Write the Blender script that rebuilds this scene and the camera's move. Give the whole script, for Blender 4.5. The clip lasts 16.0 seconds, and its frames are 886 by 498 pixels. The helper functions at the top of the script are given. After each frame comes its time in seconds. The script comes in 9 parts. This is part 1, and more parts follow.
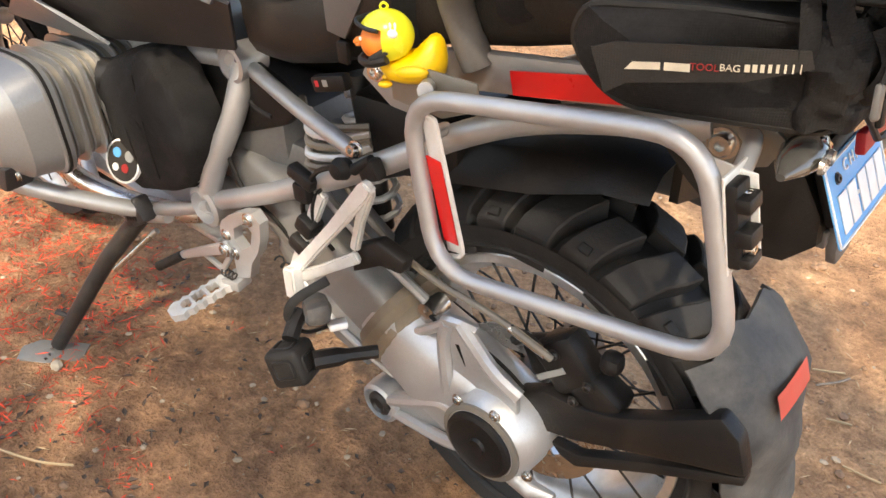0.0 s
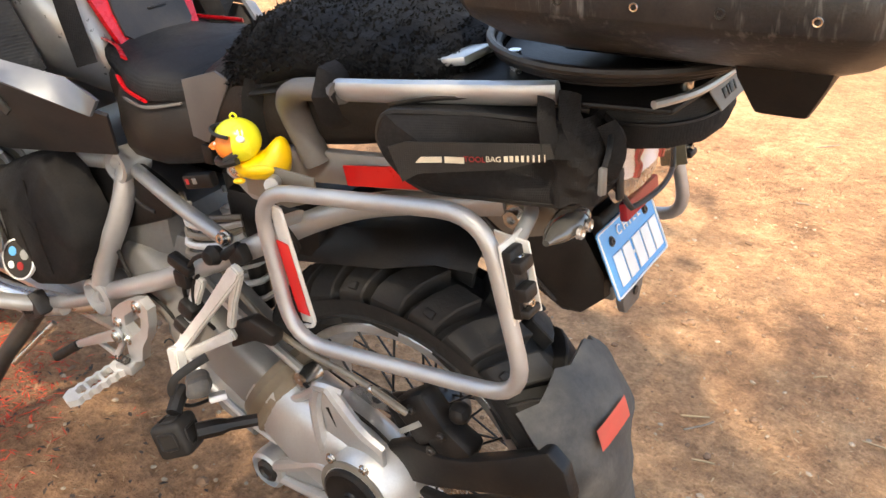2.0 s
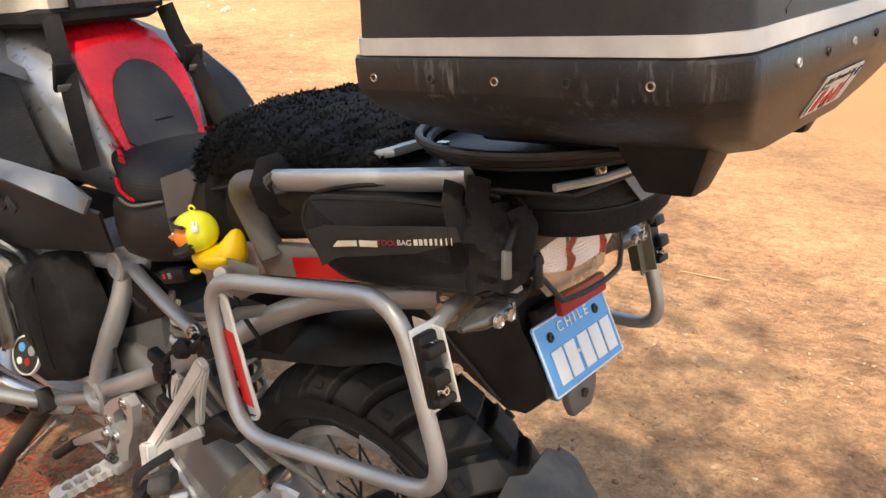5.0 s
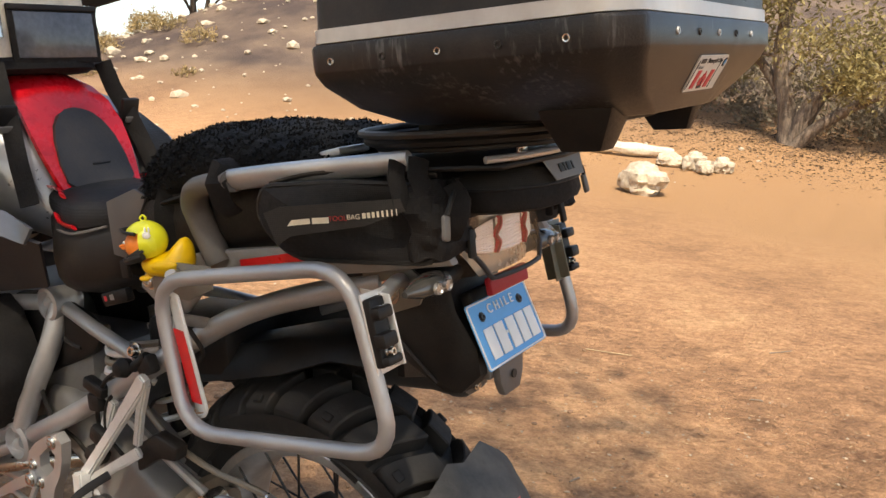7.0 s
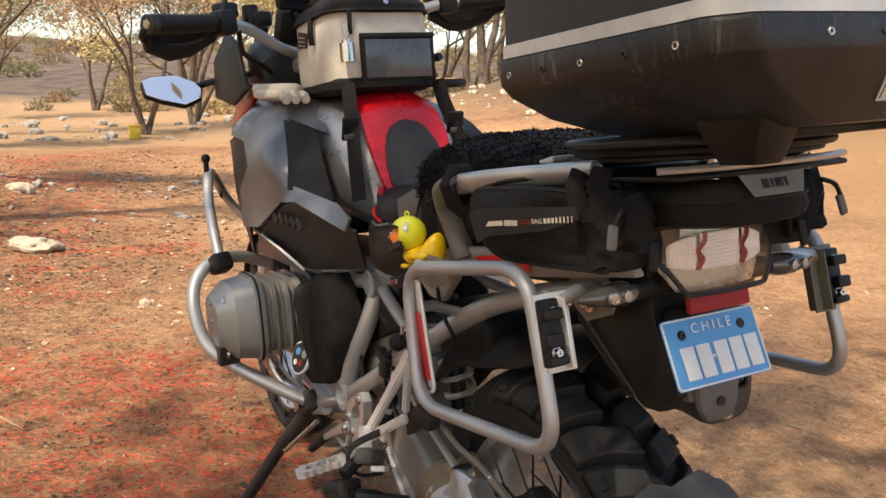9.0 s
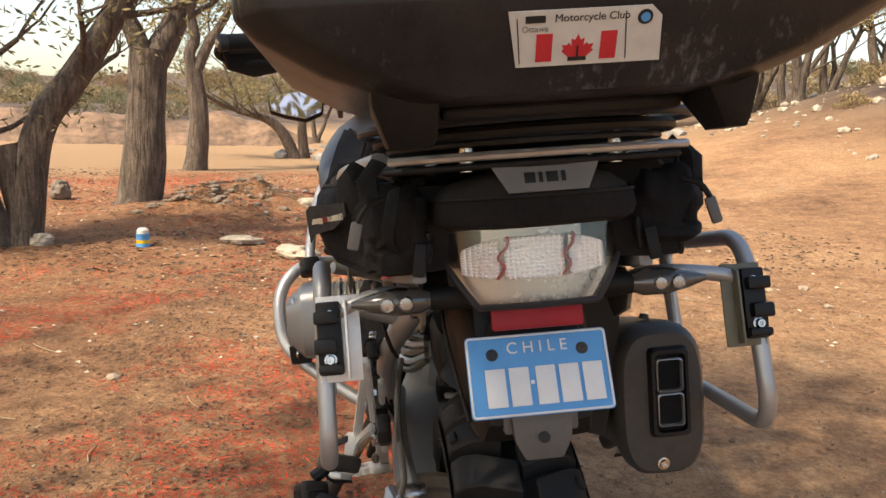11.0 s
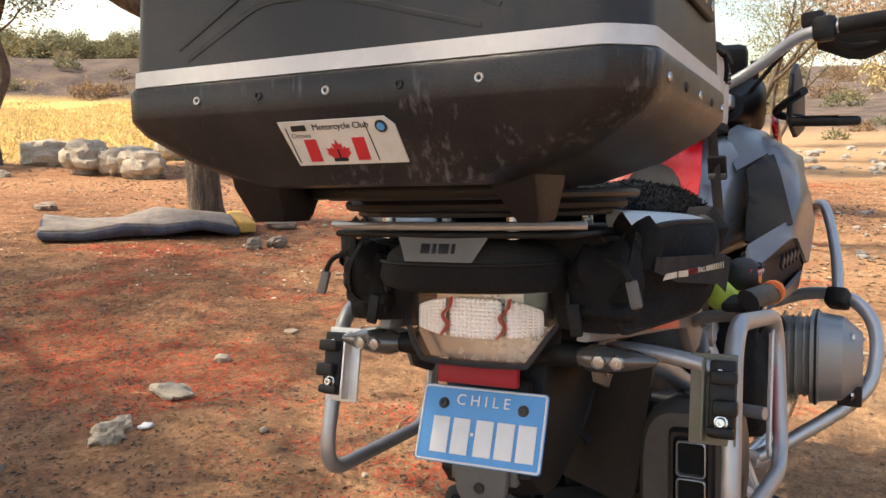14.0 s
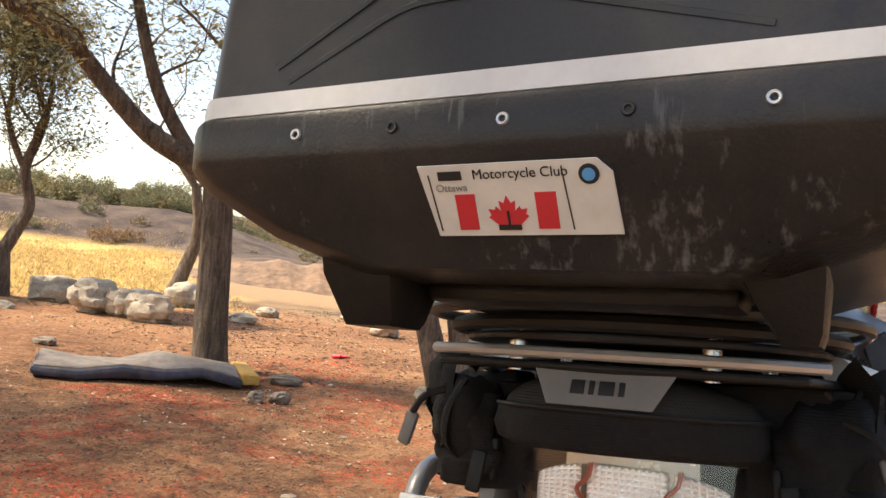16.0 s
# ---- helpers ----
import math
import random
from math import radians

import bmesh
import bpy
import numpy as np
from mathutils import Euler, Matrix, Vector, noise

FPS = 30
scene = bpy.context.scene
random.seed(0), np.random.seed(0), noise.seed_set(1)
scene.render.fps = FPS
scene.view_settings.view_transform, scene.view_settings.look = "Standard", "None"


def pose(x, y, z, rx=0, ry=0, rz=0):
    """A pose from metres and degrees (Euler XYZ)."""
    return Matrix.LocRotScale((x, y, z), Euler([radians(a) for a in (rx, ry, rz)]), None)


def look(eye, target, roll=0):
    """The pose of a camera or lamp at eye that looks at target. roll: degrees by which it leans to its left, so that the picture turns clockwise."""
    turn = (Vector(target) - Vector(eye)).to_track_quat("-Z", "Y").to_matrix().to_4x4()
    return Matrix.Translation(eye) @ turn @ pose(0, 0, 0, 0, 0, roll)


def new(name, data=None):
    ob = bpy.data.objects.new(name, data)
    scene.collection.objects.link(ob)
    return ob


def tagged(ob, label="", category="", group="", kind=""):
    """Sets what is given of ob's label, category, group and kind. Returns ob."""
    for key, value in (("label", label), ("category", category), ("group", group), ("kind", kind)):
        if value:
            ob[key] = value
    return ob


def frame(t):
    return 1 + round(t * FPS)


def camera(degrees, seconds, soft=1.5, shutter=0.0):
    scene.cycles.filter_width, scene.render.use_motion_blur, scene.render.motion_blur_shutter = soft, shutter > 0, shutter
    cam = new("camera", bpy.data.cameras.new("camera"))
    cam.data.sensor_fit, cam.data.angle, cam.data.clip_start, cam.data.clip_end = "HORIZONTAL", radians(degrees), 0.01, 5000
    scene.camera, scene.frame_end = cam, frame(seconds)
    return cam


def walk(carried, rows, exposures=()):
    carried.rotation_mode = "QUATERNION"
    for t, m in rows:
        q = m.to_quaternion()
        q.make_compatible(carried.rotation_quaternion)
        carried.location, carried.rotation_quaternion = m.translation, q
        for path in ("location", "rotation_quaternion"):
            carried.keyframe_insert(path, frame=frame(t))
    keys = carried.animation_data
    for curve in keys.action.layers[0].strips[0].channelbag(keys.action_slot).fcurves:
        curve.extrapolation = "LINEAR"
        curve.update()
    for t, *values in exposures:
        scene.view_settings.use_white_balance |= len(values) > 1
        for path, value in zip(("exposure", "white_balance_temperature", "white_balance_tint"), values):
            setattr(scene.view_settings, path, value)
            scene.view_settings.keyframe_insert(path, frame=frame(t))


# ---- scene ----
cam = camera(56.6, 16.0)
PATH = [
    (0, (-0.5, 0.958, 1.073), (0.612, -0.414, 0.134), 2.3),
    (0.5, (-0.521, 1.029, 1.076), (0.485, -0.422, 0.137), 2.0),
    (1, (-0.549, 1.07, 1.075), (0.396, -0.433, 0.154), 2.3),
    (1.5, (-0.592, 1.049, 1.091), (0.34, -0.496, 0.229), 2.4),
    (2, (-0.665, 1.002, 1.128), (0.371, -0.531, 0.37), 1.2),
    (2.5, (-0.756, 0.937, 1.134), (0.418, -0.525, 0.44), -0.5),
    (3, (-0.831, 0.908, 1.14), (0.389, -0.534, 0.486), -1.3),
    (3.5, (-0.837, 0.914, 1.168), (0.416, -0.524, 0.563), -1.4),
    (3.7, (-0.814, 0.9, 1.184), (0.452, -0.535, 0.602), -1.4),
    (5.8, (-0.81, 0.947, 1.024), (0.431, -0.57, 0.625), 2.1),
    (6, (-0.82, 0.965, 1.022), (0.376, -0.59, 0.631), 1.0),
    (6.5, (-0.828, 0.998, 0.984), (0.254, -0.665, 0.73), -0.1),
    (7, (-0.853, 1.032, 0.944), (0.252, -0.628, 0.786), 0.4),
    (7.5, (-0.88, 1.021, 0.945), (0.299, -0.591, 0.841), 0.5),
    (8, (-0.95, 0.969, 0.946), (0.47, -0.438, 0.878), 1.5),
    (8.5, (-1.011, 0.934, 0.955), (0.654, -0.17, 0.874), 2.5),
    (8.7, (-1.036, 0.914, 0.948), (0.68, -0.107, 0.837), 2.8),
    (10.8, (-1.19, 0.332, 0.95), (0.788, 0.105, 0.768), 4.0),
    (11, (-1.172, 0.294, 0.95), (0.814, 0.112, 0.801), 4.0),
    (11.5, (-1.177, 0.188, 0.949), (0.819, 0.219, 0.823), 3.2),
    (12, (-1.203, 0.049, 0.96), (0.77, 0.35, 0.826), 4.1),
    (12.5, (-1.226, -0.027, 0.97), (0.703, 0.484, 0.828), 5.0),
    (13, (-1.227, -0.07, 1.013), (0.677, 0.522, 0.852), 4.9),
    (13.5, (-1.168, -0.118, 1.048), (0.712, 0.529, 0.833), 5.0),
    (14, (-1.156, -0.22, 1.07), (0.628, 0.647, 0.816), 6.4),
    (14.5, (-1.168, -0.352, 1.087), (0.477, 0.76, 0.85), 8.4),
    (15, (-1.156, -0.31, 1.068), (0.487, 0.828, 0.987), 12.0),
    (15.5, (-1.087, -0.168, 1.03), (0.632, 0.853, 1.103), 13.0),
    (16, (-0.993, -0.021, 0.994), (0.768, 0.914, 1.153), 11.3),
]
# the fitted frame is turned upright by LEVEL; the motorcycle leans on its stand by BIKE
LEVEL = pose(0, 0, 0.012, 2.5, 4.5, 0)
BIKE = LEVEL @ pose(0, 0, 0, -8, 0, 0)
walk(cam, [(t, LEVEL @ look(eye, target, roll)) for t, eye, target, roll in PATH], [(0.0, 2.1, 7500, 11), (1.5, 2.15, 7500, 11), (2.5, 1.85, 7500, 11), (3.5, 1.5, 7500, 11), (6.0, 1.55, 7500, 11), (6.5, 1.35, 7500, 11), (7.0, 1.1, 7500, 11), (8.5, 1.0, 7500, 11), (11.0, 0.9, 7500, 11), (13.0, 1.0, 7500, 11), (14.5, 1.3, 7500, 11), (16.0, 1.15, 7500, 11)])


# ---- light ----
SUN_UP, SUN_AZ = radians(52), math.atan2(0.80, -0.45)
world = bpy.data.worlds.new("sky")
scene.world = world
world.use_nodes = True
wn = world.node_tree
sky = wn.nodes.new("ShaderNodeTexSky")
sky.sky_type = "NISHITA"
sky.sun_disc = False
sky.sun_elevation = SUN_UP
sky.sun_rotation = radians(90) - SUN_AZ
sky.dust_density = 1.6
sky.air_density = 1.0
sky.ozone_density = 0.6
wn.nodes["Background"].inputs["Strength"].default_value = 0.15
wn.links.new(sky.outputs[0], wn.nodes["Background"].inputs["Color"])
sun = new("sun", bpy.data.lights.new("sun", "SUN"))
sun.data.energy, sun.data.angle, sun.data.color = 3.9, radians(1.6), (1.0, 0.94, 0.83)
to_sun = Vector((math.cos(SUN_AZ) * math.cos(SUN_UP), math.sin(SUN_AZ) * math.cos(SUN_UP), math.sin(SUN_UP)))
sun.matrix_world = look(to_sun * 30, (0, 0, 0))


# ---- materials ----
def node(tree, kind, **values):
    n = tree.nodes.new(kind)
    for key, value in values.items():
        n.inputs[key.replace("_", " ")].default_value = value
    return n


def mat(name, color, rough=0.5, metal=0.0, vary=0.18, grain=60.0, stain=6.0, bump=0.15, dust=0.0, coat=0.0, spread=0.2, rand=0.0, dustcol=(0.30, 0.21, 0.14)):
    """A painted, cast or woven surface: grain and stains vary its colour, roughness and relief; dust is a thin film of soil in patches."""
    m = bpy.data.materials.new(name)
    m.use_nodes = True
    t = m.node_tree
    b = t.nodes["Principled BSDF"]
    b.inputs["Metallic"].default_value = metal
    b.inputs["Coat Weight"].default_value = coat
    if max(color) < 0.03 and not metal:
        b.inputs["Specular IOR Level"].default_value = 0.32
    co = t.nodes.new("ShaderNodeTexCoord")
    fine = node(t, "ShaderNodeTexNoise", Scale=grain, Detail=4.0, Roughness=0.6)
    wide = node(t, "ShaderNodeTexNoise", Scale=stain, Detail=5.0, Roughness=0.65)
    for n in (fine, wide):
        t.links.new(co.outputs["Object"], n.inputs["Vector"])
    mixn = t.nodes.new("ShaderNodeMath")
    mixn.operation = "ADD"
    t.links.new(fine.outputs["Fac"], mixn.inputs[0])
    t.links.new(wide.outputs["Fac"], mixn.inputs[1])
    ramp = t.nodes.new("ShaderNodeMapRange")
    ramp.inputs["From Min"].default_value, ramp.inputs["From Max"].default_value = 0.7, 1.3
    ramp.inputs["To Min"].default_value, ramp.inputs["To Max"].default_value = 1 - vary, 1 + vary
    t.links.new(mixn.outputs[0], ramp.inputs["Value"])
    val = ramp.outputs[0]
    if rand:
        info = t.nodes.new("ShaderNodeObjectInfo")
        rr = t.nodes.new("ShaderNodeMapRange")
        rr.inputs["To Min"].default_value, rr.inputs["To Max"].default_value = 1 - rand, 1 + rand
        t.links.new(info.outputs["Random"], rr.inputs["Value"])
        mm = t.nodes.new("ShaderNodeMath")
        mm.operation = "MULTIPLY"
        t.links.new(val, mm.inputs[0])
        t.links.new(rr.outputs[0], mm.inputs[1])
        val = mm.outputs[0]
    hsv = t.nodes.new("ShaderNodeHueSaturation")
    hsv.inputs["Color"].default_value = (*color, 1)
    t.links.new(val, hsv.inputs["Value"])
    col = hsv.outputs[0]
    rg = t.nodes.new("ShaderNodeMapRange")
    rg.inputs["From Min"].default_value, rg.inputs["From Max"].default_value = 0.7, 1.3
    rg.inputs["To Min"].default_value, rg.inputs["To Max"].default_value = max(0.02, rough * (1 - spread)), min(1.0, rough * (1 + spread))
    t.links.new(mixn.outputs[0], rg.inputs["Value"])
    rout = rg.outputs[0]
    if dust:
        dn = node(t, "ShaderNodeTexNoise", Scale=11.0, Detail=8.0, Roughness=0.72)
        t.links.new(co.outputs["Object"], dn.inputs["Vector"])
        dr = t.nodes.new("ShaderNodeMapRange")
        dr.inputs["From Min"].default_value, dr.inputs["From Max"].default_value = 0.42, 0.75
        dr.inputs["To Max"].default_value = dust
        t.links.new(dn.outputs["Fac"], dr.inputs["Value"])
        mx = t.nodes.new("ShaderNodeMix")
        mx.data_type = "RGBA"
        mx.inputs["B"].default_value = (*dustcol, 1)
        t.links.new(dr.outputs[0], mx.inputs["Factor"])
        t.links.new(col, mx.inputs["A"])
        col = mx.outputs["Result"]
        md = t.nodes.new("ShaderNodeMix")
        md.inputs["B"].default_value = 0.85
        t.links.new(dr.outputs[0], md.inputs["Factor"])
        t.links.new(rout, md.inputs["A"])
        rout = md.outputs["Result"]
    t.links.new(col, b.inputs["Base Color"])
    t.links.new(rout, b.inputs["Roughness"])
    if bump:
        bp = node(t, "ShaderNodeBump", Strength=bump, Distance=0.002)
        t.links.new(fine.outputs["Fac"], bp.inputs["Height"])
        t.links.new(bp.outputs[0], b.inputs["Normal"])
    return m


def weave(name, color, rough=0.85, scale=900.0, strength=0.5, dust=0.0):
    """Cloth: crossed threads as relief over the usual variation."""
    m = mat(name, color, rough, vary=0.25, grain=240, bump=0.0, dust=dust, stain=9)
    t = m.node_tree
    co = t.nodes.new("ShaderNodeTexCoord")
    a = node(t, "ShaderNodeTexWave", Scale=scale / 6.3, Distortion=0.6)
    b = node(t, "ShaderNodeTexWave", Scale=scale / 6.3, Distortion=0.6)
    b.bands_direction = "Z"
    wr = node(t, "ShaderNodeTexNoise", Scale=24.0, Detail=6.0)
    for n in (a, b, wr):
        t.links.new(co.outputs["Object"], n.inputs["Vector"])
    ad = t.nodes.new("ShaderNodeMath")
    ad.operation = "ADD"
    t.links.new(a.outputs["Fac"], ad.inputs[0])
    t.links.new(b.outputs["Fac"], ad.inputs[1])
    bp = node(t, "ShaderNodeBump", Strength=strength * 0.5, Distance=0.0006)
    t.links.new(ad.outputs[0], bp.inputs["Height"])
    bw = node(t, "ShaderNodeBump", Strength=0.6, Distance=0.006)
    t.links.new(wr.outputs["Fac"], bw.inputs["Height"])
    t.links.new(bp.outputs[0], bw.inputs["Normal"])
    t.links.new(bw.outputs[0], t.nodes["Principled BSDF"].inputs["Normal"])
    return m


def clear(name, color, rough=0.06, ior=1.45, alpha=0.0):
    m = bpy.data.materials.new(name)
    m.use_nodes = True
    b = m.node_tree.nodes["Principled BSDF"]
    b.inputs["Base Color"].default_value = (*color, 1)
    b.inputs["Roughness"].default_value = rough
    b.inputs["IOR"].default_value = ior
    b.inputs["Transmission Weight"].default_value = 1.0
    return m


def cover(name, color):
    """A thin clear skin: see-through with a glossy surface."""
    m = bpy.data.materials.new(name)
    m.use_nodes = True
    t = m.node_tree
    see = t.nodes.new("ShaderNodeBsdfTransparent")
    see.inputs[0].default_value = (*color, 1)
    shine = t.nodes.new("ShaderNodeBsdfGlossy")
    shine.inputs["Roughness"].default_value = 0.08
    mx = t.nodes.new("ShaderNodeMixShader")
    mx.inputs[0].default_value = 0.05
    t.links.new(see.outputs[0], mx.inputs[1])
    t.links.new(shine.outputs[0], mx.inputs[2])
    t.links.new(mx.outputs[0], t.nodes["Material Output"].inputs["Surface"])
    return m


def scuffed(name, color, rough):
    """Black moulded shell with pale upright scrapes and dust."""
    m = mat(name, color, rough, vary=0.25, grain=420, stain=5, dust=0.10, bump=0.2)
    t = m.node_tree
    b = t.nodes["Principled BSDF"]
    co = t.nodes.new("ShaderNodeTexCoord")
    mp = t.nodes.new("ShaderNodeMapping")
    mp.inputs["Scale"].default_value = (150, 150, 22)
    st = node(t, "ShaderNodeTexNoise", Scale=1.0, Detail=3.0, Roughness=0.6)
    wide = node(t, "ShaderNodeTexNoise", Scale=9.0, Detail=4.0, Roughness=0.6)
    t.links.new(co.outputs["Object"], mp.inputs["Vector"])
    t.links.new(mp.outputs[0], st.inputs["Vector"])
    t.links.new(co.outputs["Object"], wide.inputs["Vector"])
    ml = t.nodes.new("ShaderNodeMath")
    ml.operation = "MULTIPLY"
    t.links.new(st.outputs["Fac"], ml.inputs[0])
    t.links.new(wide.outputs["Fac"], ml.inputs[1])
    mr = t.nodes.new("ShaderNodeMapRange")
    mr.inputs["From Min"].default_value, mr.inputs["From Max"].default_value, mr.inputs["To Max"].default_value = 0.29, 0.42, 0.62
    t.links.new(ml.outputs[0], mr.inputs["Value"])
    mx = t.nodes.new("ShaderNodeMix")
    mx.data_type = "RGBA"
    mx.inputs["B"].default_value = (0.19, 0.185, 0.18, 1)
    t.links.new(mr.outputs[0], mx.inputs["Factor"])
    t.links.new(b.inputs["Base Color"].links[0].from_socket, mx.inputs["A"])
    t.links.new(mx.outputs["Result"], b.inputs["Base Color"])
    return m


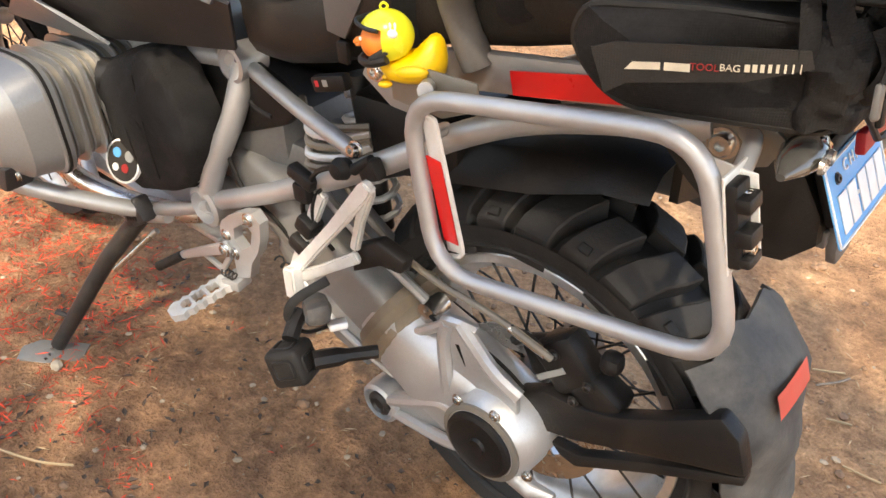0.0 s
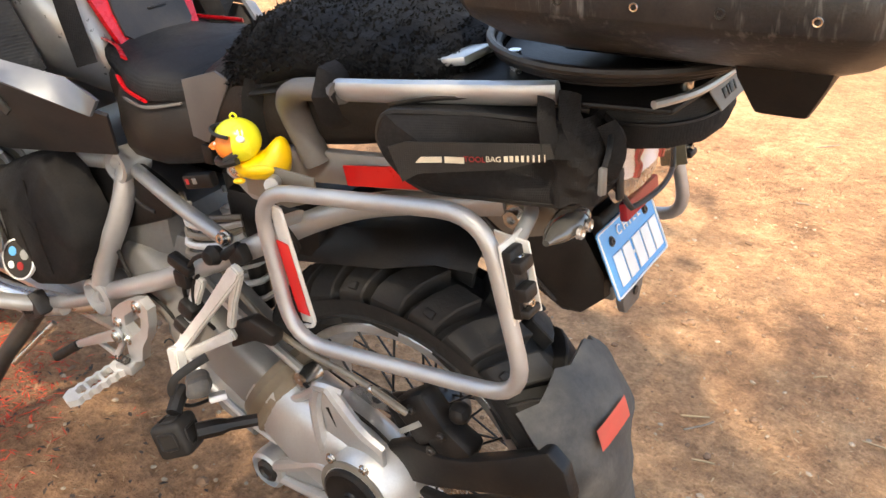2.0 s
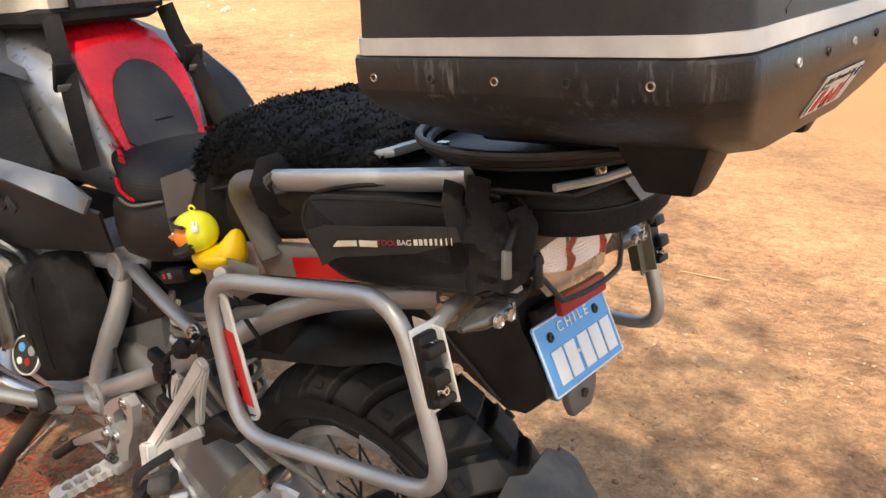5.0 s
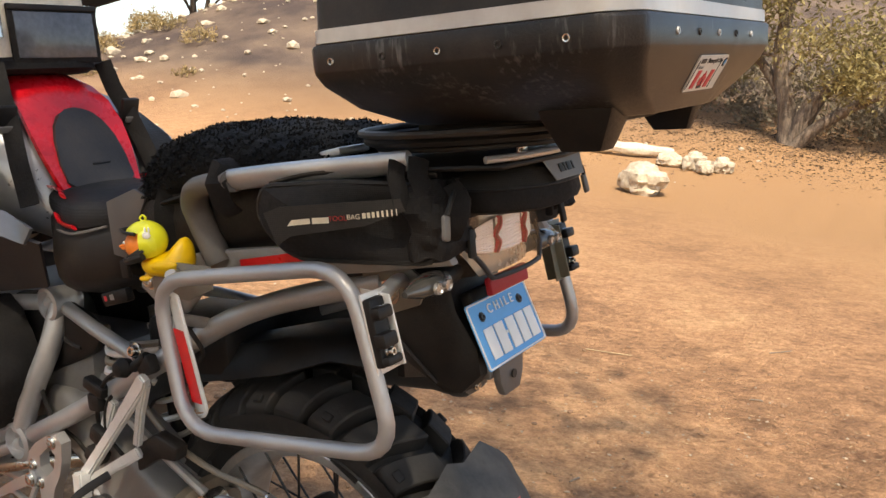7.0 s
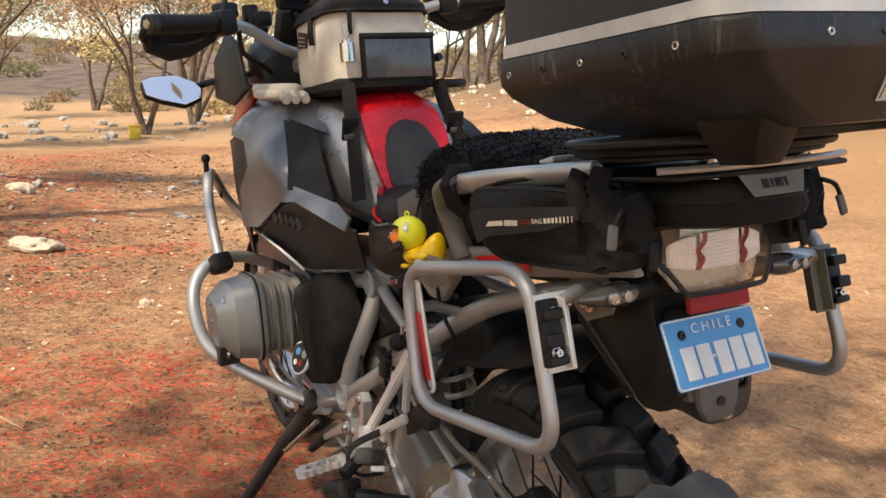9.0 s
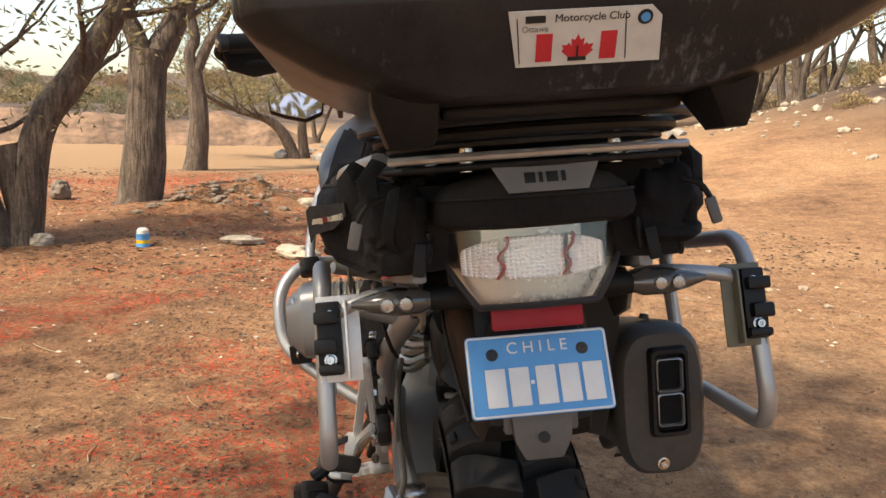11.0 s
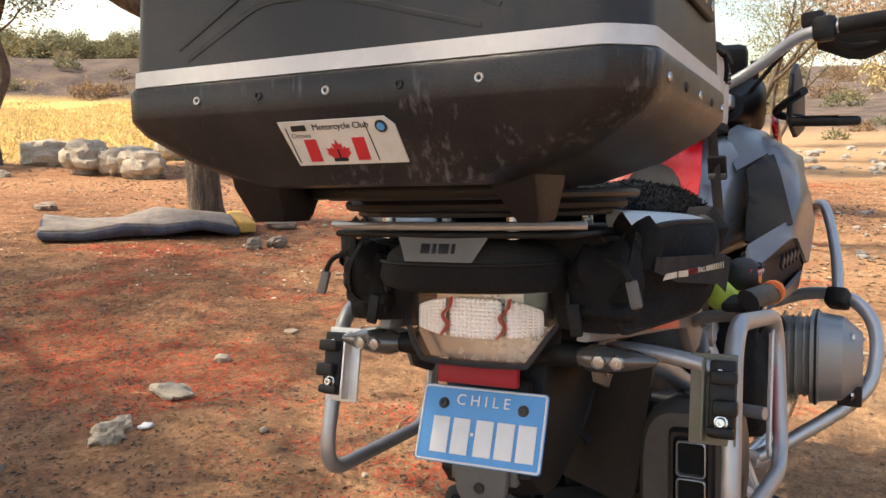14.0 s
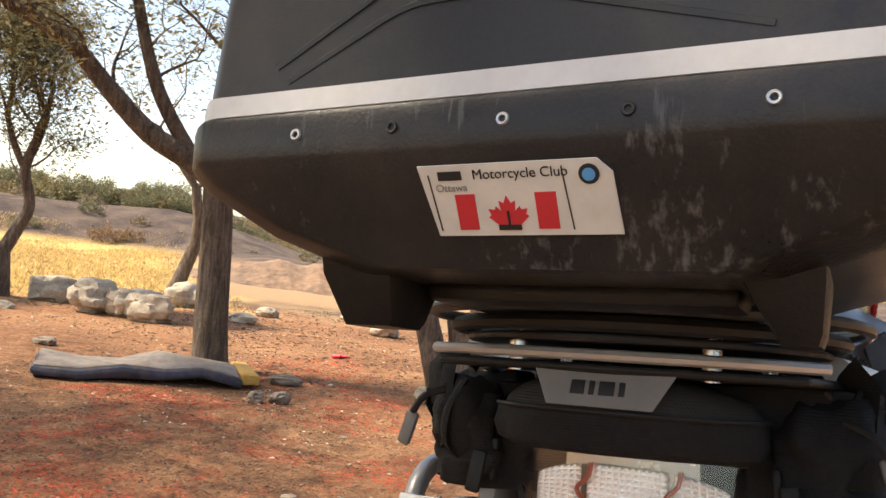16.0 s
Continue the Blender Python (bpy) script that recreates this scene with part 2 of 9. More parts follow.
M = {
    "case_low": scuffed("scuffed_case_shell", (0.019, 0.0195, 0.021), 0.34),
    "silver": mat("silver_paint", (0.54, 0.54, 0.535), 0.36, 0.65, vary=0.06, dust=0.10, bump=0.05),
    "tube": mat("silver_tube", (0.43, 0.43, 0.43), 0.40, 0.6, vary=0.07, dust=0.10, bump=0.08),
    "cast": mat("cast_aluminium", (0.50, 0.505, 0.505), 0.38, 0.65, vary=0.07, grain=240, dust=0.12, bump=0.22),
    "cast_grey": mat("grey_cast_engine", (0.310, 0.313, 0.313), 0.38, 0.65, vary=0.07, grain=240, dust=0.12, bump=0.22),
    "alu": mat("bare_aluminium", (0.72, 0.71, 0.69), 0.33, 0.9, vary=0.12, dust=0.3, bump=0.1),
    "white_alu": mat("pale_aluminium", (0.74, 0.73, 0.70), 0.45, 0.4, vary=0.1, dust=0.3),
    "chrome": mat("steel", (0.62, 0.61, 0.59), 0.22, 1.0, vary=0.1, dust=0.2),
    "dark_steel": mat("dark_steel", (0.045, 0.045, 0.045), 0.45, 0.7, dust=0.18),
    "plastic": mat("black_plastic", (0.0065, 0.0065, 0.007), 0.48, vary=0.3, grain=300, dust=0.05, bump=0.25),
    "grey_plastic": mat("dark_grey_plastic", (0.024, 0.024, 0.026), 0.48, vary=0.25, grain=260, dust=0.08, bump=0.3),
    "handle": mat("grey_handle", (0.11, 0.105, 0.10), 0.5, vary=0.12, grain=200, dust=0.2),
    "tail_grey": mat("grey_tail_panel", (0.30, 0.28, 0.26), 0.5, 0.2, vary=0.1, dust=0.35),
    "case": mat("black_case_shell", (0.023, 0.024, 0.0265), 0.40, vary=0.2, grain=420, stain=5, dust=0.09, bump=0.07),
    "tape": mat("reflective_tape", (0.60, 0.59, 0.57), 0.4, 0.15, vary=0.08, dust=0.2),
    "rubber": mat("tyre_rubber", (0.016, 0.0157, 0.0157), 0.68, vary=0.3, grain=110, dust=0.16, bump=0.4, dustcol=(0.11, 0.085, 0.065)),
    "soft_rubber": mat("black_rubber", (0.0075, 0.0075, 0.0075), 0.62, vary=0.2, dust=0.06),
    "flap": mat("dusty_rubber_flap", (0.045, 0.044, 0.042), 0.70, vary=0.35, grain=70, dust=0.60, bump=0.45, dustcol=(0.17, 0.155, 0.135)),
    "cloth": weave("black_cloth", (0.0065, 0.0062, 0.0066), dust=0.03),
    "cloth_grey": weave("grey_cloth", (0.024, 0.0225, 0.021), dust=0.06),
    "mesh": weave("mesh_cloth", (0.011, 0.011, 0.012), 0.7, 420, 1.0),
    "pad": mat("logo_panel", (0.20, 0.19, 0.18), 0.6, vary=0.1),
    "leather": mat("black_seat_vinyl", (0.012, 0.0112, 0.0105), 0.48, vary=0.25, grain=380, dust=0.10, bump=0.5),
    "fleece": mat("black_fleece", (0.0042, 0.0042, 0.0048), 0.95, vary=0.4, grain=180, bump=0.9),
    "red": mat("red_paint", (0.56, 0.006, 0.014), 0.28, 0.0, vary=0.05, coat=0.2, bump=0.0, dust=0.02),
    "grey_paint": mat("blue_grey_paint", (0.165, 0.175, 0.19), 0.34, 0.5, vary=0.05, dust=0.08, bump=0.03),
    "silver_panel": mat("silver_panel", (0.34, 0.345, 0.355), 0.3, 0.6, vary=0.08, dust=0.12, bump=0.0),
    "reflector": mat("red_reflector", (0.72, 0.012, 0.012), 0.3, vary=0.05, coat=0.4, bump=0.05, dust=0.05),
    "red_dull": mat("dusty_red_tape", (0.55, 0.07, 0.05), 0.5, vary=0.12, dust=0.2),
    # near-black for openings: the shade of their depth is put into the colour
    "void": mat("opening_black", (0.004, 0.004, 0.004), 0.9, vary=0.2),
    "olive_plate": mat("olive_coated_plate", (0.15, 0.145, 0.105), 0.55, 0.2, vary=0.15, dust=0.35),
    "dark_red": mat("dark_red_reflector", (0.34, 0.004, 0.012), 0.5, vary=0.2, grain=600, bump=0.4),
    "orange": mat("orange_grip", (0.75, 0.16, 0.03), 0.5),
    "blue": mat("plate_blue", (0.085, 0.34, 0.68), 0.4, vary=0.05, dust=0.05),
    "white": mat("white_paint", (0.80, 0.80, 0.78), 0.45, vary=0.05, dust=0.1),
    "sticker": mat("white_sticker", (0.66, 0.64, 0.58), 0.45, vary=0.1, dust=0.2),
    "ink": mat("black_ink", (0.025, 0.025, 0.025), 0.5, vary=0.05),
    "ink_grey": mat("grey_ink", (0.25, 0.25, 0.24), 0.5, vary=0.05),
    "flag": mat("flag_red", (0.58, 0.03, 0.04), 0.5, vary=0.08),
    "map": mat("clear_window_film", (0.075, 0.080, 0.092), 0.2, vary=0.3, grain=90, bump=0.1, coat=0.4),
    "cream": mat("cream_canvas", (0.68, 0.63, 0.54), 0.75, vary=0.14, grain=300, dust=0.35, bump=0.4),
    "patch": mat("maroon_patch", (0.055, 0.016, 0.016), 0.8, vary=0.2, grain=300),
    "cream_print": mat("cream_print", (0.62, 0.55, 0.42), 0.6),
    "print_red": mat("red_print", (0.32, 0.02, 0.02), 0.6),
    "duck": mat("yellow_duck", (0.86, 0.54, 0.012), 0.34, vary=0.06, coat=0.1, bump=0.0),
    "helmet": mat("lime_helmet", (0.70, 0.70, 0.035), 0.25, vary=0.05, coat=0.3, bump=0.0),
    "beak": mat("orange_beak", (0.80, 0.22, 0.03), 0.4),
    "lime": mat("lime_duck", (0.66, 0.78, 0.10), 0.4),
    "dull_arm": mat("dull_dusty_casting", (0.27, 0.26, 0.245), 0.55, 0.4, vary=0.10, grain=240, dust=0.25, bump=0.2, dustcol=(0.24, 0.20, 0.16)),
    "worn_rubber": mat("worn_grey_rubber", (0.075, 0.072, 0.066), 0.75, vary=0.25, grain=120, dust=0.4, bump=0.4),
    "silencer": mat("scuffed_silencer", (0.042, 0.040, 0.037), 0.42, vary=0.3, grain=90, dust=0.18, bump=0.15, dustcol=(0.14, 0.12, 0.10)),
    "gearbox": mat("dark_dusty_casting", (0.16, 0.16, 0.155), 0.5, 0.5, vary=0.15, grain=120, dust=0.2, bump=0.3),
    "crate": mat("faded_yellow_plastic", (0.55, 0.38, 0.03), 0.6, vary=0.2, dust=0.3),
    "boot": mat("dusty_boot", (0.17, 0.135, 0.095), 0.7, vary=0.2, dust=0.4),
    "tan_hose": mat("clear_hose", (0.20, 0.17, 0.13), 0.35, vary=0.12),
    "gasket": mat("dull_plate", (0.22, 0.21, 0.185), 0.5, 0.5, vary=0.15, dust=0.4),
    "mirror": mat("mirror_glass", (0.9, 0.9, 0.9), 0.03, 1.0, vary=0.02, bump=0.0),
    "screen": mat("dark_screen", (0.012, 0.014, 0.02), 0.08, vary=0.1, bump=0.0, coat=0.6),
    "lens": cover("clear_lens", (0.98, 0.97, 0.96)),
    "lens_in": mat("lens_reflector", (0.98, 0.97, 0.97), 0.12, 0.45, vary=0.04, grain=260, bump=0.1),
    "lamp_shell": mat("lamp_mirror_shell", (0.43, 0.405, 0.38), 0.26, 0.7, vary=0.06, grain=120, bump=0.04, dust=0.0),
    "amber": mat("indicator_shell", (0.085, 0.080, 0.073), 0.10, 0.25, vary=0.2, coat=0.8),
    "shield": cover("wind_shield", (0.93, 0.94, 0.92)),
    "window": clear("map_window", (0.55, 0.57, 0.60), 0.2),
}


# ---- mesh helpers ----
def part(name, bm, material, parent, label="", smooth=True, crease=38):
    """One mesh object under a thing or a part."""
    me = bpy.data.meshes.new(name)
    bmesh.ops.recalc_face_normals(bm, faces=bm.faces)
    bm.to_mesh(me)
    bm.free()
    me.materials.append(M[material] if isinstance(material, str) else material)
    if smooth:
        me.shade_smooth()
        me.set_sharp_from_angle(angle=radians(crease))
    ob = new(name, me)
    ob.parent = parent
    if label:
        ob["label"] = label
    return ob


def thing(name, label, category, m=None, group="", kind=""):
    e = new(name)
    e.empty_display_size = 0.05
    e.matrix_world = BIKE if m is None else m
    return tagged(e, label, category, group, kind)


def join(*bms):
    out = bmesh.new()
    for b in bms:
        me = bpy.data.meshes.new("tmp")
        b.to_mesh(me)
        b.free()
        out.from_mesh(me)
        bpy.data.meshes.remove(me)
    return out


def moved(bm, m):
    bmesh.ops.transform(bm, matrix=m, verts=bm.verts)
    return bm


def box(c, s, bevel=0.003, rot=(0, 0, 0), seg=2):
    bm = bmesh.new()
    bmesh.ops.create_cube(bm, size=1.0)
    bmesh.ops.scale(bm, vec=Vector(s), verts=bm.verts)
    if bevel:
        bmesh.ops.bevel(bm, geom=list(bm.edges), offset=min(bevel, 0.45 * min(s)), segments=seg, affect="EDGES", profile=0.5)
    return moved(bm, pose(*c, *rot))


def smooth_path(points, steps=6, closed=False):
    """Catmull-Rom through the points."""
    p = [Vector(q) for q in points]
    n = len(p)
    out = []
    for i in range(n if closed else n - 1):
        a = p[(i - 1) % n] if closed or i > 0 else p[0]
        b, c = p[i], p[(i + 1) % n]
        d = p[(i + 2) % n] if closed or i + 2 < n else p[-1]
        for k in range(steps):
            u = k / steps
            out.append(0.5 * ((2 * b) + (c - a) * u + (2 * a - 5 * b + 4 * c - d) * u * u + (3 * b - a - 3 * c + d) * u ** 3))
    if not closed:
        out.append(p[-1])
    return out


def rounded(points, r, steps=5, closed=False):
    """A polyline with its corners rounded by r."""
    p = [Vector(q) for q in points]
    n = len(p)
    out = []
    for i in range(n):
        if not closed and i in (0, n - 1):
            out.append(p[i])
            continue
        a, b, c = p[i - 1], p[i], p[(i + 1) % n]
        u, v = (a - b), (c - b)
        k = min(r, 0.45 * u.length, 0.45 * v.length)
        s, e = b + u.normalized() * k, b + v.normalized() * k
        for j in range(steps + 1):
            w = j / steps
            out.append((1 - w) ** 2 * s + 2 * w * (1 - w) * b + w * w * e)
    return out


def tube(points, r, seg=10, closed=False, cap=True, flat=1.0):
    """A tube along a path; r is a number or one per point."""
    p = [Vector(q) for q in points]
    n = len(p)
    bm = bmesh.new()
    rings = []
    last = None
    for i in range(n):
        if closed:
            d = p[(i + 1) % n] - p[i - 1]
        else:
            d = p[min(i + 1, n - 1)] - p[max(i - 1, 0)]
        d = d.normalized()
        if last is None:
            s = d.orthogonal().normalized()
        else:
            s = (last - d * last.dot(d)).normalized()
        last = s
        b = d.cross(s)
        rr = r[i] if isinstance(r, (list, tuple)) else r
        rings.append([bm.verts.new(p[i] + rr * (math.cos(a) * s + flat * math.sin(a) * b)) for a in (2 * math.pi * k / seg for k in range(seg))])
    for i in range(n if closed else n - 1):
        a, b = rings[i], rings[(i + 1) % n]
        off = 0
        if closed and i == n - 1:
            off = min(range(seg), key=lambda o: (a[0].co - b[o].co).length)
        for k in range(seg):
            bm.faces.new((a[k], a[(k + 1) % seg], b[(k + 1 + off) % seg], b[(k + off) % seg]))
    if cap and not closed:
        bm.faces.new(rings[0])
        bm.faces.new(rings[-1])
    return bm


def rod(a, b, r, seg=12, r2=None):
    return tube([a, b], [r, r if r2 is None else r2], seg)


def lathe(profile, seg=40, m=None, arc=(0, 360), close=False):
    """Turns (radius, along) round the local y axis."""
    bm = bmesh.new()
    full = arc[1] - arc[0] >= 360
    n = seg if full else seg + 1
    rings = []
    for k in range(n):
        a = radians(arc[0] + (arc[1] - arc[0]) * k / seg)
        rings.append([bm.verts.new((r * math.cos(a), y, r * math.sin(a))) for r, y in profile])
    for k in range(seg):
        a, b = rings[k], rings[(k + 1) % n]
        for i in range(len(profile) - (0 if close else 1)):
            j = (i + 1) % len(profile)
            bm.faces.new((a[i], a[j], b[j], b[i]))
    if close and not full:
        bm.faces.new(rings[0])
        bm.faces.new(rings[-1])
    bmesh.ops.remove_doubles(bm, verts=bm.verts, dist=1e-5)
    return moved(bm, m) if m is not None else bm


def loft(sections, closed=True, cap=True):
    """Skin between cross-sections with the same number of points."""
    bm = bmesh.new()
    rings = [[bm.verts.new(q) for q in s] for s in sections]
    n = len(rings[0])
    for a, b in zip(rings, rings[1:]):
        for k in range(n if closed else n - 1):
            bm.faces.new((a[k], a[(k + 1) % n], b[(k + 1) % n], b[k]))
    if cap and closed:
        bm.faces.new(rings[0])
        bm.faces.new(rings[-1])
    return bm


def oval(c, u, v, n=20, power=2.0):
    """A superellipse round c with half-axes u and v."""
    out = []
    for k in range(n):
        a = 2 * math.pi * k / n
        ca, sa = math.cos(a), math.sin(a)
        out.append(Vector(c) + Vector(u) * math.copysign(abs(ca) ** (2 / power), ca) + Vector(v) * math.copysign(abs(sa) ** (2 / power), sa))
    return out


def prism(poly, depth, m=None, bevel=0.0, seg=2):
    """A plate: the (x, z) outline, thick along y from 0 to depth."""
    bm = bmesh.new()
    a = [bm.verts.new((x, 0, z)) for x, z in poly]
    b = [bm.verts.new((x, depth, z)) for x, z in poly]
    bm.faces.new(a)
    bm.faces.new(b)
    for k in range(len(poly)):
        j = (k + 1) % len(poly)
        bm.faces.new((a[k], a[j], b[j], b[k]))
    bmesh.ops.recalc_face_normals(bm, faces=bm.faces)
    if bevel:
        bmesh.ops.bevel(bm, geom=list(bm.edges), offset=bevel, segments=seg, affect="EDGES", profile=0.5)
    return moved(bm, m) if m is not None else bm


def flat_bar(pts, widths, thick, bevel=0.003):
    """A flat cast bar through the points, its broad side facing sideways."""
    p = [Vector(q) for q in pts]
    secs = []
    for i, q in enumerate(p):
        d = (p[min(i + 1, len(p) - 1)] - p[max(i - 1, 0)]).normalized()
        w = d.cross(Vector((0, 1, 0))).normalized() * widths[i] / 2
        n = w.cross(d).normalized() * thick / 2
        secs.append([q + w + n, q - w + n, q - w - n, q + w - n])
    bm = loft(secs)
    bmesh.ops.recalc_face_normals(bm, faces=bm.faces)
    bmesh.ops.bevel(bm, geom=[e for e in bm.edges if e.calc_face_angle(0) > 0.7], offset=bevel, segments=2, affect="EDGES")
    return bm


def holed_plate(outer, hole, y0, y1):
    """A plate in the x-z plane with one opening cut through it."""
    bm = bmesh.new()
    edges = []
    for ring in (outer, hole):
        vs = [bm.verts.new((x, y0, z)) for x, z in ring]
        edges += [bm.edges.new((a, b)) for a, b in zip(vs, vs[1:] + vs[:1])]
    bmesh.ops.triangle_fill(bm, use_beauty=True, edges=edges)
    bmesh.ops.recalc_face_normals(bm, faces=bm.faces)
    got = bmesh.ops.extrude_face_region(bm, geom=list(bm.faces))
    bmesh.ops.translate(bm, vec=(0, y1 - y0, 0), verts=[v for v in got["geom"] if isinstance(v, bmesh.types.BMVert)])
    bmesh.ops.recalc_face_normals(bm, faces=bm.faces)
    return bm


def frame_of(origin, right, up):
    """A pose whose x runs along right and z along up."""
    x = Vector(right).normalized()
    z = (Vector(up) - x * Vector(up).dot(x)).normalized()
    y = z.cross(x)
    m = Matrix((x, y, z)).transposed().to_4x4()
    m.translation = origin
    return m


def bolt(c, axis, r=0.008, h=0.006):
    """A socket-head screw standing on its washer."""
    d = Vector(axis).normalized()
    m = d.to_track_quat("Y", "Z").to_matrix().to_4x4()
    m.translation = c
    return lathe([(0, h * 0.45), (r * 0.42, h * 0.45), (r * 0.45, h), (r * 0.85, h), (r, h * 0.8), (r, h * 0.25), (r * 1.35, h * 0.22), (r * 1.35, 0), (0, 0)], 14, m)


def stud(c, axis, r=0.0042):
    """A flush socket-headed screw: a bright ring round a dark socket."""
    return moved(lathe([(r, 0.0), (r, 0.0008), (r * 0.86, 0.0016), (r * 0.55, 0.0014), (r * 0.5, 0.0)], 16), Matrix.Translation(c) @ Vector((0, 1, 0)).rotation_difference(Vector(axis)).to_matrix().to_4x4())


def words(name, text, size, m, material, parent, thick=0.0006):
    """Raised lettering in the built-in font, turned into a mesh, reading along the pose's x with its top to z."""
    cu = bpy.data.curves.new(name, "FONT")
    cu.body, cu.size, cu.extrude, cu.align_x, cu.align_y = text, size, thick, "CENTER", "CENTER"
    tmp = new("tmp_text", cu)
    me = bpy.data.meshes.new_from_object(tmp.evaluated_get(bpy.context.evaluated_depsgraph_get()))
    bpy.data.objects.remove(tmp)
    bpy.data.curves.remove(cu)
    me.transform(m @ pose(0, 0, 0, 90, 0, 0))
    me.materials.clear()
    me.materials.append(M[material])
    ob = new(name, me)
    ob.parent = parent
    return ob


def bumpy(bm, amount, scale, seed=0.0):
    """Pushes the skin in and out by noise."""
    bm.normal_update()
    moves = [(v, v.normal * amount * noise.noise(v.co * scale + Vector((seed, seed * 1.7, 0)))) for v in bm.verts]
    for v, d in moves:
        v.co += d
    return bm


def refine(bm, cuts=1):
    bmesh.ops.subdivide_edges(bm, edges=list(bm.edges), cuts=cuts, use_grid_fill=True, smooth=0.0)
    return bm


# ---- ground ----
def soft(v, k):
    """A ramp that starts gently: about 0 below 0, v above."""
    return k * math.log1p(math.exp(min(v / k, 60)))


def height(x, y):
    r = math.hypot(x, y)
    s = 0.35 * x - 0.94 * y
    h = 0.062 * soft(s - 5.0, 1.2) + 0.04 * soft(s - 16.0, 2.0)
    h = 9.0 * math.tanh(h / 9.0)
    h += 3.2 * math.exp(-((x - 15.0) ** 2 + (y + 18.0) ** 2) / 60.0)
    h += 5.0 * math.exp(-((x - 8.0) ** 2 + (y + 36.0) ** 2) / 170.0)
    far = soft(r - 60, 12)
    h += min(11.0, 0.055 * far) * (0.75 + 0.5 * noise.noise((x * 0.012, y * 0.012, 3.0)))
    ang = math.degrees(math.atan2(y, x))
    if 2 < ang < 52 and r > 18:
        w = min(1, (ang - 2) / 8) * min(1, (52 - ang) / 12)
        h += w * 0.85 / (1 + math.exp(-(r - 30.0) / 1.4))
    if 38 < ang < 80 and r > 30:
        w2 = min(1, (ang - 38) / 8) * min(1, (80 - ang) / 8)
        h += w2 * 2.4 / (1 + math.exp(-(r - 45 - 3.0 * noise.noise((ang * 0.1, 2.0, 1.0))) / 1.5))
    calm = 1 - math.exp(-((x - 0.5) ** 2 + y * y) / 1.6)
    h += calm * (0.035 * noise.noise((x * 0.7, y * 0.7, 0.0)) + 0.014 * noise.noise((x * 2.7, y * 2.7, 5.0)))
    h += 0.006 * noise.noise((x * 9, y * 9, 1.0)) + 0.003 * noise.noise((x * 26, y * 26, 2.0))
    mound = math.exp(-(((x - 8.0) / 1.3) ** 2 + ((y - 1.75) / 0.8) ** 2))
    h += 0.28 * mound * (1 + 0.6 * noise.noise((x * 3, y * 3, 9.0)))
    return h


def bank():
    """Eroded earth bank, about a metre high, that crosses the far side of the clearing."""
    verts, faces, n, m = [], [], 260, 15
    for i in range(n):
        ang = 3.0 + 44.0 * i / (n - 1)
        fade = min(1, (ang - 3) / 5) * min(1, (47 - ang) / 6)
        edge = 23.6 + 2.4 * noise.noise((ang * 0.09, 0.0, 7.0)) + 0.25 * noise.noise((ang * 0.7, 4.0, 1.0))
        for j in range(m):
            v = j / (m - 1)
            rise = min(1.0, v / 0.55)
            gully = noise.noise((ang * 0.5, v * 5.0, 2.0)) * 0.30 + noise.noise((ang * 2.7, v * 6.0, 3.0)) * 0.20 + noise.noise((ang * 7.0, v * 11.0, 6.0)) * 0.12
            r = edge + 2.6 * rise ** 1.3 + max(0.0, v - 0.55) * 7.0
            x, y = r * math.cos(radians(ang)), r * math.sin(radians(ang))
            top = (0.85 + 0.35 * noise.noise((ang * 0.4, 0, 5.0))) * fade
            z = -0.30 + (top + 0.30) * (0.75 * rise + 0.25 * rise ** 3) + 0.22 * gully - 0.30 * max(0.0, v - 0.7)
            verts.append((x, y, z + 0.08 * noise.noise((x * 1.1, y * 1.1, v * 3))))
    for i in range(n - 1):
        for j in range(m - 1):
            a = i * m + j
            faces.append((a, a + 1, a + m + 1, a + m))
    me = bpy.data.meshes.new("bank")
    me.from_pydata(verts, [], faces)
    me.shade_smooth()
    me.materials.append(mat("eroded_earth", (0.185, 0.112, 0.068), 0.95, vary=0.7, grain=4.0, stain=0.7, bump=0.0))
    return tagged(new("bank", me), "low eroded brown earth bank across the plain", "bank", kind="structure")


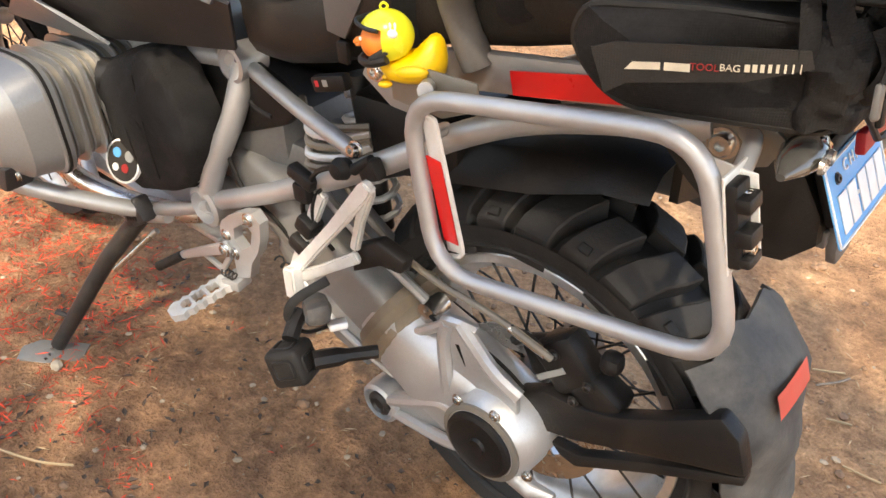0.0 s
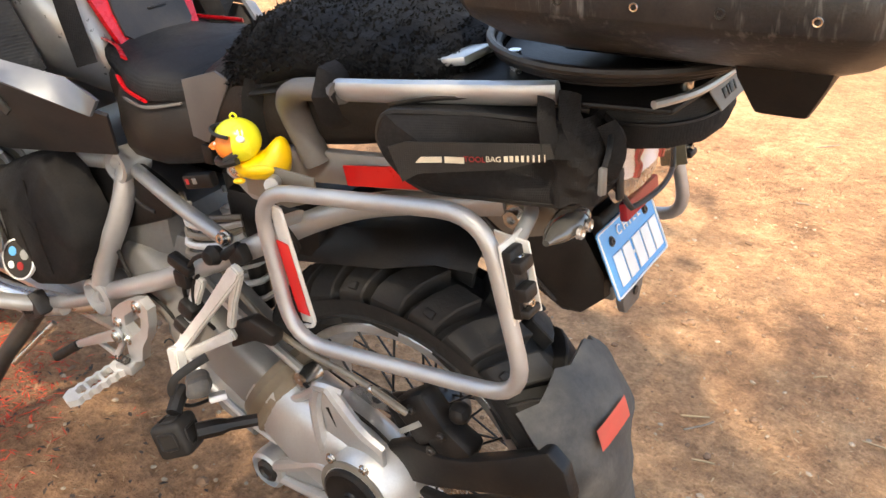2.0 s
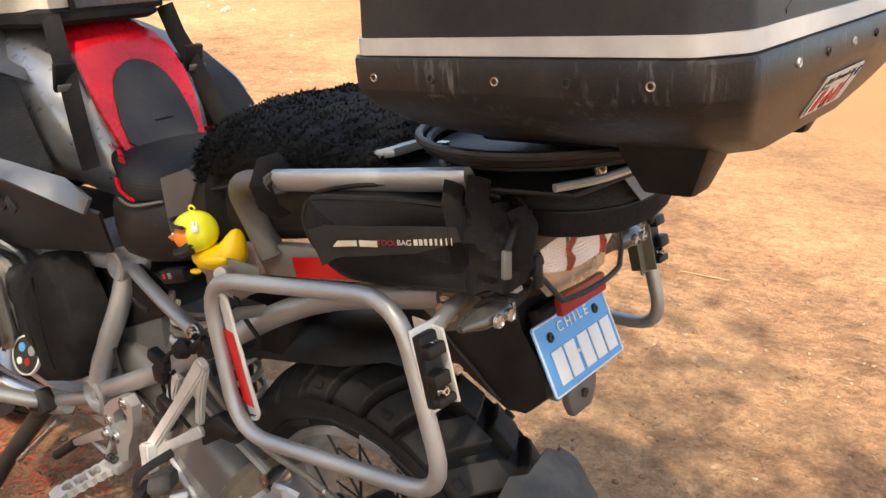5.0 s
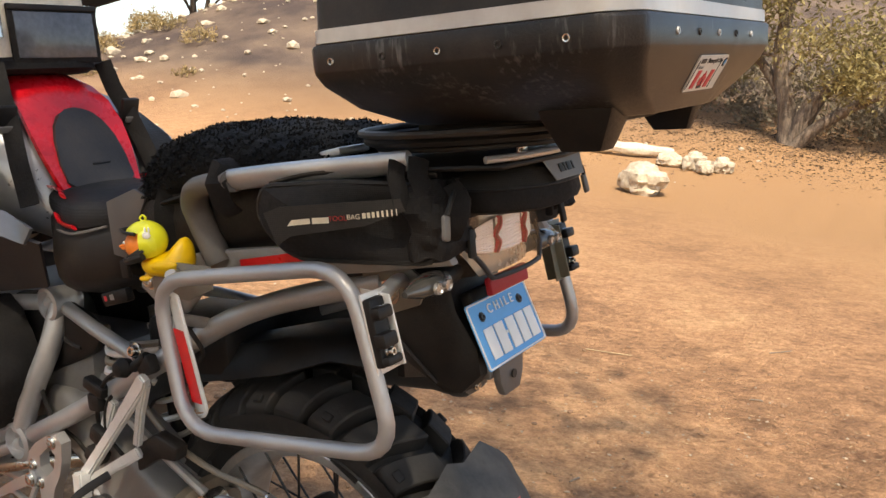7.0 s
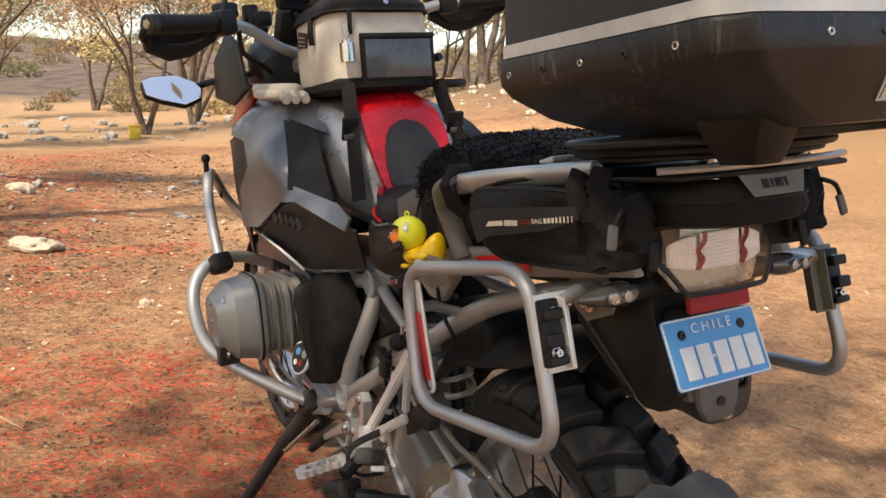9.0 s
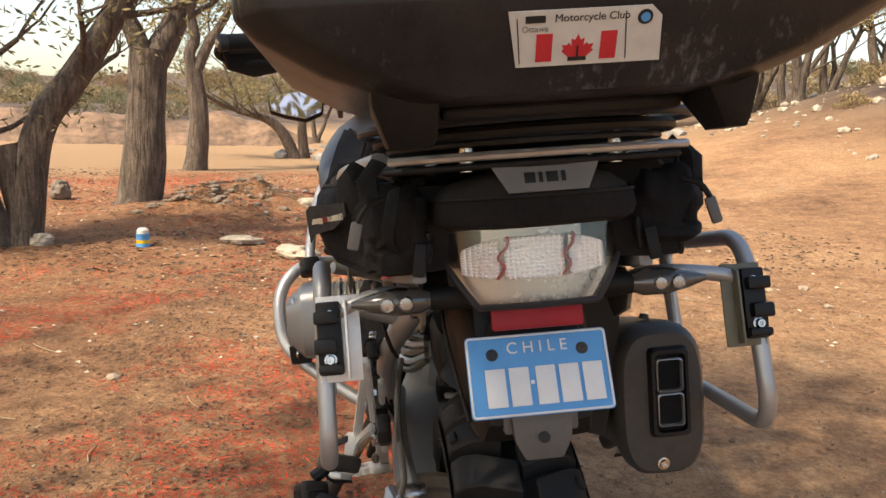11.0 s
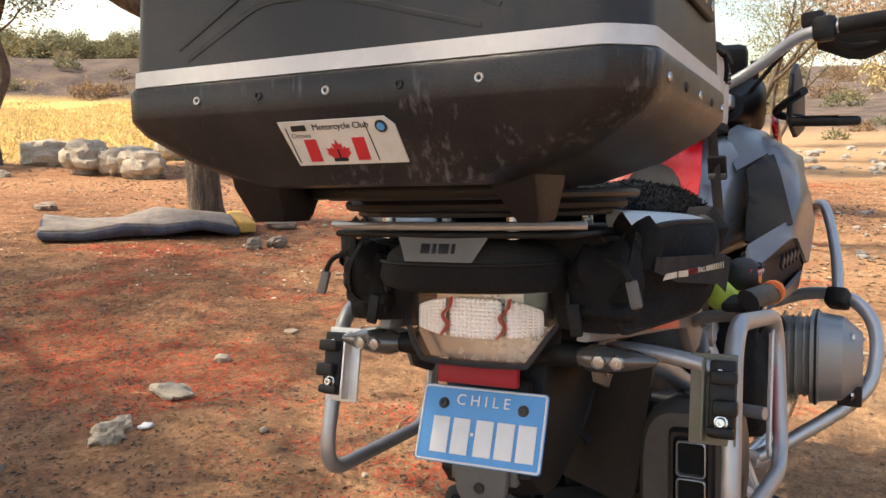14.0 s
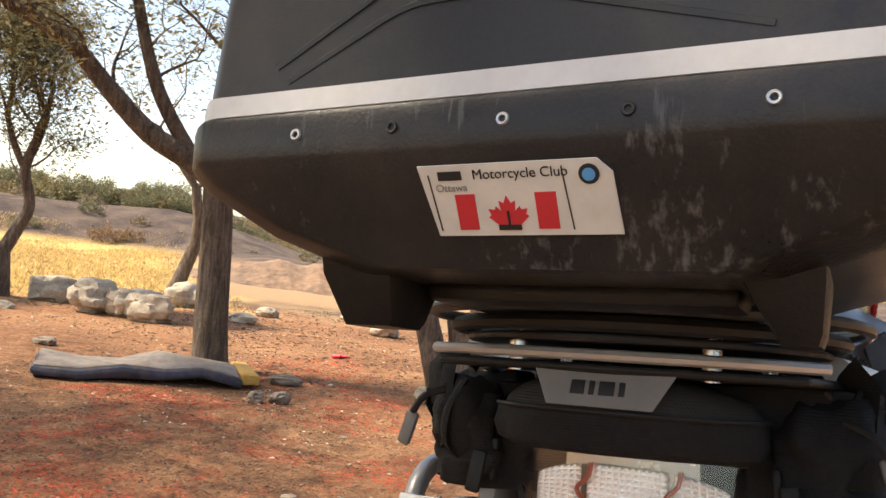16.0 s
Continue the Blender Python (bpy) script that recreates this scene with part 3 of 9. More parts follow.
def dirt():
    m = bpy.data.materials.new("dry_earth")
    m.use_nodes = True
    t = m.node_tree
    b = t.nodes["Principled BSDF"]
    b.inputs["Roughness"].default_value = 0.95
    b.inputs["Specular IOR Level"].default_value = 0.15
    co = t.nodes.new("ShaderNodeTexCoord")
    big = node(t, "ShaderNodeTexNoise", Scale=0.55, Detail=6.0, Roughness=0.62)
    midn = node(t, "ShaderNodeTexNoise", Scale=6.0, Detail=7.0, Roughness=0.7)
    fine = node(t, "ShaderNodeTexNoise", Scale=85.0, Detail=6.0, Roughness=0.75)
    grit = node(t, "ShaderNodeTexVoronoi", Scale=150.0)
    for n in (big, midn, fine, grit):
        t.links.new(co.outputs["Object"], n.inputs["Vector"])
    ramp = t.nodes.new("ShaderNodeValToRGB")
    e = ramp.color_ramp.elements
    e[0].position, e[0].color = 0.34, (0.170, 0.092, 0.054, 1)
    e[1].position, e[1].color = 0.66, (0.52, 0.320, 0.175, 1)
    mid_e = ramp.color_ramp.elements.new(0.5)
    mid_e.color = (0.375, 0.208, 0.112, 1)
    add = t.nodes.new("ShaderNodeMath")
    add.operation = "MULTIPLY_ADD"
    add.inputs[1].default_value = 0.45
    t.links.new(midn.outputs["Fac"], add.inputs[0])
    half = t.nodes.new("ShaderNodeMath")
    half.operation = "MULTIPLY"
    half.inputs[1].default_value = 0.55
    t.links.new(big.outputs["Fac"], half.inputs[0])
    t.links.new(half.outputs[0], add.inputs[2])
    t.links.new(add.outputs[0], ramp.inputs["Fac"])
    # speckle of darker crumbs and pale grit
    hsv = t.nodes.new("ShaderNodeHueSaturation")
    t.links.new(ramp.outputs[0], hsv.inputs["Color"])
    sp = t.nodes.new("ShaderNodeMapRange")
    sp.inputs["From Min"].default_value, sp.inputs["From Max"].default_value = 0.3, 0.7
    sp.inputs["To Min"].default_value, sp.inputs["To Max"].default_value = 0.70, 1.30
    t.links.new(fine.outputs["Fac"], sp.inputs["Value"])
    clump = node(t, "ShaderNodeTexNoise", Scale=24.0, Detail=5.0, Roughness=0.7)
    t.links.new(co.outputs["Object"], clump.inputs["Vector"])
    cr = t.nodes.new("ShaderNodeMapRange")
    cr.inputs["From Min"].default_value, cr.inputs["From Max"].default_value = 0.32, 0.62
    cr.inputs["To Min"].default_value, cr.inputs["To Max"].default_value = 0.86, 1.28
    t.links.new(clump.outputs["Fac"], cr.inputs["Value"])
    trampled = t.nodes.new("ShaderNodeMath")
    trampled.operation = "MULTIPLY"
    t.links.new(sp.outputs[0], trampled.inputs[0])
    t.links.new(cr.outputs[0], trampled.inputs[1])
    t.links.new(trampled.outputs[0], hsv.inputs["Value"])
    # dry golden grass on the plain beyond the trees, ochre scrub on the hills
    pos = t.nodes.new("ShaderNodeSeparateXYZ")
    t.links.new(co.outputs["Object"], pos.inputs[0])
    def slope(way, lo, hi):
        lin = t.nodes.new("ShaderNodeVectorMath")
        lin.operation = "DOT_PRODUCT"
        lin.inputs[1].default_value = way
        t.links.new(co.outputs["Object"], lin.inputs[0])
        wob = t.nodes.new("ShaderNodeMath")
        wob.operation = "MULTIPLY_ADD"
        wob.inputs[1].default_value = 4.0
        t.links.new(big.outputs["Fac"], wob.inputs[0])
        t.links.new(lin.outputs["Value"], wob.inputs[2])
        mr = t.nodes.new("ShaderNodeMapRange")
        mr.inputs["From Min"].default_value, mr.inputs["From Max"].default_value = lo, hi
        t.links.new(wob.outputs[0], mr.inputs["Value"])
        return mr
    g1, g2 = slope((0.40, 0.92, 0), 14.2, 15.6), slope((-0.74, 0.67, 0), 0.3, 1.8)
    gm = t.nodes.new("ShaderNodeMath")
    gm.operation = "MULTIPLY"
    t.links.new(g1.outputs[0], gm.inputs[0])
    t.links.new(g2.outputs[0], gm.inputs[1])
    gcol = t.nodes.new("ShaderNodeValToRGB")
    g = gcol.color_ramp.elements
    g[0].position, g[0].color = 0.35, (0.52, 0.32, 0.115, 1)
    g[1].position, g[1].color = 0.65, (0.74, 0.51, 0.20, 1)
    t.links.new(midn.outputs["Fac"], gcol.inputs["Fac"])
    mx = t.nodes.new("ShaderNodeMix")
    mx.data_type = "RGBA"
    t.links.new(gm.outputs[0], mx.inputs["Factor"])
    t.links.new(hsv.outputs[0], mx.inputs["A"])
    t.links.new(gcol.outputs[0], mx.inputs["B"])
    # pale sand of the open field behind the trees
    far_s = slope((0.955, 0.296, 0), 14.5, 16.5)
    sand = t.nodes.new("ShaderNodeMix")
    sand.data_type = "RGBA"
    sand.inputs["B"].default_value = (0.40, 0.255, 0.145, 1)
    t.links.new(far_s.outputs[0], sand.inputs["Factor"])
    side = slope((-0.26, -0.966, 0), 5.5, 9.0)
    sand2 = t.nodes.new("ShaderNodeMix")
    sand2.data_type = "RGBA"
    sand2.inputs["B"].default_value = (0.37, 0.215, 0.108, 1)
    t.links.new(side.outputs[0], sand2.inputs["Factor"])
    leafmould = slope((0.25, 0.97, 0), 2.6, 5.0)
    lm = t.nodes.new("ShaderNodeMath")
    lm.operation = "MULTIPLY"
    lm.inputs[1].default_value = 0.55
    t.links.new(leafmould.outputs[0], lm.inputs[0])
    humus = t.nodes.new("ShaderNodeMix")
    humus.data_type = "RGBA"
    humus.blend_type = "MULTIPLY"
    humus.inputs["B"].default_value = (0.76, 0.60, 0.55, 1)
    t.links.new(lm.outputs[0], humus.inputs["Factor"])
    t.links.new(hsv.outputs[0], humus.inputs["A"])
    t.links.new(humus.outputs["Result"], sand.inputs["A"])
    t.links.new(sand.outputs["Result"], sand2.inputs["A"])
    t.links.new(sand2.outputs["Result"], mx.inputs["A"])
    up = t.nodes.new("ShaderNodeMapRange")
    up.inputs["From Min"].default_value, up.inputs["From Max"].default_value = 0.7, 2.0
    t.links.new(pos.outputs["Z"], up.inputs["Value"])
    scrub = t.nodes.new("ShaderNodeValToRGB")
    q = scrub.color_ramp.elements
    q[0].position, q[0].color = 0.38, (0.070, 0.052, 0.047, 1)
    q[1].position, q[1].color = 0.62, (0.165, 0.120, 0.090, 1)
    t.links.new(big.outputs["Fac"], scrub.inputs["Fac"])
    m2 = t.nodes.new("ShaderNodeMix")
    m2.data_type = "RGBA"
    bank_up = t.nodes.new("ShaderNodeMapRange")
    bank_up.inputs["From Min"].default_value, bank_up.inputs["From Max"].default_value = 0.42, 0.75
    t.links.new(pos.outputs["Z"], bank_up.inputs["Value"])
    on_plain = t.nodes.new("ShaderNodeMath")
    on_plain.operation = "MULTIPLY"
    t.links.new(bank_up.outputs[0], on_plain.inputs[0])
    t.links.new(g1.outputs[0], on_plain.inputs[1])
    high = t.nodes.new("ShaderNodeMath")
    high.operation = "MAXIMUM"
    t.links.new(up.outputs[0], high.inputs[0])
    t.links.new(on_plain.outputs[0], high.inputs[1])
    t.links.new(high.outputs[0], m2.inputs["Factor"])
    t.links.new(mx.outputs["Result"], m2.inputs["A"])
    t.links.new(scrub.outputs[0], m2.inputs["B"])
    t.links.new(m2.outputs["Result"], b.inputs["Base Color"])
    mixh = t.nodes.new("ShaderNodeMath")
    mixh.operation = "MULTIPLY_ADD"
    mixh.inputs[1].default_value = -0.35
    t.links.new(grit.outputs["Distance"], mixh.inputs[0])
    t.links.new(fine.outputs["Fac"], mixh.inputs[2])
    bp = node(t, "ShaderNodeBump", Strength=0.9, Distance=0.012)
    t.links.new(mixh.outputs[0], bp.inputs["Height"])
    b1 = node(t, "ShaderNodeBump", Strength=0.7, Distance=0.03)
    t.links.new(clump.outputs["Fac"], b1.inputs["Height"])
    t.links.new(bp.outputs[0], b1.inputs["Normal"])
    b2 = node(t, "ShaderNodeBump", Strength=0.5, Distance=0.05)
    t.links.new(midn.outputs["Fac"], b2.inputs["Height"])
    t.links.new(b1.outputs[0], b2.inputs["Normal"])
    t.links.new(b2.outputs[0], b.inputs["Normal"])
    return m


def ground_sheet():
    def lines(lo, hi):
        out = list(np.arange(lo, hi, 0.055))
        step, v = 0.055, hi
        while v < 420:
            out.append(v)
            step *= 1.09
            v += step
        step, v = 0.055 * 1.09, lo
        while v > -420:
            v -= step
            step *= 1.09
            out.insert(0, v)
        return out
    xs, ys = lines(-1.2, 4.5), lines(-2.8, 4.0)
    verts = [(x, y, height(x, y)) for y in ys for x in xs]
    n = len(xs)
    faces = [(j * n + i, j * n + i + 1, (j + 1) * n + i + 1, (j + 1) * n + i) for j in range(len(ys) - 1) for i in range(n - 1)]
    me = bpy.data.meshes.new("ground")
    me.from_pydata(verts, [], faces)
    me.shade_smooth()
    me.materials.append(dirt())
    return tagged(new("ground", me), "dry reddish-brown trampled earth of a clearing", "ground", kind="structure")


ground_sheet()
bank()


# ---- trees ----
BARK = mat("grey_brown_bark", (0.115, 0.085, 0.062), 0.95, vary=0.45, grain=38, stain=4, bump=0.0)
bt = BARK.node_tree
bco = bt.nodes.new("ShaderNodeTexCoord")
bmap = bt.nodes.new("ShaderNodeMapping")
bmap.inputs["Scale"].default_value = (26, 26, 3.2)
bno = node(bt, "ShaderNodeTexNoise", Scale=1.0, Detail=6.0, Roughness=0.65, Distortion=0.8)
bbp = node(bt, "ShaderNodeBump", Strength=1.0, Distance=0.035)
bt.links.new(bco.outputs["Object"], bmap.inputs["Vector"])
bt.links.new(bmap.outputs[0], bno.inputs["Vector"])
bt.links.new(bno.outputs["Fac"], bbp.inputs["Height"])
bfu = node(bt, "ShaderNodeMapRange")
bfu.inputs["From Min"].default_value, bfu.inputs["From Max"].default_value, bfu.inputs["To Min"].default_value, bfu.inputs["To Max"].default_value = 0.35, 0.62, 0.45, 1.55
bhs = bt.nodes.new("ShaderNodeHueSaturation")
bpr = bt.nodes["Principled BSDF"]
bt.links.new(bno.outputs["Fac"], bfu.inputs["Value"])
bt.links.new(bfu.outputs[0], bhs.inputs["Value"])
bt.links.new(bpr.inputs["Base Color"].links[0].from_socket, bhs.inputs["Color"])
bt.links.new(bhs.outputs[0], bpr.inputs["Base Color"])
bt.links.new(bbp.outputs[0], bt.nodes["Principled BSDF"].inputs["Normal"])


def leafy(name, color, glow=0.45):
    m = mat(name, color, 0.7, vary=0.3, grain=4, stain=1.2, bump=0.0)
    t = m.node_tree
    b = t.nodes["Principled BSDF"]
    geo = t.nodes.new("ShaderNodeNewGeometry")
    mr = t.nodes.new("ShaderNodeMapRange")
    mr.inputs["To Min"].default_value, mr.inputs["To Max"].default_value = 0.55, 1.5
    t.links.new(geo.outputs["Random Per Island"], mr.inputs["Value"])
    h2 = t.nodes.new("ShaderNodeHueSaturation")
    src = b.inputs["Base Color"].links[0].from_socket
    t.links.new(src, h2.inputs["Color"])
    t.links.new(mr.outputs[0], h2.inputs["Value"])
    t.links.new(h2.outputs[0], b.inputs["Base Color"])
    tr = t.nodes.new("ShaderNodeBsdfTranslucent")
    t.links.new(h2.outputs[0], tr.inputs["Color"])
    mx = t.nodes.new("ShaderNodeMixShader")
    mx.inputs[0].default_value = glow
    t.links.new(b.outputs[0], mx.inputs[1])
    t.links.new(tr.outputs[0], mx.inputs[2])
    t.links.new(mx.outputs[0], t.nodes["Material Output"].inputs["Surface"])
    return m


LEAF = leafy("dry_olive_leaves", (0.24, 0.20, 0.085))
LEAF_GOLD = leafy("golden_leaves", (0.52, 0.41, 0.19))
LEAF_RUST = leafy("rusty_leaves", (0.40, 0.28, 0.18))
LEAF_OLIVE = leafy("yellow_olive_leaves", (0.46, 0.40, 0.19))


def limb_mesh(bm, pts, radii, seg):
    last, rings = None, []
    for i, q in enumerate(pts):
        d = (pts[min(i + 1, len(pts) - 1)] - pts[max(i - 1, 0)]).normalized()
        s = d.orthogonal().normalized() if last is None else (last - d * last.dot(d)).normalized()
        last = s
        b = d.cross(s)
        ring = []
        for k in range(seg):
            a = 2 * math.pi * k / seg
            rr = radii[i] * (1 + (0.16 * noise.noise((q.x * 2 + math.cos(a) * 1.3, q.y * 2 + math.sin(a) * 1.3, q.z * 1.1)) if seg > 6 else 0))
            ring.append(bm.verts.new(q + rr * (math.cos(a) * s + math.sin(a) * b)))
        rings.append(ring)
    for a, b in zip(rings, rings[1:]):
        for k in range(seg):
            bm.faces.new((a[k], a[(k + 1) % seg], b[(k + 1) % seg], b[k]))
    bm.faces.new(rings[-1])


def grow(bm, tips, rng, start, way, length, r, depth, bend=0.35, up=0.12, fork=3, seg=10):
    """One limb that bends, tapers and forks."""
    n = max(3, int(length / 0.28)) if depth > 1 else 4
    pts, radii = [Vector(start)], [r]
    d = Vector(way).normalized()
    for i in range(n):
        d = (d + Vector((rng.uniform(-1, 1), rng.uniform(-1, 1), rng.uniform(-0.7, 0.7))) * bend * 0.4 + Vector((0, 0, up * 0.3))).normalized()
        pts.append(pts[-1] + d * length / n)
        radii.append(r * (1 - 0.42 * (i + 1) / n))
    limb_mesh(bm, pts, radii, seg)
    if depth == 0:
        tips.extend(pts[1:])
        return
    if depth == 1:
        tips.extend(pts[2:])
    for k in range(fork):
        at = pts[-1] if k < 2 else pts[rng.randrange(max(1, n // 2), n)]
        rr = radii[-1] * (0.82 if k == 0 else 0.62)
        side = Vector((rng.uniform(-1, 1), rng.uniform(-1, 1), rng.uniform(-0.25, 0.7)))
        grow(bm, tips, rng, at, d * (1.0 if k == 0 else 0.55) + side * 0.85, length * rng.uniform(0.62, 0.82), rr, depth - 1, bend * 1.15, up, fork, max(4, seg - 3))


def leaf_cloud(tips, rng, per, spread, size):
    """Many small leaves in loose clumps round the twig ends."""
    verts, faces = [], []
    for tip in tips:
        for _ in range(per):
            c = tip + Vector((rng.gauss(0, spread), rng.gauss(0, spread), rng.gauss(0, spread * 0.7)))
            a = Vector((rng.uniform(-1, 1), rng.uniform(-1, 1), rng.uniform(-1, 1))).normalized()
            b = a.orthogonal().normalized()
            s = size * rng.uniform(0.6, 1.4)
            i = len(verts)
            verts += [c - a * s, c + b * s * 0.36, c + a * s, c - b * s * 0.36]
            faces.append((i, i + 1, i + 2, i + 3))
    me = bpy.data.meshes.new("crown")
    me.from_pydata(verts, [], faces)
    return me


def tree(x, y, stems, label, leaf=LEAF, depth=3, per=3, spread=0.16, size=0.045, seed=1, fork=3, name="tree", bend=0.35, up=0.12, limbs=(), reach=0.9, bare=()):
    """stems: (way, length, radius) for each trunk that rises from the foot; limbs: (points, radius, end radius) drawn out first, which then fork on."""
    rng = random.Random(seed)
    root = thing(name, label, "tree", pose(x, y, height(x, y) - 0.06))
    bm, tips = bmesh.new(), []
    for way, length, r in stems:
        # root flare
        d = Vector(way).normalized()
        limb_mesh(bm, [Vector((0, 0, -0.12)), d * 0.10 + Vector((0, 0, 0.0)), d * 0.3], [r * 1.5, r * 1.22, r * 1.0], 12)
        grow(bm, tips, rng, d * 0.28, way, length, r, depth, bend, up, fork, 12)
    for k, (pts, r0, r1) in enumerate(limbs):
        p = smooth_path(pts, 5)
        n = len(p) - 1
        radii = [r0 + (r1 - r0) * i / n for i in range(n + 1)]
        if p[0].z < 0.05:
            radii[0] *= 1.35
            radii[1] *= 1.15
        limb_mesh(bm, p, radii, 14)
        if k in bare:
            continue
        d = (p[-1] - p[-2]).normalized()
        for j in range(fork):
            side = Vector((rng.uniform(-1, 1), rng.uniform(-1, 1), rng.uniform(-0.2, 0.7)))
            grow(bm, tips, rng, p[-1], d + side * (0.3 + 0.4 * j), reach * rng.uniform(0.8, 1.15), r1 * (0.8 if j == 0 else 0.6), depth, bend, up, fork, 8)
        for at in p[n // 2:-1:3]:
            side = Vector((rng.uniform(-1, 1), rng.uniform(-1, 1), rng.uniform(-0.1, 0.6)))
            grow(bm, tips, rng, at, d * 0.3 + side, reach * rng.uniform(0.5, 0.9), r1 * 0.38, max(1, depth - 1), bend * 1.2, up, fork, 6)
    part("trunk", bm, BARK, root)
    me = leaf_cloud(tips, rng, per, spread, size)
    me.materials.append(leaf)
    ob = new("crown", me)
    ob.parent = root
    return root


tree(4.65, 5.0, [], "grey-barked thorn tree with a leaning trunk and sparse dry crown", depth=2, per=22, spread=0.17, size=0.032, seed=4, bend=0.5, reach=0.8, bare=(0,), limbs=(
    (((0.02, 0, -0.1), (-0.04, 0.04, 0.72), (-0.07, 0.08, 1.40), (-0.09, 0.10, 1.80)), 0.155, 0.125),
    (((-0.08, 0.09, 1.68), (-0.26, 0.28, 1.84), (-0.51, 0.56, 2.02), (-0.74, 0.81, 2.32), (-1.02, 1.11, 2.71), (-1.35, 1.45, 2.92)), 0.115, 0.06),
    (((-0.25, 0.27, 1.85), (-0.46, 0.50, 2.30), (-0.58, 0.63, 2.72), (-0.70, 0.76, 3.3)), 0.07, 0.045),
    (((-0.09, 0.10, 1.72), (0.06, -0.07, 2.05), (0.35, -0.40, 2.6)), 0.085, 0.05),
    (((-0.09, 0.10, 1.76), (-0.13, 0.15, 2.3), (-0.08, 0.12, 3.1)), 0.085, 0.05)))
tree(5.42, 2.98, [], "grey-barked tree with two splayed trunks and a sawn stump", depth=2, per=8, seed=8, size=0.035, bare=(2,), limbs=(
    (((0, 0.03, -0.1), (-0.11, 0.24, 0.61), (-0.19, 0.41, 1.14), (-0.32, 0.66, 1.9)), 0.115, 0.085),
    (((0.02, -0.05, -0.1), (0.05, -0.11, 0.58), (0.09, -0.21, 1.01), (0.16, -0.38, 1.27), (0.23, -0.54, 1.54), (0.31, -0.74, 1.90), (0.42, -1.0, 2.4)), 0.135, 0.085),
    (((0.03, -0.06, 0.30), (0.01, 0.0, 0.60), (0.0, 0.05, 0.82)), 0.10, 0.10)))
tree(8.23, 2.82, [], "thick straight-trunked tree forking at head height", depth=3, per=7, seed=12, size=0.04, bare=(0,), limbs=(
    (((0, 0, -0.1), (0.02, -0.06, 0.5), (0.03, -0.09, 1.02), (0.04, -0.15, 1.70)), 0.235, 0.20),
    (((0.04, -0.10, 1.55), (0.0, 0.0, 1.86), (-0.03, 0.12, 2.14), (-0.06, 0.22, 2.9)), 0.12, 0.08),
    (((0.05, -0.18, 1.55), (0.09, -0.32, 1.82), (0.14, -0.52, 2.25), (0.2, -0.8, 2.9)), 0.16, 0.10)))
tree(13.9, 3.4, [], "grey tree with a slim upright trunk", depth=3, per=7, seed=15, bare=(0,), limbs=(
    (((0, 0, -0.1), (0.02, -0.09, 1.03), (0.0, 0.0, 1.80)), 0.19, 0.15),
    (((0, 0, 1.70), (-0.01, 0.06, 2.09), (0.01, -0.04, 2.38), (0.0, 0.1, 3.0)), 0.11, 0.07),
    (((0, -0.03, 1.70), (0.05, -0.22, 2.2), (0.10, -0.46, 2.6), (0.2, -0.8, 3.2)), 0.10, 0.06)))
tree(14.7, 10.4, [((-0.02, 0.03, 1), 1.5, 0.10)], "slender young tree with thin yellowing leaves standing alone", depth=4, per=5, seed=21, size=0.035, spread=0.12, up=0.55, bend=0.3)
tree(6.5, 10.75, [], "spreading thorn tree with yellowing leaves", leaf=LEAF, depth=3, per=28, seed=23, spread=0.17, size=0.034, bend=0.55, up=0.1, reach=0.75, bare=(0,), limbs=(
    (((0, 0, -0.1), (-0.02, 0.01, 0.35), (-0.05, 0.03, 0.70)), 0.19, 0.17),
    (((-0.07, 0.05, 0.62), (-0.33, 0.23, 1.19), (-0.63, 0.43, 1.70), (-1.05, 0.75, 1.95), (-1.5, 1.05, 2.0)), 0.105, 0.05),
    (((-0.02, 0.0, 0.62), (0.12, -0.08, 1.03), (0.21, -0.14, 1.38), (0.12, -0.08, 1.87), (0.2, -0.14, 2.31), (0.26, -0.18, 2.66)), 0.10, 0.05),
    (((0.13, -0.08, 1.85), (-0.05, 0.03, 2.25), (-0.15, 0.10, 2.63)), 0.055, 0.035)))
tree(11.0, 12.0, [((0.25, -0.2, 1), 2.0, 0.15)], "dark leaning tree at the grass edge", depth=4, per=8, seed=27)
tree(18.2, 1.9, [], "low leaning tree with a wide thin crown", leaf=LEAF, depth=3, per=4, seed=31, reach=1.2, limbs=(
    (((0, 0.05, -0.1), (-0.04, 0.41, 0.63), (-0.07, 0.79, 0.94), (-0.12, 1.41, 1.1)), 0.15, 0.07),
    (((0, -0.1, -0.05), (0.0, -0.03, 0.97), (0.1, -0.3, 1.8)), 0.12, 0.08)))
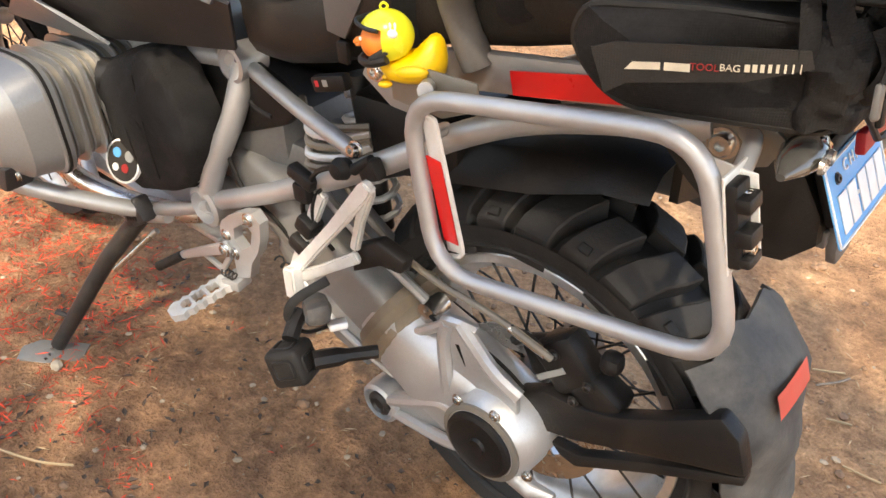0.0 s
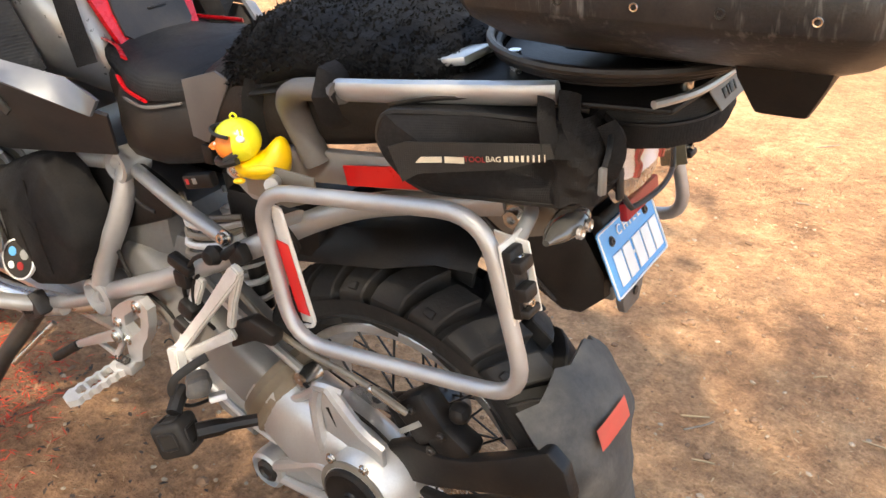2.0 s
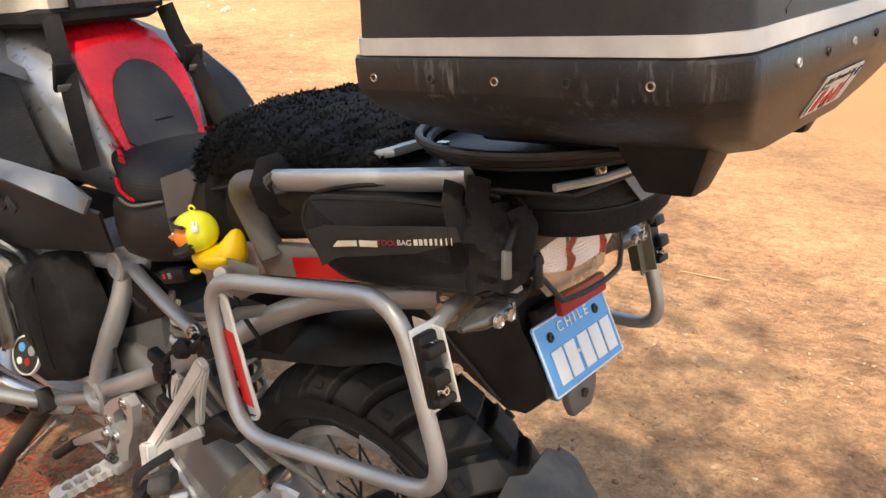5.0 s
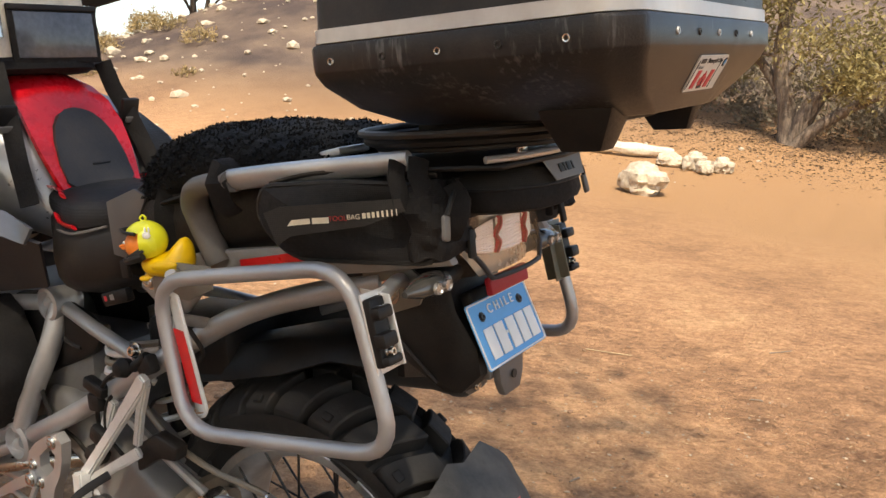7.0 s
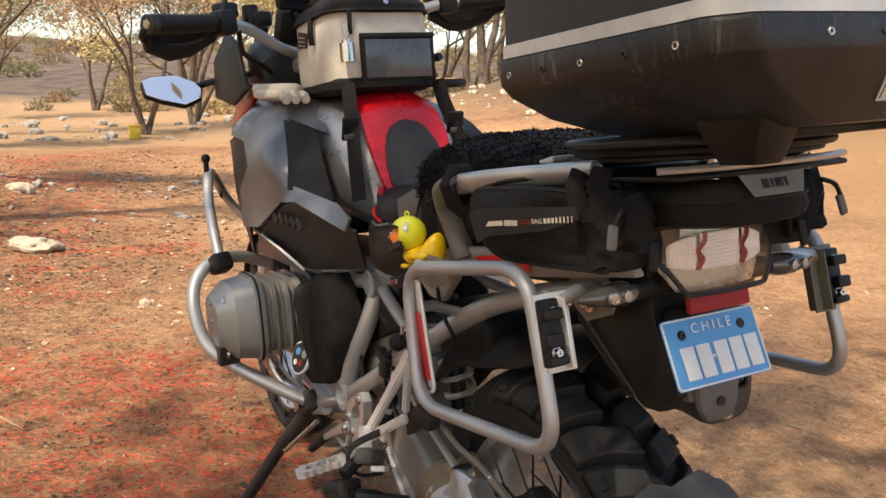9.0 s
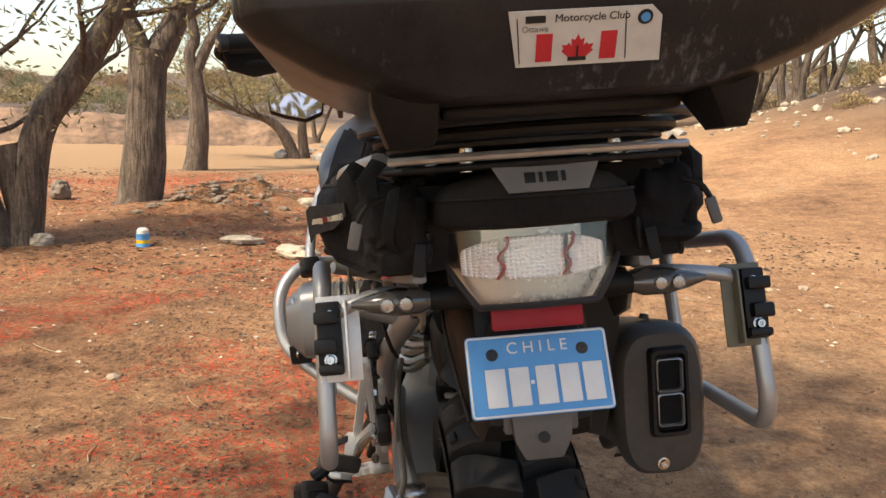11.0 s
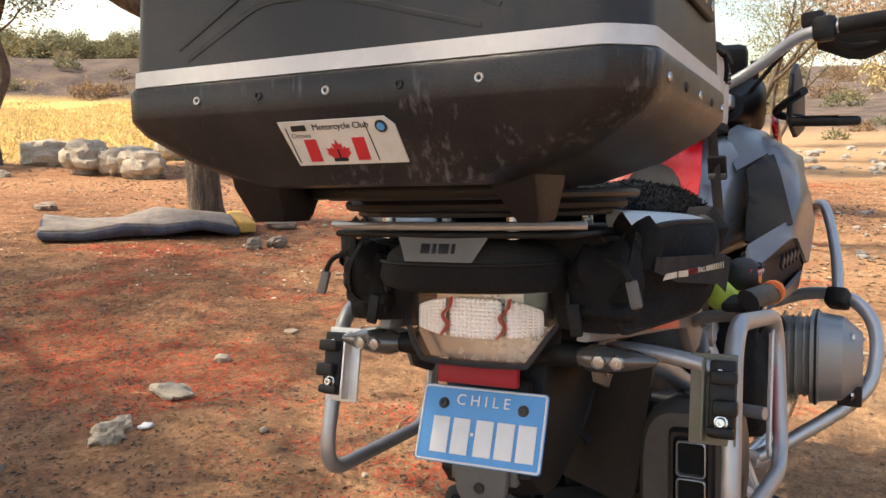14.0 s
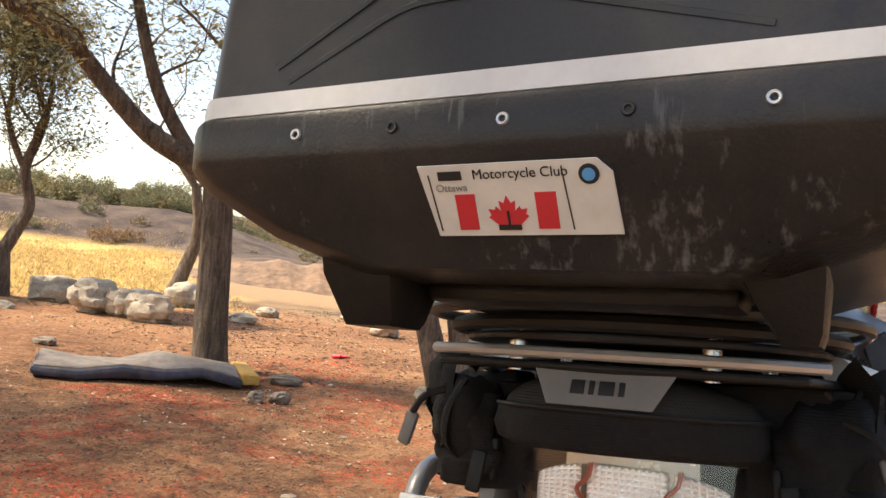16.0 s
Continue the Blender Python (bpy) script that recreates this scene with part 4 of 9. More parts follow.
for tx, ty, stems, leaf, seed in (
    (0.2, -19.5, [((0.2, 0.1, 1), 1.6, 0.2), ((-0.3, 0.3, 1), 1.5, 0.16)], LEAF, 42),
    (19.5, -10.6, [((0.06, 0.1, 1), 2.4, 0.24), ((-0.15, 0.0, 1), 2.2, 0.2)], LEAF_GOLD, 43),
    (23.0, -12.0, [((0.1, 0.2, 1), 2.4, 0.2), ((-0.3, -0.3, 1), 2.2, 0.17)], LEAF_GOLD, 44),
    (27.0, -17.5, [((0.1, 0.2, 1), 2.4, 0.2), ((0.3, -0.3, 1), 2.2, 0.17)], LEAF, 51),
    (26.5, -9.0, [((0.1, 0.1, 1), 2.3, 0.18), ((-0.2, 0.3, 1), 2.1, 0.16)], LEAF_GOLD, 52),
    (17.5, -1.4, [((0.3, 0.3, 1), 1.6, 0.09), ((-0.2, 0.25, 1), 1.5, 0.09), ((0.05, -0.3, 1), 1.6, 0.10)], LEAF_RUST, 45),
    (20.5, -2.9, [((0.1, 0.25, 1), 2.0, 0.12), ((-0.1, -0.2, 1), 2.1, 0.12), ((0.2, -0.5, 1), 1.9, 0.10)], LEAF_GOLD, 46),
    (25.0, -5.2, [((0.05, -0.2, 1), 2.1, 0.14), ((0.0, 0.3, 1), 2.0, 0.13)], LEAF_RUST, 47),
    (29.0, -1.2, [((0.0, 0.2, 1), 1.9, 0.14), ((0.1, -0.3, 1), 2.0, 0.14)], LEAF, 48),
    (31.0, -7.5, [((0.0, 0.2, 1), 2.2, 0.16), ((0.0, -0.3, 1), 2.0, 0.14)], LEAF_GOLD, 49),
    (25.0, 2.0, [((0.0, 0.2, 1), 1.6, 0.12), ((0.1, -0.3, 1), 1.5, 0.1)], LEAF, 50),
):
    stems = [(w_, l_, r_ * (1.0 if ty < -16 else 0.62)) for w_, l_, r_ in stems]
    tree(tx, ty, stems, "dry multi-stemmed tree with thin yellow-brown foliage on the slope", leaf=leaf, depth=4, per=14 if ty < -16 else 7, seed=seed, spread=0.24, size=0.050)
tree(2.1, -13.6, [], "gnarled old tree with splayed limbs and a tangle of dry twigs", leaf=LEAF, depth=3, per=15, seed=41, spread=0.22, size=0.045, bend=0.7, up=0.05, reach=0.85, limbs=(
    (((0.0, 0, -0.1), (0.05, 0, 0.5), (0.18, 0, 1.1), (0.26, 0, 1.7), (0.15, 0.1, 2.4)), 0.17, 0.09),
    (((-0.05, 0, -0.05), (-0.24, 0.05, 0.5), (-0.5, 0.05, 0.95), (-1.0, 0.1, 1.18), (-1.6, 0.1, 1.28), (-2.2, 0.0, 1.7)), 0.18, 0.08),
    (((-0.1, 0.1, -0.05), (-0.5, 0.2, 0.35), (-1.0, 0.2, 0.70), (-1.6, 0.3, 0.95)), 0.12, 0.06),
    (((0.10, -0.1, 0.7), (0.5, -0.1, 1.3), (1.0, 0.0, 1.9)), 0.10, 0.06)))
tree(4.9, -16.2, [((0.2, 0.1, 1), 1.7, 0.16), ((-0.4, 0.2, 1), 1.6, 0.13)], "gnarled old tree with splayed limbs and a tangle of dry twigs", leaf=LEAF, depth=4, per=9, seed=46, spread=0.26, size=0.05, bend=0.6)
# thicket behind the first row of trees
for tx, ty, leaf, seed in ((21.0, -6.4, LEAF_OLIVE, 81), (24.5, -8.6, LEAF_GOLD, 82), (23.5, -13.6, LEAF_OLIVE, 83), (27.5, -13.2, LEAF_GOLD, 84), (30.0, -4.4, LEAF, 85), (20.0, -17.6, LEAF_OLIVE, 86), (24.0, -19.5, LEAF_GOLD, 87), (33.0, -10.5, LEAF_OLIVE, 88)):
    tree(tx, ty, [((0.1, 0.15, 1), 2.2, 0.13), ((-0.2, -0.2, 1), 2.0, 0.12), ((0.25, -0.3, 1), 1.8, 0.10)], "dense dry tree in the thicket behind the clearing", leaf=leaf, depth=4, per=9, seed=seed, spread=0.30, size=0.07)
# the trees whose crowns shade the motorcycle
tree(-1.85, 3.3, [((0.34, -0.42, 1), 2.0, 0.17), ((-0.15, -0.1, 1), 2.0, 0.13)], "shade tree with a wide open crown over the clearing", depth=4, per=4, seed=62, fork=4, spread=0.24, size=0.07, bend=0.5, up=0.0)
tree(1.6, 6.6, [((-0.25, -0.32, 1), 2.1, 0.16)], "shade tree with a wide open crown over the clearing", depth=4, per=10, seed=71, fork=4, spread=0.28, size=0.06, bend=0.5, up=0.02)


# ---- litter, stones and scrub ----
PETAL = leafy("red_blossom_needles", (0.70, 0.085, 0.040), 0.25)
STRAW = leafy("dry_straw", (0.42, 0.30, 0.17), 0.15)
CRUMB = mat("pale_grit", (0.36, 0.275, 0.19), 0.9, vary=0.3)
ROCK = mat("pale_rock", (0.40, 0.335, 0.25), 0.9, vary=0.35, grain=26, stain=4, bump=0.8)
ROCK_GREY = mat("grey_rock", (0.27, 0.245, 0.215), 0.92, vary=0.4, grain=30, stain=4, bump=0.8)
WOOD = mat("weathered_wood", (0.19, 0.15, 0.115), 0.9, vary=0.4, grain=50, bump=0.6)


def needles(name, label, count, place, length, width, material, seed, flat=0.12):
    """Slender bits lying on the ground, joined as one scatter."""
    rng = random.Random(seed)
    verts, faces = [], []
    tries = 0
    while len(faces) < count and tries < count * 30:
        tries += 1
        spot = place(rng)
        if spot is None:
            continue
        x, y = spot
        z = height(x, y) + rng.uniform(0.001, 0.004)
        a = rng.uniform(0, 2 * math.pi)
        ln = length * rng.uniform(0.5, 1.5)
        d = Vector((math.cos(a), math.sin(a), rng.uniform(-flat, flat)))
        w = Vector((-math.sin(a), math.cos(a), 0)) * width * rng.uniform(0.6, 1.4)
        up = Vector((0, 0, width * 0.9))
        c = Vector((x, y, z))
        i = len(verts)
        verts += [c - d * ln * 0.5, c + w + up, c + d * ln * 0.5, c - w + up * 0.3]
        faces.append((i, i + 1, i + 2, i + 3))
    me = bpy.data.meshes.new(name)
    me.from_pydata(verts, [], faces)
    me.materials.append(material)
    return tagged(new(name, me), label, "litter", kind="stuff")


def left_patch(scale, cut, x0, x1, y0, y1, seed):
    def pick(rng):
        x, y = rng.uniform(x0, x1), rng.uniform(y0, y1)
        n = noise.noise((x * scale, y * scale, seed)) + 0.6 * noise.noise((x * scale * 4, y * scale * 4, seed + 3))
        n -= 0.45 * max(0.0, 1 - min(x - x0, x1 - x, y - y0, y1 - y) / 0.7)
        return (x, y) if n > cut + rng.uniform(-0.30, 0.30) else None
    return pick


needles("blossom_litter", "fallen red blossom needles in drifts", 30000, left_patch(1.1, 0.12, 0.5, 5.0, -0.3, 4.8, 11.0), 0.030, 0.0013, PETAL, 5)
needles("blossom_litter", "fallen red blossom needles in drifts", 8000, left_patch(0.5, 0.16, 4.0, 14.0, -0.5, 5.5, 12.0), 0.045, 0.004, PETAL, 6)
needles("blossom_litter", "thin red blossom needles by the wheels", 1300, left_patch(2.0, 0.22, -0.3, 1.6, -0.2, 1.5, 14.0), 0.018, 0.0012, PETAL, 7)
needles("straw_litter", "scattered dry straw and bark bits", 9000, left_patch(0.9, -0.3, -1.2, 4.5, -2.6, 4.2, 21.0), 0.022, 0.0012, STRAW, 8)
needles("straw_litter", "scattered dry straw and bark bits", 5000, left_patch(0.4, -0.2, 3.0, 13.0, -8.0, 11.0, 22.0), 0.05, 0.004, STRAW, 9)
needles("litter_and_shade", "dark leaf crumbs and bark over the clearing", 9000, left_patch(0.5, -0.25, 4.0, 14.0, -4.0, 10.0, 27.0), 0.045, 0.010, leafy("dark_bark_bits", (0.075, 0.048, 0.032), 0.1), 12)
# dark bits strewn to paint the old trees' shade onto the ground
needles("litter_and_shade", "dark bits that paint shade on the ground under the old trees", 9000, lambda r: (r.gauss(2.6, 2.4), r.gauss(-13.6, 1.5)), 0.05, 0.012, leafy("tree_shade_bits", (0.085, 0.055, 0.036), 0.1), 14)
needles("pale_litter", "pale chips and bits of straw over the clearing", 3000, left_patch(0.6, -0.2, 2.0, 13.0, -3.0, 9.0, 28.0), 0.030, 0.008, leafy("pale_chips", (0.55, 0.45, 0.33), 0.1), 13)
needles("litter_and_shade", "dark leaf crumbs on the earth", 16000, left_patch(0.8, -0.25, -0.2, 6.0, 0.0, 6.0, 25.0), 0.018, 0.004, leafy("dark_leaf_crumbs", (0.07, 0.045, 0.03), 0.1), 10)


def lump(size, seed, detail=3, squash=0.6, rough=0.28):
    """An angular stone."""
    b = bmesh.new()
    bmesh.ops.create_icosphere(b, subdivisions=detail, radius=1.0)
    for v in b.verts:
        n = noise.noise(v.co * 1.3 + Vector((seed * 3.1, seed, 0))) + 0.5 * noise.noise(v.co * 3.1 + Vector((0, seed * 2.3, seed)))
        v.co *= 1 + rough * n
        v.co = Vector([round(q * 2.0) / 2.0 * 0.30 + q * 0.70 for q in v.co]) * (1 + 0.05 * noise.noise(v.co * 9 + Vector((seed, 0, 0))))
    bmesh.ops.scale(b, vec=Vector(size) if isinstance(size, (tuple, list)) else Vector((size, size * 0.8, size * squash)), verts=b.verts)
    return b


def pebbles(name, label, count, area, sizes, material, seed):
    rng = random.Random(seed)
    verts, faces = [], []
    base = bmesh.new()
    bmesh.ops.create_icosphere(base, subdivisions=1, radius=1.0)
    bv = [v.co.copy() for v in base.verts]
    bf = [[v.index for v in f.verts] for f in base.faces]
    base.free()
    for _ in range(count):
        x, y = rng.uniform(area[0], area[1]), rng.uniform(area[2], area[3])
        s = sizes[0] + (sizes[1] - sizes[0]) * rng.random() ** 3
        sc = Vector((s * rng.uniform(0.8, 1.5), s * rng.uniform(0.6, 1.2), s * rng.uniform(0.4, 0.8)))
        rot = Euler((0, 0, rng.uniform(0, 6.3))).to_matrix()
        c = Vector((x, y, height(x, y) + sc.z * 0.35))
        k = rng.uniform(0, 9)
        i = len(verts)
        verts += [c + rot @ Vector((v.x * sc.x, v.y * sc.y, v.z * sc.z)) * (1 + 0.3 * noise.noise(v * 2 + Vector((k, 0, 0)))) for v in bv]
        faces += [[i + q for q in f] for f in bf]
    me = bpy.data.meshes.new(name)
    me.from_pydata(verts, [], faces)
    me.materials.append(material)
    return tagged(new(name, me), label, "stones", kind="stuff")


pebbles("grit", "pale grit and crumbs strewn on the earth", 5200, (-1.2, 4.0, -2.6, 3.8), (0.0015, 0.0075), CRUMB, 31)
pebbles("grit", "small clods of brown earth", 4200, (-1.2, 4.2, -2.8, 4.2), (0.003, 0.013), mat("earth_clod", (0.20, 0.115, 0.065), 0.95, vary=0.3), 32)
pebbles("gravel", "small pale stones strewn over the clearing", 260, (2.0, 12.0, -7.0, 10.0), (0.008, 0.040), CRUMB, 33)
pebbles("rubble", "low heap of rubble and broken stone", 260, (7.0, 9.2, 1.1, 2.5), (0.012, 0.06), mat("earthy_rubble", (0.19, 0.145, 0.105), 0.92, vary=0.4), 34)
needles("straw_litter", "dry twigs and leaves on the low heap", 2200, lambda r: (r.gauss(8.0, 0.8), r.gauss(1.75, 0.5)), 0.11, 0.006, leafy("heap_leaves", (0.20, 0.135, 0.085), 0.15), 39, 0.5)
pebbles("rubble", "broken stones along the clearing's edge", 45, (6.0, 10.5, -1.4, 1.3), (0.02, 0.08), ROCK_GREY, 35)
pebbles("rubble", "broken stones along the far edge", 120, (15.5, 24.0, -7.0, 2.5), (0.04, 0.22), ROCK_GREY, 36)
pebbles("rubble", "stones along the track's edge", 60, (2.0, 9.0, -16.5, -9.0), (0.015, 0.06), ROCK, 37)
pebbles("rubble", "stones strewn over the sandy slope", 420, (9.0, 21.0, -19.0, -7.0), (0.02, 0.16), ROCK, 38)


def stone(x, y, size, seed, label, material=ROCK, name="stone", sink=0.3):
    root = thing(name, label, "stone", pose(x, y, height(x, y), 0, 0, seed * 47))
    part("body", moved(lump(size, seed, 2 if max(size) < 0.05 else 4, rough=0.30), Matrix.Translation((0, 0, size[2] * (1 - sink)))), material, root, crease=34)
    return root


for x, y, size, seed in ((10.2, 6.6, (0.25, 0.21, 0.17), 1), (11.8, 8.3, (0.20, 0.16, 0.10), 2), (7.07, 10.3, (0.34, 0.28, 0.22), 3), (6.8, 9.1, (0.36, 0.30, 0.26), 4), (6.95, 8.75, (0.26, 0.22, 0.20), 5), (6.95, 8.25, (0.34, 0.26, 0.22), 6), (8.6, 8.1, (0.20, 0.16, 0.09), 7), (9.25, 9.9, (0.36, 0.30, 0.24), 8), (7.9, 9.4, (0.30, 0.26, 0.18), 9), (10.0, 8.8, (0.18, 0.14, 0.10), 10), (2.50, -8.05, (0.30, 0.22, 0.20), 11), (2.92, -10.2, (0.18, 0.14, 0.11), 12), (2.56, -10.15, (0.17, 0.14, 0.14), 13), (2.36, -9.95, (0.13, 0.11, 0.10), 14), (2.20, -10.2, (0.15, 0.12, 0.12), 15)):
    stone(x, y, size, seed, "pale angular boulder lying on the earth")
for x, y, size, seed in ((1.18, 2.0, (0.10, 0.055, 0.028), 21), (1.60, 2.12, (0.035, 0.030, 0.022), 22), (1.05, 1.45, (0.018, 0.014, 0.011), 23), (5.05, 0.80, (0.17, 0.12, 0.06), 24), (5.58, 1.28, (0.16, 0.10, 0.04), 25), (5.39, 2.77, (0.09, 0.08, 0.06), 26), (5.38, 3.23, (0.11, 0.09, 0.07), 27), (3.44, 7.7, (0.09, 0.07, 0.05), 28), (5.7, 9.4, (0.14, 0.10, 0.06), 29), (0.94, 0.40, (0.014, 0.011, 0.009), 30), (0.95, 0.98, (0.013, 0.010, 0.008), 31), (7.6, 0.9, (0.12, 0.10, 0.06), 32)):
    stone(x, y, size, seed, "pale stone half sunk in the earth", sink=0.45)
for x, y, size, seed in ((4.56, 4.1, (0.13, 0.08, 0.05), 41), (3.9, 3.63, (0.08, 0.06, 0.05), 42), (3.75, 3.72, (0.07, 0.06, 0.05), 43), (4.2, 6.6, (0.12, 0.08, 0.04), 44), (8.65, 3.8, (0.11, 0.10, 0.13), 45)):
    stone(x, y, size, seed, "dark lump of charred wood and dung", WOOD, "charred_lump")

# old mattress by the tree
mt = thing("mattress", "worn thin blue-grey mattress with a yellow end", "mattress", pose(3.83, 4.86, height(3.83, 4.86), 0, 0, -40))
TICK = mat("stained_ticking", (0.15, 0.130, 0.115), 0.9, vary=0.6, grain=14, stain=4, bump=0.6, dust=0.6)
TICK_SIDE = mat("blue_ticking", (0.035, 0.040, 0.065), 0.85, vary=0.5, grain=20, stain=5, dust=0.25)
FOAM = mat("yellow_foam", (0.52, 0.30, 0.07), 0.9, vary=0.25, grain=60, bump=0.6)
def sag(bm):
    """Lets a pad lie in soft waves on uneven earth."""
    for v in bm.verts:
        v.co.z += 0.030 * math.sin(v.co.x * 4.6 + 0.6) + 0.022 * math.sin(v.co.x * 9.0 + v.co.y * 5.0) + 0.045 * noise.noise((v.co.x * 2.2, v.co.y * 2.6, 4.0)) * (0.4 if v.co.z < 0.03 else 1.0) + 0.012
        v.co.y += 0.05 * noise.noise((v.co.x * 1.6, 3.0, 1.0))
    return bm


part("cover", sag(bumpy(refine(box((-0.08, 0, 0.052), (1.50, 0.74, 0.080), 0.035), 4), 0.02, 6.0, 2.0)), TICK_SIDE, mt)
part("top_sheet", sag(bumpy(refine(box((-0.08, 0.01, 0.092), (1.46, 0.70, 0.02), 0.008), 4), 0.02, 6.0, 2.0)), TICK, mt)
part("foam_end", bumpy(refine(box((0.73, 0, 0.07), (0.14, 0.70, 0.09), 0.02), 2), 0.02, 7.0, 2.0), FOAM, mt, "bare yellow foam end")

rag = thing("crumpled_rag", "crumpled dirty pale cloth on the earth", "cloth", pose(0.77, 1.86, height(0.77, 1.86) - 0.004, 0, 0, 20))
part("folds", bumpy(bumpy(lump((0.085, 0.060, 0.040), 51, 4, rough=0.5), 0.02, 26, 1.0), 0.01, 60, 2.0), mat("dirty_cloth", (0.44, 0.36, 0.26), 0.9, vary=0.5, grain=30, stain=14, dust=0.4), rag)
part("dark_fold", bumpy(lump((0.045, 0.030, 0.028), 53, 3, rough=0.5), 0.015, 30), "cloth_grey", rag)
part("scrap", moved(bumpy(refine(box((0, 0, 0), (0.05, 0.035, 0.012), 0.004), 2), 0.012, 40), pose(0.07, -0.085, 0.008)), "white", rag)
wd = thing("wood_chunk", "split grey piece of firewood", "wood", pose(0.35, 1.89, height(0.35, 1.89), 0, 0, 30))
for k in range(4):
    part("splinter", bumpy(refine(tube([(-0.05 + 0.006 * k, 0.014 * k - 0.02, 0.012), (0.055 - 0.008 * k, 0.014 * k - 0.02, 0.016 + 0.006 * k)], [0.012, 0.008], 6), 2), 0.006, 40, k), WOOD, wd)
tin = thing("paint_tin", "small tin with a blue and yellow label", "tin", pose(5.35, 2.0, height(5.35, 2.0)))
part("can", lathe([(0, 0), (0.05, 0), (0.052, 0.004), (0.05, 0.01), (0.05, 0.10), (0.052, 0.104), (0, 0.104)], 24, pose(0, 0, 0, 90, 0, 0)), "blue", tin)
part("lid", lathe([(0, 0.104), (0.045, 0.104), (0.045, 0.13), (0.03, 0.145), (0, 0.145)], 24, pose(0, 0, 0, 90, 0, 0)), "cream", tin)
part("band", lathe([(0.0508, 0.03), (0.0508, 0.055)], 24, pose(0, 0, 0, 90, 0, 0)), "duck", tin)
bag_r = thing("plastic_scrap", "crumpled red plastic scrap", "litter", pose(6.75, 5.04, height(6.75, 5.04)))
part("film", bumpy(refine(box((0, 0, 0.02), (0.20, 0.09, 0.03), 0.01), 3), 0.05, 11), mat("red_plastic_film", (0.62, 0.03, 0.05), 0.3), bag_r)
logp = thing("driftwood_log", "bleached fallen log by the stones", "log", pose(3.95, -10.45, height(3.95, -10.45) + 0.05, 0, 0, 24))
BLEACH = mat("bleached_wood", (0.50, 0.43, 0.33), 0.9, vary=0.3, grain=40, bump=0.6)
part("trunk", bumpy(refine(tube(smooth_path([(-0.95, 0.0, 0.02), (-0.4, 0.08, 0.05), (0.2, -0.05, 0.08), (0.9, 0.10, 0.04)], 4), [0.05 + 0.007 * k for k in range(13)], 8), 1), 0.05, 4), BLEACH, logp)
part("branch", tube(smooth_path([(0.0, 0, 0.06), (0.3, -0.35, 0.12), (0.6, -0.75, 0.10)], 4), [0.06 - 0.005 * k for k in range(9)], 6), BLEACH, logp)
drum = thing("yellow_crate", "yellow crate among the stones", "crate", pose(16.8, -1.1, height(16.8, -1.1)))
part("body", box((0, 0, 0.13), (0.26, 0.22, 0.26), 0.02), "crate", drum)
part("rim", box((0, 0, 0.265), (0.29, 0.25, 0.03), 0.01), "crate", drum)
for x, y, a, ln in ((-0.25, -0.72, 60, 0.09), (-0.23, -0.75, 35, 0.07), (-0.66, -0.93, 12, 0.16), (-0.38, -0.49, 8, 0.07), (-0.12, -2.3, 20, 0.05), (-0.44, -1.12, 50, 0.04), (0.62, -2.6, 15, 0.22), (0.75, 0.55, 30, 0.16), (1.0, 0.75, 40, 0.06), (1.75, 1.55, 70, 0.2), (1.4, 1.1, 10, 0.12), (0.15, -1.2, 80, 0.05), (-0.30, -0.60, 25, 0.05), (1.9, 0.9, 30, 0.14), (2.6, 1.7, 50, 0.2), (0.9, -1.6, 20, 0.1), (-0.05, -3.1, 60, 0.15)):
    tw = thing("twig", "thin dry twig lying on the earth", "twig", pose(x, y, height(x, y) + 0.004, 0, 0, a), group="twigs on the earth")
    part("stick", tube(smooth_path([(-ln / 2, 0, 0), (-ln * 0.1, ln * 0.06, 0.004), (ln / 2, -ln * 0.03, 0.001)], 4), 0.0026, 6), STRAW if a % 20 else WOOD, tw)

# low scrub on the slopes and hills
SCRUB = [leafy("grey_scrub", (0.26, 0.20, 0.12), 0.3), leafy("golden_scrub", (0.31, 0.23, 0.11), 0.3), leafy("green_scrub", (0.185, 0.17, 0.09), 0.3), leafy("rust_scrub", (0.26, 0.165, 0.09), 0.3)]


def scrub(name, label, spots, material, seed, leaf, per):
    """Rounded dry bushes of many small leaves and twigs, joined as one scatter."""
    r = np.random.default_rng(seed)
    vs, total = [], 0
    for x, y, s in spots:
        k = max(30, int(per * s * s))
        u = r.normal(0, 1, (k, 3))
        u /= np.linalg.norm(u, axis=1)[:, None]
        u[:, 2] = np.abs(u[:, 2])
        rad = 0.55 + 0.45 * r.random(k) ** 0.5
        lobes = 1 + 0.35 * np.sin(u[:, 0] * 7 + x) * np.sin(u[:, 1] * 6 + y)
        c = u * (rad * lobes * s * 0.62)[:, None] * np.array((1, 1, 0.85)) + np.array((x, y, height(x, y) - 0.05))
        d = u + r.normal(0, 0.6, (k, 3))
        d /= np.linalg.norm(d, axis=1)[:, None]
        b = np.cross(d, r.normal(0, 1, (k, 3)))
        b /= np.linalg.norm(b, axis=1)[:, None]
        ls = (leaf * r.uniform(0.6, 1.5, k))[:, None]
        vs.append(np.stack([c - d * ls, c + b * ls * 0.35, c + d * ls, c - b * ls * 0.35], 1).reshape(-1, 3))
        total += k
    me = bpy.data.meshes.new(name)
    me.from_pydata(np.concatenate(vs).tolist(), [], np.arange(total * 4).reshape(-1, 4).tolist())
    me.materials.append(material)
    return tagged(new(name, me), label, "bushes", kind="stuff")


rng = random.Random(77)


